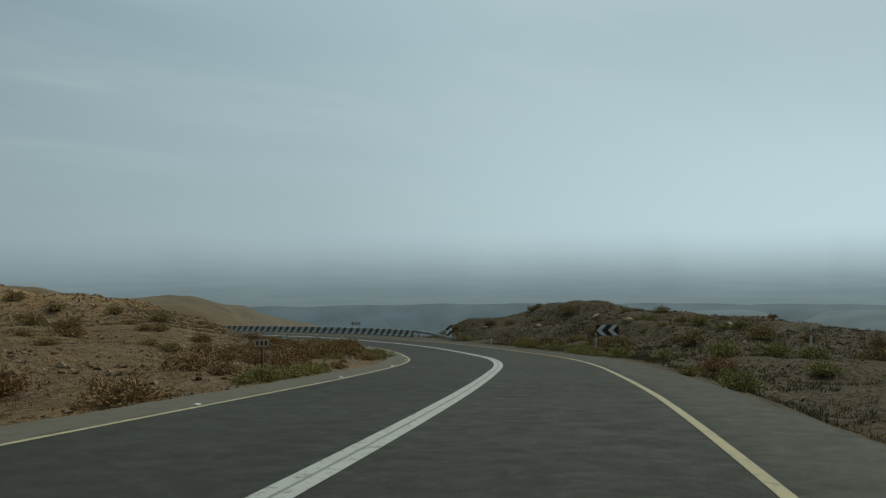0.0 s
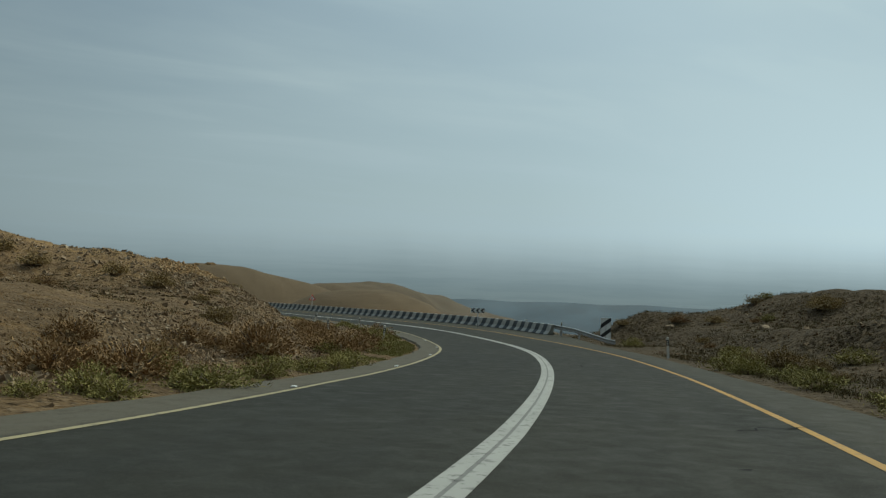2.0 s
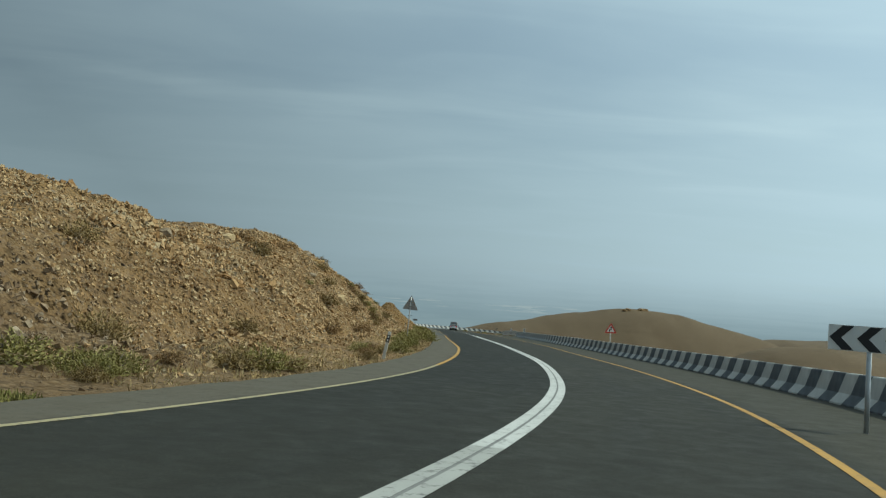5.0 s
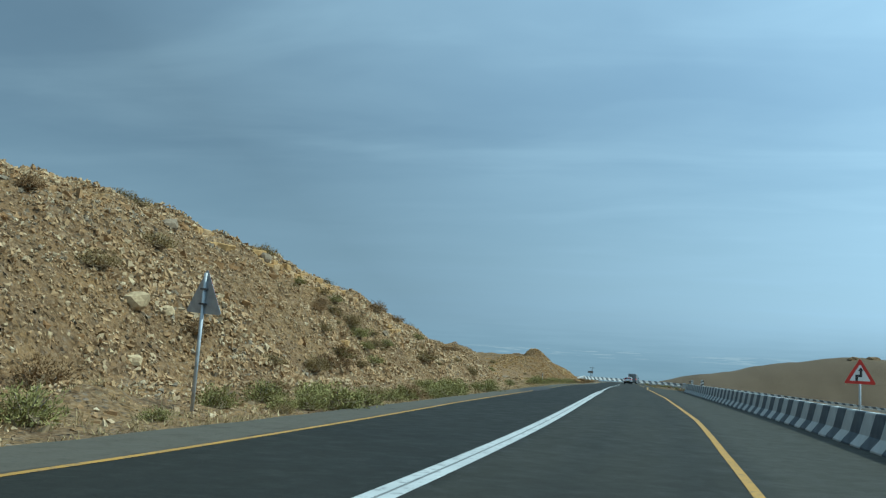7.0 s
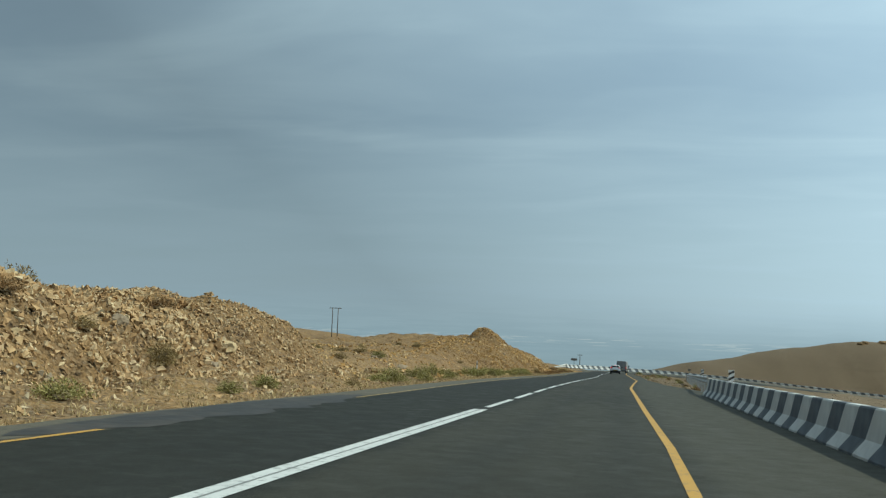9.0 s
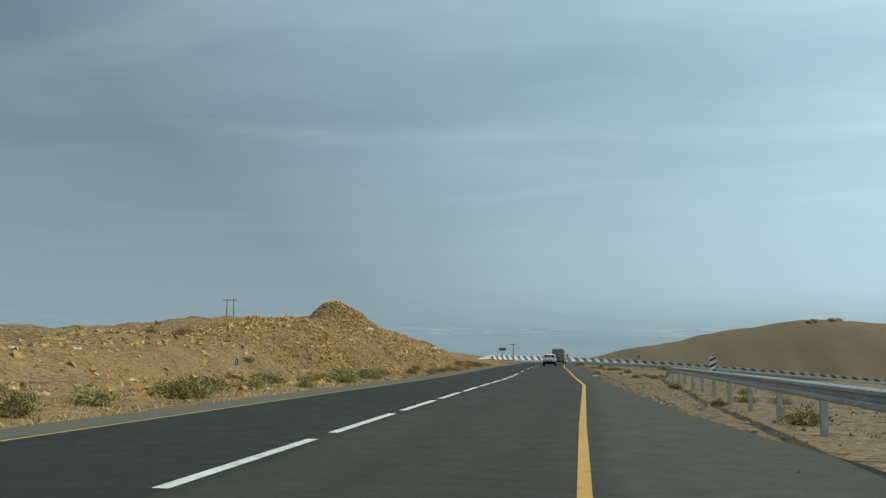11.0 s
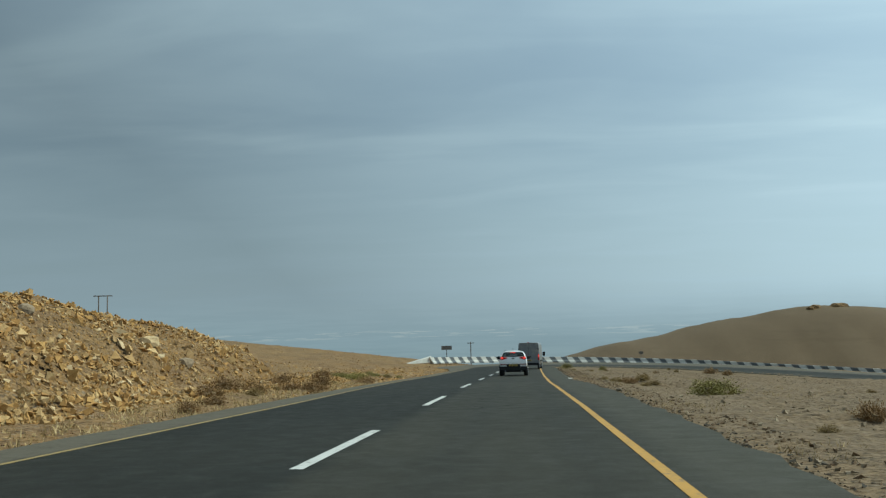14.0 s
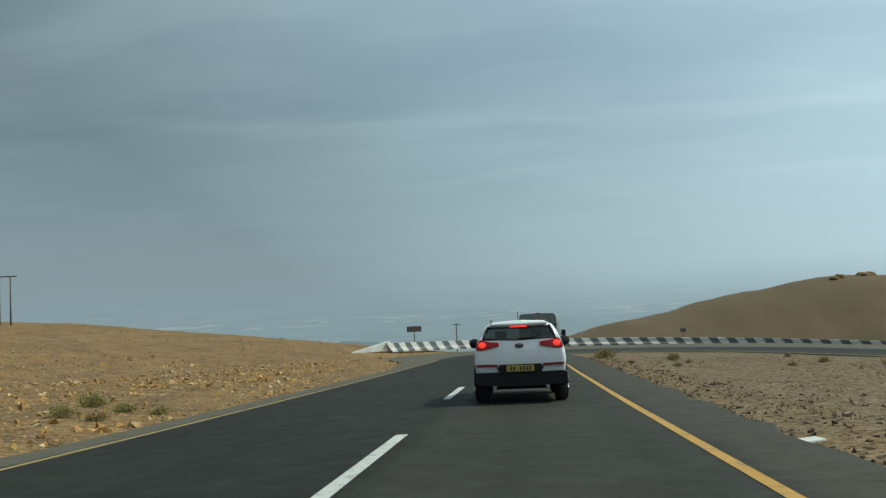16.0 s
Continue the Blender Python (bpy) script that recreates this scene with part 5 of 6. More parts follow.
stones("rubble", p, size, BANK_STONE, "dusty brown rubble on the rounded end of the cut", 152, .9)
# ledges of bedded rock under the rim, in broken rows
p, s, o, r = scatter(6500, 146, 236, -11.5, -20.5, 23)
bed = np.abs((p[:, 2] * 1.05 + s * .02 + .5 * grain(p[:, 0], p[:, 1], 8)) % 1.6 - .8)
stay = (bed < .22) & (grain(s, o * 2, 7) > .40)
stones("rock_ledge", p[stay], sized(r, stay.sum(), .09, .24, 2.0), LEDGE, "broken brown rock ledges along the top of the cut", 24, .7)
# stones and ledges on the round top behind
p, s, o, r = scatter(8000, 112, 192, -19, -46, 121, 1.2)
p, size = broken(p, r, .03, .20, 2.8, 8, .2)
stones("rubble", p, size, BANK_STONE, "weathered brown stones on the rounded hilltop", 122, .6)
# grey scree patches low on the same cut
p, s, o, r = scatter(9000, 140, 236, -9.0, -17, 25, 1.1)
stay = grain(p[:, 0] + 5, p[:, 1] + p[:, 2] * 2, 6) > .55
p = p[stay]
stones("scree", p, sized(r, len(p), .03, .12, 2.4), PALE_STONE, "grey stone scree in patches on the cut", 26, .9)
p, s, o, r = scatter(8000, 128, 236, -6.2, -10.5, 125, 1.0)
stones("scree", p, sized(r, len(p), .015, .10, 2.8), TAN, "small tan stones at the edge of the verge", 126)
# second cut and the bench before it
p, s, o, r = scatter(48000, 290, 354, -7.4, -20, 27, 1.2)
p, size = broken(p, r, .026, .10, 2.6, 3.5, .85)
p[:, 2] += size * .35
stones("rubble", p, size, OCHRE, "angular ochre rubble on the low cut bank", 28, .9)
p, s, o, r = scatter(1500, 296, 350, -9.5, -17, 127)
stay = grain(s, o * 2, 3.5) > .52
stones("rock_ledge", p[stay], sized(r, stay.sum(), .08, .24, 2.2), OCHRE, "broken ochre blocks along the rim of the low cut", 128, .5)
p, s, o, r = scatter(14000, 230, 302, -7, -40, 29, 1.3)
p, size = broken(p, r, .02, .19, 3, 6, .25)
stones("rubble", p, size, OCHRE, "scattered ochre stones on the bench", 30)
p, s, o, r = scatter(1600, 232, 300, -20, -44, 149)
stay = grain(s, o * 2, 6) > .5
stones("rock_ledge", p[stay], sized(r, stay.sum(), .08, .30, 2.2), OCHRE, "broken ochre blocks along the rim of the bench", 150, .6)
# first bend: stones in dry scrub on both hands
p, s, o, r = scatter(10000, 10, 132, -7, -42, 31, 1.3)
p, size = broken(p, r, .02, .17, 3, 6, .2)
stones("rubble", p, size, GREY_STONE, "scattered brown stones among dry scrub", 32)
p, s, o, r = scatter(6000, 0, 125, 7, 28, 33, 1.2)
p, size = broken(p, r, .02, .13, 3, 5, .2)
stones("rubble", p, size, GREY_STONE, "brown stones on the low roadside ridge", 34, .7)
# pale gravel bank on the inside of the bend
p, s, o, r = scatter(24000, 60, 132, -6.8, -17, 131, 1.0)
p, size = broken(p, r, .015, .10, 2.6, 5, .3)
stones("gravel", p, size, BANK_STONE, "pale broken gravel on the bank inside the bend", 132, .8)
# outcrops of dark rock on the ridge outside the bend
p, s, o, r = scatter(1700, 64, 120, 11, 24, 133)
stay = grain(s, o * 2, 4) > .5
stones("rock_ledge", p[stay], sized(r, stay.sum(), .05, .17, 2.4), GREY_STONE, "weathered rock outcrops on the roadside ridge", 134, .6)
p, s, o, r = scatter(140, 326, 347, -9.2, -15, 147)
stones("rock_ledge", p, sized(r, len(p), .07, .24, 2.0), OCHRE, "large broken ochre blocks where the low cut ends", 148, .7)
# gravel inside the hairpin and the sandy plain
p, s, o, r = scatter(10000, 245, 410, 6.0, 30, 35, 1.6)
p, size = broken(p, r, .010, .07, 3.0, 3, .35)
stones("gravel", p, size, PALE_STONE, "loose gravel and small stones on the sandy ground", 36)
p, s, o, r = scatter(17000, 336, 410, -5.8, -50, 37, 1.4)
p, size = broken(p, r, .012, .11, 3.2, 5, .3)
stones("gravel", p, size, OCHRE, "loose ochre gravel on the sandy plain", 38)
p, s, o, r = scatter(6000, 340, 440, -12, -80, 137, 1.3)
p, size = broken(p, r, .025, .15, 3.4, 9, .15)
stones("rubble", p, size, LEDGE, "dark brown stones strewn over the sandy plain", 138)
# clods of broken asphalt along the right edge
p, s, o, r = scatter(4200, 296, 402, 0, 1, 141)
p = along(s, np.interp(s, *zip(*EDGE_R)) + .05 + r.normal(0, .20, len(s)))
p[:, 2] = height(p[:, 0], p[:, 1]) + .005
stones("asphalt_rubble", p, sized(r, len(p), .010, .045, 2.6), CLOD, "dark clods of broken asphalt along the road's edge", 142, .5)
# rough broken edge of the asphalt
p1, s, o, r = scatter(4500, 262, 404, 5.3, 6.7, 39)
p2, _, _, _ = scatter(2600, 20, 404, -5.2, -6.6, 40)
p = np.concatenate([p1, p2])
stones("gravel", p, sized(r, len(p), .010, .05, 2.2), GREY_STONE, "crumbled gravel along the asphalt's edge", 41)


def boulder(x, y, size, k, mat, label, sink=0.0):
    bm = bmesh.new()
    bmesh.ops.create_icosphere(bm, subdivisions=2, radius=1)
    size *= .46
    q = random.Random(k)
    sq = q.uniform(.6, .85)
    sc = Vector((1, q.uniform(.7, 1), q.uniform(.55, .8)))
    for v in bm.verts:
        c = v.co
        c = Vector([math.copysign(abs(a) ** sq, a) for a in c])
        c *= 1.25 + .5 * noise.noise(c * 1.3 + Vector((k, 0, 0))) + .16 * noise.noise(c * 3.5 + Vector((0, k, 0)))
        v.co = Vector((c.x * sc.x, c.y * sc.y, c.z * sc.z)) * size
    ob = part("boulder", bm, mat)
    ob.matrix_world = pose(x, y, level(x, y) + size * .25 - sink, q.uniform(-15, 15), q.uniform(-15, 15), q.uniform(0, 360))
    tagged(ob, label, "boulder", "boulders on the slopes")


for k, (s, o, size, pale) in enumerate(((178, -12.4, .75, 1), (179.5, -12.2, .4, 1), (171, -13.4, .5, 0), (176, -11.0, .42, 1), (216, -14.5, .55, 1), (219, -13.2, .6, 1), (220.5, -11.2, .45, 0), (203, -12, .4, 0),
                                        (261, -13.2, .75, 0), (259, -14.8, .5, 0), (224, -9.9, .35, 0), (226, -10.4, .5, 1), (209, -10.2, .35, 1), (318, -13.4, .5, 0), (322, -13.3, .6, 1), (330, -12.1, .45, 0), (326, -11.0, .4, 1)) + (
                                        (336, -9.7, .45, 0), (335, -10.6, .55, 1), (312, -12.5, .5, 1), (304, -11.5, .45, 0), (70, -8.6, .28, 1), (92, -12, .3, 1), (86, 15.5, .7, 0), (95, 16.5, .8, 0), (104, 15.0, .6, 0), (112, 13, .6, 0),
                                        (118, 12, .5, 0), (76, 19, .7, 0), (150, -16, .6, 0), (158, -17.5, .8, 0), (165, -17.5, .7, 1), (186, -16.2, .7, 0), (194, -15.6, .6, 0), (338, 9.3, .2, 0), (355, 6.6, .2, 0))):
    q = along(s, o)
    boulder(q[0], q[1], size, k, OCHRE if pale else GREY_STONE, "pale angular limestone boulder on the slope" if pale else "brown weathered boulder on the slope")
# pale slabs by the gravel's edge
for x, y, s in ((3.25, 10.7, .2), (4.6, -39.3, .2)):
    bm = bmesh.new(); box(bm, -s, s, -s * .45, s * .45, 0, .05, .015)
    ob = part("stone_slab", bm, BAR_WHITE)
    ob.matrix_world = pose(x, y, level(x, y) - .01, 4, 0, 30)
    tagged(ob, "small broken slab of pale concrete on the gravel", "slab", "slabs on the gravel")


for x, y, k in ((3.95, -9.6, 91), (4.3, -9.3, 92)):
    boulder(x, y, .2, k, CLOD, "black lump of broken asphalt on the road's edge")


def block(q, w, d, h):
    """A rough squared block of rock with knocked-off corners."""
    bm = bmesh.new()
    bmesh.ops.create_cube(bm, size=1)
    for v in bm.verts:
        v.co = Vector(((v.co.x + q.uniform(-.13, .13)) * d, (v.co.y + q.uniform(-.12, .12)) * w, (v.co.z + q.uniform(-.1, .1)) * h))
    bmesh.ops.bevel(bm, geom=list(bm.edges), offset=.1 * h, segments=1, affect="EDGES")
    return bm


def outcrop(x, y, width, courses, seed):
    """Beds of rock standing out of the cut, each course set back with the slope."""
    q = random.Random(seed)
    base = level(x, y)
    top = new("rock_outcrop")
    top.matrix_world = pose(x, y, base)
    z = -.1
    for c in range(courses):
        h = q.uniform(.2, .42)
        u = -width / 2 * q.uniform(.6, 1)
        while u < width / 2:
            w = q.uniform(.3, .9)
            if q.random() > .12:
                yy = y + u + w / 2
                run = x + np.arange(2.5, -4, -.05)
                xx = run[np.argmax(height(run, np.full(len(run), yy)) >= base + z + h * .5)]
                ob = part("block", block(q, w * 1.02, .7, h), OCHRE if q.random() < .75 else TAN, top)
                ob.matrix_local = pose(xx - x - .22 + q.uniform(-.08, .1), yy - y, z + h / 2 + q.uniform(-.03, .03), q.uniform(-4, 4), q.uniform(-5, 9), q.uniform(-9, 9))
            u += w
        z += h * .95
    tagged(top, "bedded outcrop of ochre limestone blocks on the cut", "outcrop", "outcrops on the cut")


for k, (x, y, width, courses) in enumerate(((-14.7, -148.3, 2.2, 4), (-13.9, -144.2, 1.9, 4), (-14.9, -145.8, 1.2, 3), (-12.0, -152.2, 1.5, 3), (-15.8, -149.6, 1.6, 3), (-15.4, -153.0, 2.0, 3), (-12.5, -141.6, 1.2, 2), (-16.2, -157.0, 2.0, 3))):
    outcrop(x, y, width, courses, 300 + k)

# ---- dry plants ----
def leaf_material(name, stops, rough=.8):
    m, nt, b = material(name, rough)
    b.inputs["Specular IOR Level"].default_value = .15
    g = nt.nodes.new("ShaderNodeNewGeometry")
    oi = nt.nodes.new("ShaderNodeObjectInfo")
    stops = [(p, tuple(x * .85 for x in q)) for p, q in stops]
    c = ramp(nt, g.outputs["Random Per Island"], stops)
    c = mix(nt, span(nt, oi.outputs["Random"], 0, 1, 0, .35), c, tuple(x * .55 for x in stops[0][1]))
    nt.links.new(c, b.inputs["Base Color"])
    return m


GREEN_LEAF = leaf_material("olive_scrub_leaves", [(0, (0.22, 0.20, 0.06)), (.5, (0.31, 0.27, 0.09)), (1, (0.40, 0.34, 0.14))])
BROWN_LEAF = leaf_material("dry_brown_twigs", [(0, (.22, .13, .055)), (.5, (.30, .185, .082)), (1, (.37, .24, .12))])
GREY_LEAF = leaf_material("grey_green_twigs", [(0, (0.23, 0.155, 0.062)), (.5, (0.30, 0.215, 0.09)), (1, (0.37, 0.275, 0.125))])
SCRUB_LEAF = leaf_material("olive_brown_scrub", [(0, (.10, .073, .034)), (.4, (.15, .115, .052)), (.7, (.13, .115, .05)), (1, (.24, .17, .08))])
VERGE_GRASS = leaf_material("yellow_green_verge_grass", [(0, (0.17, 0.17, 0.045)), (.5, (0.27, 0.25, 0.08)), (1, (0.38, 0.32, 0.13))])
STRAW = leaf_material("straw_grass", [(0, (0.286, 0.195, 0.0845)), (.5, (0.442, 0.325, 0.156)), (1, (0.585, 0.455, 0.247))])


def blades(roots, ups, lengths, widths, r, spread):
    """Thin three-cornered leaves: their corners and faces."""
    n = len(roots)
    d = ups + r.normal(0, spread, (n, 3))
    d /= np.linalg.norm(d, axis=1)[:, None]
    side = np.cross(d, r.normal(0, 1, (n, 3)))
    side /= np.linalg.norm(side, axis=1)[:, None]
    a, b = roots - side * widths[:, None], roots + side * widths[:, None]
    mid = roots + d * lengths[:, None] * .6 + r.normal(0, .04, (n, 3)) * lengths[:, None]
    tip = roots + d * lengths[:, None]
    V = np.stack([a, b, tip + (mid - roots) * .15], 1)
    return V.reshape(-1, 3), np.arange(n * 3).reshape(n, 3)


def mesh_of(name, V, F, mat):
    me = bpy.data.meshes.new(name)
    k = F.shape[1]
    me.vertices.add(len(V))
    me.vertices.foreach_set("co", np.ascontiguousarray(V, float).ravel())
    me.loops.add(F.size)
    me.polygons.add(len(F))
    me.loops.foreach_set("vertex_index", np.ascontiguousarray(F).ravel())
    me.polygons.foreach_set("loop_start", np.arange(len(F)) * k)
    me.update(calc_edges=True)
    me.materials.append(mat)
    return me


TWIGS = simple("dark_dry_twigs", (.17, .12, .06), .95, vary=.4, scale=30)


def shrub(name, mat, seed, dense):
    """A low desert bush, a metre across: woody stems and a ragged crown of small leaves."""
    r = np.random.default_rng(seed)
    top = new(name)
    bm = bmesh.new()
    for k in range(9):
        a, t = r.uniform(0, 6.28), r.uniform(.25, 1.1)
        e = Vector((math.cos(a) * math.sin(t), math.sin(a) * math.sin(t), math.cos(t))) * r.uniform(.28, .45)
        tube(bm, (0, 0, -.05), e, .014, 5, .005)
    part("woody_stem", bm, WOOD, top)
    n = dense
    d = r.normal(0, 1, (n, 3))
    d[:, 2] = np.abs(d[:, 2])
    d /= np.linalg.norm(d, axis=1)[:, None]
    lump = 1 + .35 * np.sin(d[:, 0] * 5 + seed) * np.sin(d[:, 1] * 6 + seed * 2) + .15 * np.sin(d[:, 0] * 11 - d[:, 2] * 9)
    c = d * (r.uniform(0, 1, n) ** .45 * .46 * lump)[:, None] * np.array([1.05, 1.05, .85])
    out = d + np.array([0, 0, .45])
    V, F = blades(c, out, r.uniform(.035, .085, n), r.uniform(.008, .017, n), r, .8)
    # a solid core stands in for the crown's inner twigs, darker than the leaves
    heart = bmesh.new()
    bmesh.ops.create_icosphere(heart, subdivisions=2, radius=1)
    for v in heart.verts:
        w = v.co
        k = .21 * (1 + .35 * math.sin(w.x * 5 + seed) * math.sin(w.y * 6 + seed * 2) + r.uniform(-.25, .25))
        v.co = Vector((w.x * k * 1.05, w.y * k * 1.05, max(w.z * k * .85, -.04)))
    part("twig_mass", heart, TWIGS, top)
    ob = new("crown", mesh_of("crown", V, F, mat))
    ob.parent = top
    return top


KINDS = {}
for key, name, mat, label in (("green", "bush", GREEN_LEAF, "low olive-green desert bush on dry ground"), ("brown", "shrub", BROWN_LEAF, "dry reddish-brown desert shrub on stony ground"), ("grey", "shrub", GREY_LEAF, "grey-brown dry desert shrub on stony ground")):
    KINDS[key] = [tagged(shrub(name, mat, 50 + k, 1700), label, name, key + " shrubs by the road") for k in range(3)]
USED = {}


def plant(key, x, y, size, k):
    top = KINDS[key][k % 3]
    q = random.Random(k * 31 + int(x * 10))
    m = pose(x, y, level(x, y) + .03 * size, 0, 0, q.uniform(0, 360))
    if top.name not in USED:
        USED[top.name] = True
        ob = top
        ob.matrix_world = m
    else:
        ob = copy_thing(top, m)
    ob.scale = (size * q.uniform(.85, 1.2), size * q.uniform(.85, 1.2), size * q.uniform(.7, 1.0))


n_plant = 0


def row(key, count, s0, s1, o0, o1, lo, hi, seed):
    global n_plant
    p, s, o, r = scatter(count, s0, s1, o0, o1, seed)
    for q in p:
        plant(key, q[0], q[1], r.uniform(lo, hi), n_plant)
        n_plant += 1


# left verge of the first bend
row("green", 20, 20, 128, -6.2, -7.8, .6, 1.2, 61)
row("brown", 30, 24, 128, -6.9, -12, .9, 2.2, 62)
row("brown", 20, 20, 128, -12, -38, .8, 2.0, 63)
row("grey", 6, 50, 130, -9, -30, .6, 1.3, 64)
row("green", 6, 96, 128, -7.2, -9, 1.0, 1.7, 65)
# scrub hugging the slopes of the bend
row("grey", 12, 20, 125, -9, -34, .8, 1.7, 164)
row("grey", 8, 60, 116, 9, 22, .9, 1.8, 168)
# right verge and ridge
row("green", 14, 60, 90, 6.6, 8.6, .8, 1.5, 66)
row("brown", 20, 20, 116, 7.6, 24, .7, 1.8, 67)
row("grey", 22, 26, 118, 8, 24, .8, 2.0, 68)
row("green", 24, 40, 116, 9, 22, .8, 1.7, 268)
# foot of the high cut
row("green", 20, 126, 226, -6.0, -7.4, .6, 1.2, 69)
row("grey", 8, 126, 232, -5.9, -7.6, .5, 1.0, 70)
row("brown", 8, 126, 226, -6.2, -8, .5, 1.0, 71)
row("green", 14, 142, 190, -5.9, -7.2, .8, 1.4, 169)
row("grey", 8, 130, 200, -5.9, -7.4, .7, 1.2, 170)
# bushes on the slope
row("grey", 18, 135, 228, -10, -20, 1.0, 1.8, 72)
row("brown", 14, 160, 226, -10, -18, .9, 1.6, 73)
# bench and second cut
row("green", 28, 233, 294, -6.2, -7.7, .8, 1.6, 74)
row("grey", 10, 236, 296, -8.5, -22, .6, 1.2, 75)
row("grey", 9, 256, 272, -16.5, -20.5, 1.0, 1.8, 175)
row("grey", 12, 296, 350, -6.8, -8.8, .4, .9, 76)
row("brown", 18, 296, 353, -5.8, -7.4, .5, 1.2, 77)
row("green", 9, 351, 359, -7.3, -8.4, .6, 1.1, 78)
# inside the hairpin and by the rail
row("grey", 4, 300, 400, 8.5, 26, .4, .9, 79)
row("brown", 8, 250, 330, 7.0, 10.5, .35, .8, 80)
row("grey", 14, 300, 404, 6.6, 20, .25, .6, 180)
row("green", 6, 250, 300, 8.2, 11, .5, .9, 81)
row("brown", 3, 330, 400, 8, 24, .4, .9, 82)
for key, x, y, size in (("brown", 5.8, 2.8, .7), ("grey", 5.5, 3.6, .8), ("brown", 6.0, 1.3, .8), ("grey", 6.3, .4, .8), ("grey", 5.4, 5.0, .6), ("grey", 5.0, 6.4, .5), ("brown", 17.9, 44.0, 1.4), ("brown", 17.4, 34.6, 1.1), ("green", 8.1, 50.0, 1.0),
                        ("green", 4.5, 53.3, 1.5)) + (("green", -9.9, 13.8, .8), ("green", -9.4, 16.4, .6), ("grey", -8.6, 16.3, .5), ("green", -8.2, 18.3, .5), ("green", 7.9, -8.9, 1.7), ("brown", 8.1, -22.6, .9), ("green", 4.9, -33.5, .7), ("green", -10.5, 19.7, .8), ("green", -9.1, 18.5, .6), ("grey", -10.7, -126.0, 1.2), ("green", -11.3, -154.5, 1.3),
                        ("brown", -13.5, -152.4, 1.0), ("grey", -14.0, -133.4, 1.0), ("green", -15.9, -86.2, 1.3), ("green", -5.98, -169.2, 1.5), ("green", -6.2, -166.4, 1.2), ("green", 7.2, -10.2, 1.2)) + (
                        ("brown", -10.6, -1.6, 1.3), ("brown", -10.9, .9, 1.2), ("brown", -10.2, 4.6, 1.2), ("brown", -10.5, 6.2, 1.0), ("grey", -10.7, 9.4, .9), ("brown", -9.0, -14.4, 1.1), ("brown", -9.8, -9.7, 1.3), ("brown", -10.0, -7.4, 1.2), ("brown", -10.4, -3.4, 1.1), ("brown", -9.4, -12.0, 1.0), ("brown", 5.6, -.8, .6), ("grey", 6.7, -.6, .6), ("grey", 6.0, -3.2, .5),
                        ("grey", -16.5, -152.0, 1.3), ("grey", -19.5, -160.0, 1.2), ("grey", -17.0, -142.0, 1.2), ("green", -13.5, -178.5, .8)):
    plant(key, x, y, size, n_plant)
    n_plant += 1
# green bushes along both edges of the first bend
for x, y, size in ((-56.4, -284.8, .9), (-55.8, -284.7, .9), (-54.7, -284.0, .85), (-53.9, -283.6, .85), (-52.8, -282.6, 1.0), (-52.1, -282.1, .8),
                   (-49.3, -295.5, 1.25), (-44.4, -291.4, .8), (-25.2, -272.6, 1.1), (-28.4, -275.9, 1.1), (-29.4, -277.4, 1.0), (-27.2, -274.6, 1.2),
                   (-37.5, -268.1, .8), (-35.9, -266.1, .95), (-33.7, -263.5, 1.0), (-31.7, -261.1, 1.0), (-29.2, -258.2, 1.1), (-38.7, -268.3, .7),
                   (-32.2, -260.5, .9), (-28.0, -255.3, .9), (-24.1, -247.3, 1.1), (-23.1, -248.6, 1.0), (-21.2, -245.7, 1.1), (-15.9, -261.2, 1.1)):
    plant("green", x, y, size, n_plant)
    n_plant += 1


def clumps(key, *places):
    global n_plant
    for x, y, size in places:
        plant(key, x, y, size, n_plant)
        n_plant += 1


# clumps between the stones of the high cut and along its foot
clumps("brown", (-13.6, -151.7, 1.1), (-13.7, -150.8, 0.9), (-12.4, -151.1, 0.6), (-10.8, -155.3, 1.1), (-12.0, -152.6, 0.5), (-6.4, -160.0, 1.4), (-6.4, -160.7, 1.1), (-14.0, -140.5, 1.5))
clumps("grey", (-13.5, -150.0, 1.2), (-13.3, -149.3, 0.5), (-12.1, -154.7, 0.9), (-13.0, -150.3, 0.5), (-12.9, -148.6, 1.5), (-11.8, -147.4, 0.8), (-11.7, -146.7, 0.6), (-11.3, -151.5, 1.0), (-11.8, -137.6, 0.6), (-10.8, -138.7, 0.9), (-10.4, -138.3, 0.6), (-12.4, -146.3, 0.8), (-11.3, -128.8, 0.8), (-10.5, -126.2, 1.0), (-14.8, -152.0, 0.5))
clumps("green", (-14.0, -148.1, 1.0), (-12.4, -148.8, 1.4), (-11.8, -149.2, 1.1), (-11.2, -149.6, 1.1), (-11.8, -145.5, 1.1), (-12.3, -137.0, 1.0), (-15.0, -150.9, 0.8), (-6.6, -151.8, 1.9), (-6.2, -154.1, 1.5), (-6.2, -156.0, 1.4), (-6.1, -157.8, 1.1), (-6.2, -158.7, 0.8), (-6.2, -144.8, 1.4))
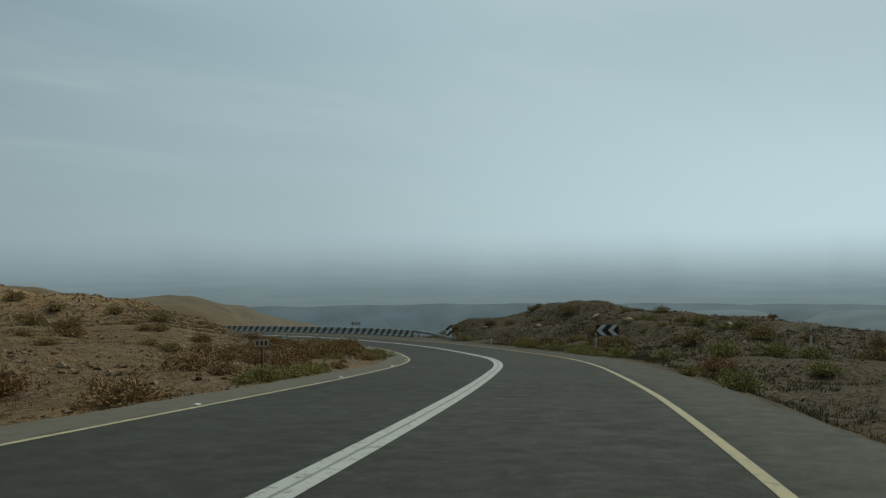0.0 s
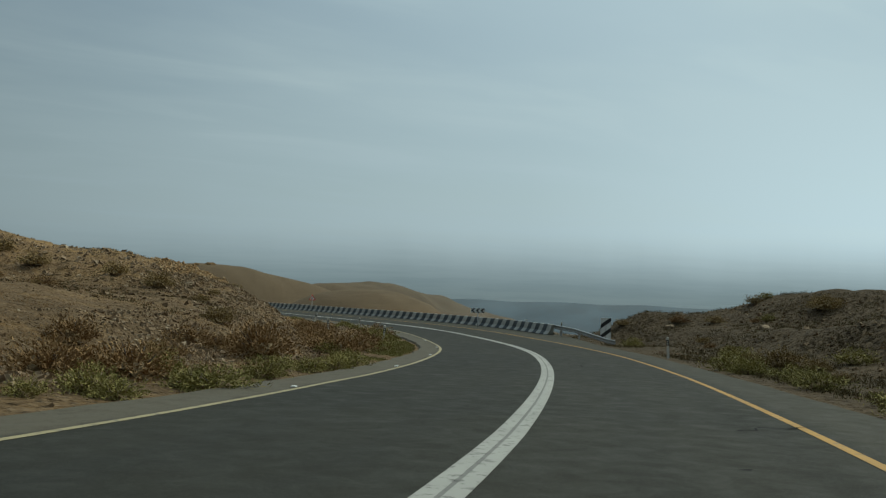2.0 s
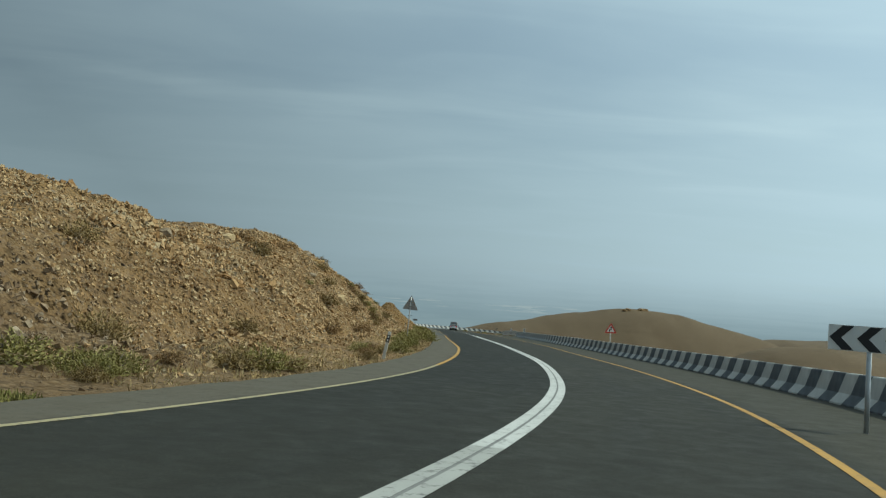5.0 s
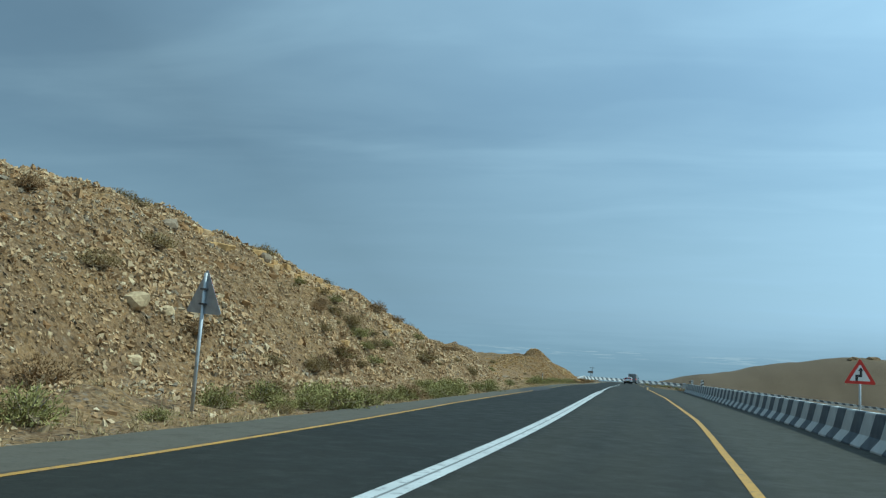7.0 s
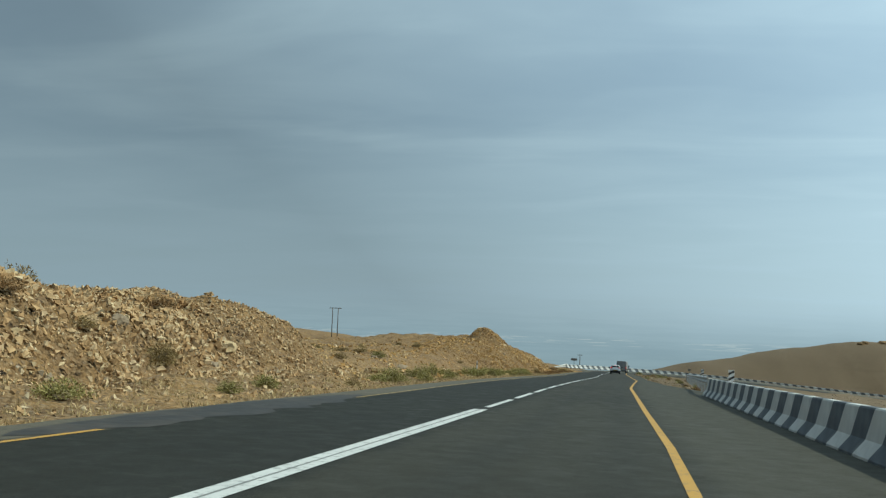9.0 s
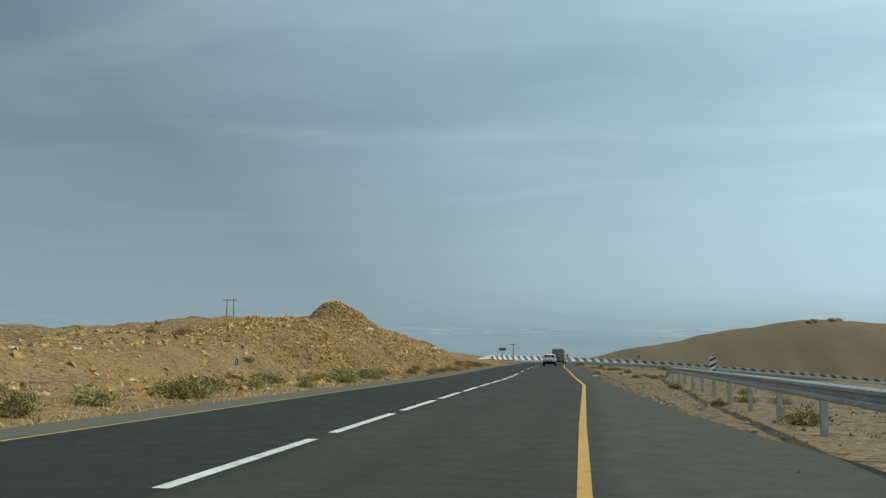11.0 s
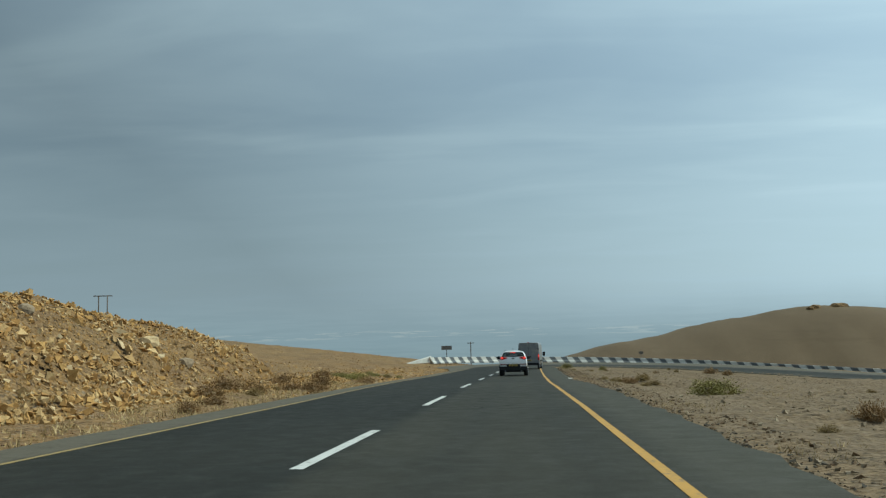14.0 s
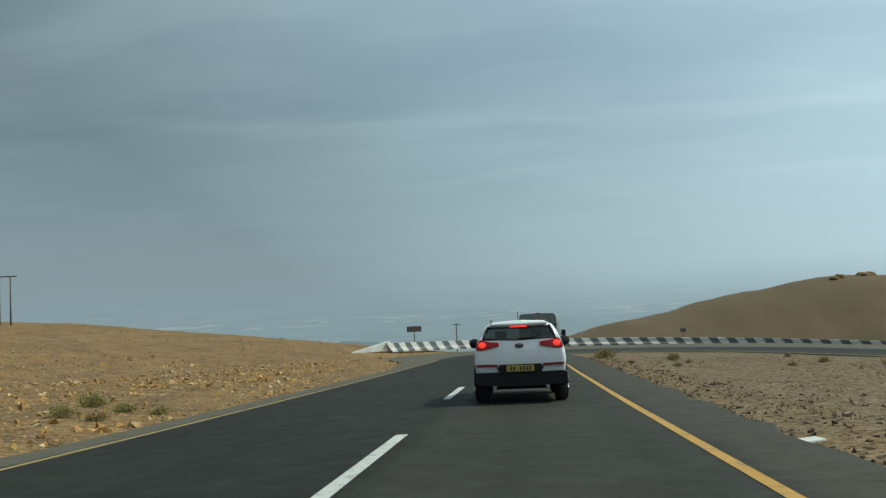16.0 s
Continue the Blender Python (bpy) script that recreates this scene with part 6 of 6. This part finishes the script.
# the russet belt of scrub inside the first bend
clumps("brown", (-50.4, -276.0, 1.0), (-49.7, -275.2, 1.0), (-48.1, -272.0, 1.2), (-46.6, -269.2, 1.2), (-47.0, -272.9, 1.0), (-46.3, -272.9, 1.0), (-45.7, -272.9, 1.1), (-44.1, -270.3, 1.2), (-41.7, -267.0, 1.1), (-40.7, -267.1, 1.1), (-37.6, -264.2, 1.3), (-40.3, -270.7, 1.2), (-32.1, -258.5, 2.2), (-27.2, -252.5, 1.9), (-50.4, -279.2, 0.6), (-49.7, -278.2, 0.6), (-48.9, -279.3, 0.8), (-47.8, -277.6, 0.4), (-45.4, -275.1, 0.4), (-46.1, -263.6, 1.4), (-42.8, -261.0, 1.6), (-39.8, -257.4, 1.8), (-36.2, -253.2, 2.1), (-31.5, -248.1, 2.0), (-31.5, -252.3, 1.4))
clumps("grey", (-46.5, -258.5, 1.4), (-41.2, -249.3, 1.4), (-40.6, -222.2, 2.6), (-26.2, -218.9, 2.6), (-33.3, -208.7, 2.6), (-28.0, -240.0, 1.9), (-35.4, -202.2, 2.6), (-27.9, -211.5, 2.6), (-48.7, -265.5, 1.3), (-44.4, -260.8, 1.3))
clumps("green", (-51.7, -281.9, 0.6), (-51.2, -281.2, 0.7), (-30.6, -260.2, 1.2), (-35.6, -266.4, 1.3), (-42.2, -269.8, 0.7))


def grass(name, places, lo, hi, per, mat, label, seed, wide=1.0):
    r = np.random.default_rng(seed)
    n = len(places) * per
    root = np.repeat(places, per, 0) + np.concatenate([r.normal(0, .10, (n, 2)), np.zeros((n, 1))], 1)
    V, F = blades(root, np.tile([0, 0, 1.0], (n, 1)), r.uniform(lo, hi, n), r.uniform(.006, .018, n) * wide, r, .5)
    return tagged(new(name, mesh_of(name, V, F, mat)), label, "grass", kind="stuff")


p, *_ = scatter(1800, 84, 130, -5.7, -7.6, 90, 1.5)
p = p[grain(p[:, 0], p[:, 1], 2.2) > .47]
grass("grass", p, .03, .11, 18, VERGE_GRASS, "low green-grey grass along the verge", 91)
p, *_ = scatter(14000, 8, 132, -6.6, -38, 92, 1.2)
grass("grass", p[grain(p[:, 0], p[:, 1], 4) > .45], .04, .17, 12, BROWN_LEAF, "dry russet scrub grass on the stony verge", 93, .5)
p, *_ = scatter(15000, 0, 122, 6.6, 27, 94, 1.1)
grass("grass", p[grain(p[:, 0], p[:, 1], 3) > .42], .07, .24, 12, SCRUB_LEAF, "dry olive-brown scrub on the low ridge", 95, .8)
p, *_ = scatter(3000, 126, 352, -5.5, -9.4, 96, 1.4)
grass("grass", p, .04, .19, 12, STRAW, "straw-coloured dry grass at the foot of the cut", 97)
p, *_ = scatter(1500, 250, 404, 5.9, 16, 98, 1.6)
p = p[grain(p[:, 0], p[:, 1], 2.5) > .5]
grass("grass", p, .04, .16, 12, STRAW, "sparse straw-coloured grass on the gravel", 99, .45)

p, *_ = scatter(5200, 92, 150, -15, -44, 192)
p = p[grain(p[:, 0], p[:, 1], 3) > .55]
grass("grass", p, .05, .22, 12, SCRUB_LEAF, "low olive-brown scrub on the rounded hill", 193, .8)

# two low knobs of rock on the far hill's top
for k, (x, y, w, h) in enumerate(((128, 366, 3.4, 2.4), (139, 367, 4.6, 2.5))):
    bm = bmesh.new()
    bmesh.ops.create_icosphere(bm, subdivisions=3, radius=1)
    for v in bm.verts:
        v.co *= 1 + .3 * noise.noise(v.co * 1.6 + Vector((k * 5, 0, 0)))
        v.co = Vector((v.co.x * w, v.co.y * w * .8, v.co.z * h))
    ob = part("rocky_hillock", bm, EARTH)
    ob.matrix_world = pose(x, y, level(x, y) - 1.0)
    tagged(ob, "low dark knob of rock on the far hilltop", "rock")

# ---- vehicles ----
def wheel(parent, x, y, r, w):
    bm = bmesh.new()
    tube(bm, (x - w / 2, y, r), (x + w / 2, y, r), r, 32)
    bmesh.ops.bevel(bm, geom=[e for e in bm.edges if e.calc_face_angle(0) > .8], offset=.03, segments=2, affect="EDGES")
    tyre = part("wheel", bm, RUBBER, parent, "black rubber tyre")
    s = 1 if x > 0 else -1
    bm = bmesh.new()
    tube(bm, (x + s * (w / 2 - .06), y, r), (x + s * (w / 2 + .004), y, r), r * .66, 24, r * .63)
    for k in range(5):
        a = k * 2 * math.pi / 5
        tube(bm, (x + s * (w / 2 + .006), y + math.cos(a) * r * .12, r + math.sin(a) * r * .12), (x + s * (w / 2 + .006), y + math.cos(a) * r * .6, r + math.sin(a) * r * .6), .03, 6)
    part("rim", bm, ALLOY, tyre, "alloy rim")


def loft(sections, closed_ends=True):
    """A skin over rings of the same count, listed from back to front."""
    bm = bmesh.new()
    rings = [[bm.verts.new(p) for p in s] for s in sections]
    n = len(rings[0])
    for a, b in zip(rings, rings[1:]):
        for i in range(n):
            bm.faces.new((a[i], a[(i + 1) % n], b[(i + 1) % n], b[i]))
    if closed_ends:
        caps = [bm.faces.new(rings[0][::-1]), bm.faces.new(rings[-1])]
    bmesh.ops.recalc_face_normals(bm, faces=bm.faces[:])
    for f in bm.faces:
        f.smooth = not (closed_ends and f in caps)
    return bm


def ring(y, pts, lean=None):
    """A section from its right half, (half width, height) from the bottom up, mirrored to the left."""
    lean = lean or (lambda z: 0.0)
    right = [(x, y + lean(z), z) for x, z in pts]
    return right + [(-x, yy, z) for x, yy, z in reversed(right)]


CABIN_GLASS, _nt, _b = material("clear_tinted_glass", 0.04)
_b.inputs["Base Color"].default_value = (0.02, 0.025, 0.026, 1)
_b.inputs["Specular IOR Level"].default_value = 0.6
_tr = _nt.nodes.new("ShaderNodeBsdfTransparent")
_tr.inputs[0].default_value = (0.50, 0.54, 0.54, 1)
_mx = _nt.nodes.new("ShaderNodeMixShader")
_mx.inputs[0].default_value = 0.55
_nt.links.new(_b.outputs[0], _mx.inputs[1])
_nt.links.new(_tr.outputs[0], _mx.inputs[2])
_nt.links.new(_mx.outputs[0], _nt.nodes["Material Output"].inputs[0])
SEAT_CLOTH = simple("dark_seat_cloth", (0.03, 0.03, 0.033), 0.9, vary=0.2)


def suv():
    """White compact SUV; its tail is at y = 0 and it faces +y."""
    top = thing("suv", Matrix(), "white compact SUV with black lower bumper and lit brake lamps", "car")
    tail = lambda z: max(0, z - 1.16) * .55 + .10 * max(0, .85 - z)          # raked tailgate glass
    # half widths and heights, from the sill up: 4 to 7 are the belt and the glass line
    back = [(.10, .56), (.74, .58), (.86, .66), (.895, .84), (.865, 1.04), (.775, 1.255), (.72, 1.40), (.655, 1.515), (.52, 1.60), (.10, 1.635)]
    side = [(.10, .42), (.84, .44), (.905, .60), (.928, .84), (.905, 1.05), (.845, 1.245), (.78, 1.41), (.69, 1.545), (.52, 1.63), (.10, 1.655)]
    mid = [(.10, .36), (.86, .38), (.92, .56), (.928, .82), (.91, 1.02), (.855, 1.19), (.785, 1.40), (.685, 1.57), (.49, 1.635), (.10, 1.65)]
    bonnet = [(.10, .34), (.86, .36), (.92, .55), (.925, .80), (.905, .96), (.87, 1.05), (.82, 1.08), (.77, 1.10), (.50, 1.13), (.10, 1.14)]
    rings = [ring(.05, back, tail), ring(.16, [((a + c) / 2, (b + d) / 2) for (a, b), (c, d) in zip(back, side)], tail), ring(.55, side, tail), ring(.80, side), ring(1.45, mid), ring(1.54, mid), ring(2.35, mid), ring(3.05, bonnet),
             ring(3.95, [(x * .97, z * (.94 if z < .9 else .88)) for x, z in bonnet]), ring(4.40, [(x * .80, .36 + (z - .34) * .62) for x, z in bonnet])]
    skin, side_l, side_r, screen, rear = bmesh.new(), bmesh.new(), bmesh.new(), bmesh.new(), bmesh.new()

    def quad(where, pts):
        where.faces.new([where.verts.new(p) for p in pts]).smooth = True

    n = len(rings[0])
    for r in range(len(rings) - 1):
        a, b = rings[r], rings[r + 1]
        for i in range(n):
            k = (i + 1) % n
            pts = (a[i], a[k], b[k], b[i])
            glass = (r in (3, 5) and i in (5, 6)) or (r in (3, 5) and i in (n - 8, n - 7))
            wind = r == 6 and 6 <= i <= n - 8
            quad((side_r if i < n / 2 else side_l) if glass else screen if wind else skin, pts)
    # tailgate: rows from sill to roof, the middle of two of them is the window
    cols = (-1, -.93, -.5, 0, .5, .93, 1)
    h = n // 2
    for i in range(h - 1):
        for c, d in zip(cols, cols[1:]):
            pts = []
            for q, u in ((i, c), (i, d), (i + 1, d), (i + 1, c)):
                x, y, z = rings[0][q]
                pts.append((x * u, y - .035 * (1 - u * u), z + (.03 * abs(u) if q == 5 else 0)))
            quad(rear if i in (5, 6) and abs(c + d) < 1.6 else skin, pts)
    front = rings[-1]
    for i in range(h - 1):
        quad(skin, (front[i], front[i + 1], front[n - 2 - i], front[n - 1 - i]))
    for bm in (skin, rear, side_l, side_r, screen):
        bmesh.ops.remove_doubles(bm, verts=bm.verts[:], dist=.0005)
        bmesh.ops.recalc_face_normals(bm, faces=bm.faces[:])
    part("body", skin, CAR_WHITE, top, "white painted body")
    part("rear_window", rear, CABIN_GLASS, top, "tinted rear window")
    part("side_window", side_l, CABIN_GLASS, top, "tinted side window")
    part("side_window", side_r, CABIN_GLASS, top, "tinted side window")
    part("windscreen", screen, CABIN_GLASS, top, "clear windscreen")
    bm = bmesh.new(); box(bm, -.74, .74, .42, 3.0, .55, 1.10, .04); part("cabin_lining", bm, SEAT_CLOTH, top, "dark cabin lining")
    for x in (-.38, .38):
        for y in (1.05, 2.05):
            bm = bmesh.new(); box(bm, x - .24, x + .24, y - .06, y + .08, 1.05, 1.24, .05); box(bm, x - .12, x + .12, y - .05, y + .04, 1.26, 1.44, .05); box(bm, x - .06, x + .06, y - .02, y + .02, 1.2, 1.3)
            part("seat_back", bm, SEAT_CLOTH, top, "dark seat back with headrest")
    # black rims round the rear glass
    bm = bmesh.new()
    for i, (u0, u1) in ((5, (-.93, .93)), (7, (-.93, .93))):
        x, y, z = rings[0][i]
        dz = .02 if i == 5 else -.02
        tube(bm, (x * u0, y - .006, z + dz), (0, y - .04, z + dz - (.02 if i == 5 else 0)), .022, 6); tube(bm, (0, y - .04, z + dz - (.02 if i == 5 else 0)), (x * u1, y - .006, z + dz), .022, 6)
    for s in (-1, 1):
        p = [rings[0][i] for i in (5, 6, 7)]
        for a, b in zip(p, p[1:]):
            tube(bm, (s * a[0] * .92, a[1] - .008, a[2]), (s * b[0] * .92, b[1] - .008, b[2]), .028, 6)
    part("window_rim", bm, BLACK_PLASTIC, top, "black rim of the rear window")
    clad = [
        ring(.02, [(.10, .34), (.62, .36), (.84, .38), (.905, .44), (.905, .60), (.82, .62), (.10, .62)]),
        ring(.25, [(.10, .34), (.82, .34), (.90, .38), (.935, .46), (.937, .60), (.88, .61), (.10, .61)]),
        ring(.9, [(.10, .24), (.84, .24), (.91, .30), (.937, .38), (.938, .46), (.90, .48), (.10, .48)]),
        ring(4.2, [(.10, .24), (.70, .24), (.80, .30), (.84, .38), (.85, .48), (.80, .50), (.10, .50)]),
    ]
    part("bumper", loft(clad), BLACK_PLASTIC, top, "black plastic lower bumper")
    bm = bmesh.new(); prism(bm, [(-.40, .60), (.40, .60), (.46, .70), (.40, .77), (-.40, .77), (-.46, .70)], .0, .10); part("plate_recess", bm, BLACK_PLASTIC, top, "black recess round the plate")
    bm = bmesh.new(); box(bm, -.57, .57, .17, .50, 1.535, 1.585, .02); part("spoiler", bm, CAR_WHITE, top, "white roof spoiler")
    bm = bmesh.new(); box(bm, -.17, .17, .155, .18, 1.495, 1.525, .006); part("brake_lamp", bm, BRAKE_LIT, top, "lit red high brake lamp")
    for s in (-1, 1):
        bm = bmesh.new()
        out = [(.40, 1.13), (.41, 1.205), (.60, 1.225), (.775, 1.275), (.84, 1.17), (.865, 1.075), (.77, 1.05), (.60, 1.085)]
        prism(bm, [(s * a, b) for a, b in out], .005, .30)
        for v in bm.verts:
            v.co.y += .25 * max(0, abs(v.co.x) - .6) ** 1.6 + .2 * max(0, v.co.z - 1.16)
        bmesh.ops.bevel(bm, geom=bm.edges[:], offset=.012, segments=2, affect="EDGES")
        lamp = part("tail_lamp", bm, TAIL_RED, top, "red tail lamp")
        bm = bmesh.new(); bmesh.ops.create_uvsphere(bm, u_segments=16, v_segments=8, radius=.05, matrix=Matrix.Translation((s * .735, .010, 1.165)) @ Matrix.Diagonal((1.5, .3, 1.15, 1)))
        part("bulb", bm, BRAKE_LIT, lamp, "lit brake light")
        bm = bmesh.new(); prism(bm, [(s * .44, .725), (s * .86, .735), (s * .86, .785), (s * .44, .775)], .005, .14)
        for v in bm.verts:
            v.co.y += .12 * max(0, abs(v.co.x) - .6) ** 1.6 - .006
        part("reflector", bm, REFLECTOR_RED, top, "red bumper reflector")
        bm = bmesh.new(); bmesh.ops.create_uvsphere(bm, u_segments=16, v_segments=10, radius=.13, matrix=Matrix.Translation((s * 1.02, 2.72, 1.20)) @ Matrix.Diagonal((.95, .7, .85, 1)))
        tube(bm, (s * .86, 2.75, 1.10), (s * .98, 2.73, 1.16), .03, 8)
        part("wing_mirror", bm, BLACK_PLASTIC, top, "black wing mirror")
        for y in (.85, 3.48):
            bm = bmesh.new()
            o = [(math.cos(a) * .40 + y, math.sin(a) * .40 + .35) for a in [math.pi * k / 14 for k in range(15)]] + [(math.cos(a) * .35 + y, math.sin(a) * .35 + .35) for a in [math.pi * k / 14 for k in range(14, -1, -1)]]
            prism(bm, o, s * .90, s * .945, axis="x")
            part("wheel_arch", bm, BLACK_PLASTIC, top, "black wheel arch trim")
            wheel(top, s * .805, y, .35, .26)
        bm = bmesh.new(); tube(bm, (s * .52, .03, .33), (s * .52, .3, .33), .04, 12); part("exhaust", bm, ALLOY, top, "bright exhaust tip")
    bm = bmesh.new(); box(bm, -.27, .27, -.018, .0, .63, .75, .004); pl = part("number_plate", bm, PLATE_YELLOW, top, "yellow number plate")
    for k in range(7):
        if k not in (2,):
            bm = bmesh.new(); box(bm, -.20 + k * .062, -.20 + k * .062 + .035, -.0235, -.0185, .65, .73); part("bar", bm, SIGN_BLACK, pl, "dark bar of writing")
    bm = bmesh.new(); bmesh.ops.create_uvsphere(bm, u_segments=20, v_segments=8, radius=.09, matrix=Matrix.Translation((0, .012, 1.135)) @ Matrix.Diagonal((1, .25, .52, 1))); part("badge", bm, DARK_STEEL, top, "dark oval badge")
    bm = bmesh.new(); tube(bm, (0, .75, 1.64), (0, .52, 1.82), .011, 6, .006); part("aerial", bm, BLACK_PLASTIC, top, "thin black roof aerial")
    bm = bmesh.new(); tube(bm, (-.02, .05, 1.27), (.34, .09, 1.31), .011, 6); part("wiper", bm, BLACK_PLASTIC, top, "black rear wiper")
    for x in (-.56, .56):
        bm = bmesh.new(); tube(bm, (x, .75, 1.655), (x, 2.3, 1.66), .016, 8); tube(bm, (x, .72, 1.60), (x, .76, 1.655), .016, 8); tube(bm, (x, 2.3, 1.66), (x, 2.36, 1.60), .016, 8); part("roof_rail", bm, DARK_STEEL, top, "dark roof rail")
    return top


def van():
    """Pale grey high-roofed panel van; its tail is at y = 0 and it faces +y."""
    top = thing("van", Matrix(), "pale grey high-roofed panel van with black rear bumper", "van")
    full = [(.10, .45), (.92, .45), (1.0, .55), (1.025, .85), (1.02, 1.3), (1.0, 1.8), (.985, 2.3), (.94, 2.47), (.85, 2.52), (.10, 2.54)]
    low = lambda k: [(x, .45 + (z - .45) * k) for x, z in full]
    body = [ring(.03, [(x * .97, z if z < 2 else z - .03) for x, z in full]), ring(.12, full), ring(3.6, full), ring(4.3, low(.97)),
            ring(4.75, [(x * .98, z) for x, z in low(.72)]), ring(5.2, [(x * .95, z) for x, z in low(.45)]), ring(5.4, [(x * .86, z) for x, z in low(.34)])]
    part("body", loft(body), VAN_PAINT, top, "pale grey painted body")
    bm = bmesh.new(); box(bm, -.97, .97, -.06, .10, .36, .60, .03); part("bumper", bm, BLACK_PLASTIC, top, "black rear bumper step")
    bm = bmesh.new(); box(bm, -.006, .006, .022, .034, .62, 2.40); part("door_gap", bm, SIGN_BLACK, top, "dark gap between the doors")
    for z in (.95, 1.9):
        for s in (-1, 1):
            bm = bmesh.new(); box(bm, s * .93 - .05, s * .93 + .05, .0, .04, z - .06, z + .06, .008); part("hinge", bm, BLACK_PLASTIC, top)
    bm = bmesh.new(); box(bm, .10, .22, .0, .04, 1.10, 1.26, .01); part("door_handle", bm, BLACK_PLASTIC, top, "black door handle")
    for s in (-1, 1):
        bm = bmesh.new(); box(bm, s * .955 - .06, s * .955 + .06, -.01, .10, .85, 1.42, .02); lamp = part("tail_lamp", bm, TAIL_RED, top, "tall red tail lamp")
        bm = bmesh.new(); box(bm, s * .955 - .05, s * .955 + .05, -.016, -.008, 1.15, 1.36, .003); part("bulb", bm, BRAKE_LIT, lamp, "lit brake light")
        bm = bmesh.new(); box(bm, s * 1.18 - .12, s * 1.18 + .12, 4.45, 4.62, 1.25, 1.65, .03); tube(bm, (s * 1.0, 4.55, 1.4), (s * 1.1, 4.55, 1.45), .03, 8); part("wing_mirror", bm, BLACK_PLASTIC, top, "black wing mirror")
        bm = bmesh.new(); box(bm, s * 1.024 - .012, s * 1.024 + .012, .4, 4.4, .72, .86, .01); part("side_moulding", bm, BLACK_PLASTIC, top, "black side moulding")
        for y in (.95, 4.4):
            wheel(top, s * .88, y, .34, .22)
    bm = bmesh.new(); box(bm, -.26, .26, -.02, .03, .78, .90, .004); pl = part("number_plate", bm, PLATE_YELLOW, top, "yellow number plate")
    for k in range(6):
        bm = bmesh.new(); box(bm, -.2 + k * .07, -.2 + k * .07 + .04, -.025, -.0205, .80, .88); part("bar", bm, SIGN_BLACK, pl, "dark bar of writing")
    bm = bmesh.new(); box(bm, -.10, .10, .03, .12, 2.49, 2.55, .01); part("brake_lamp", bm, TAIL_RED, top, "red high brake lamp")
    return top


# both wait in the right lane before the hairpin
def on_road(ob, x, y, turn, size):
    st, off = nearest(np.array([x]), np.array([y]))
    s = float(st[0])
    slope = float(np.interp(s + 3, ST, CZ) - np.interp(s - 1, ST, CZ)) / 4
    ob.matrix_world = pose(x, y, float(np.interp(s, ST, CZ)) + .005, math.degrees(math.atan(slope)), 0, turn) @ Matrix.Scale(size, 4)


on_road(suv(), -0.22, 17.4, 0.6, 1.03)
on_road(van(), 0.5, 49.0, -4, 1.08)
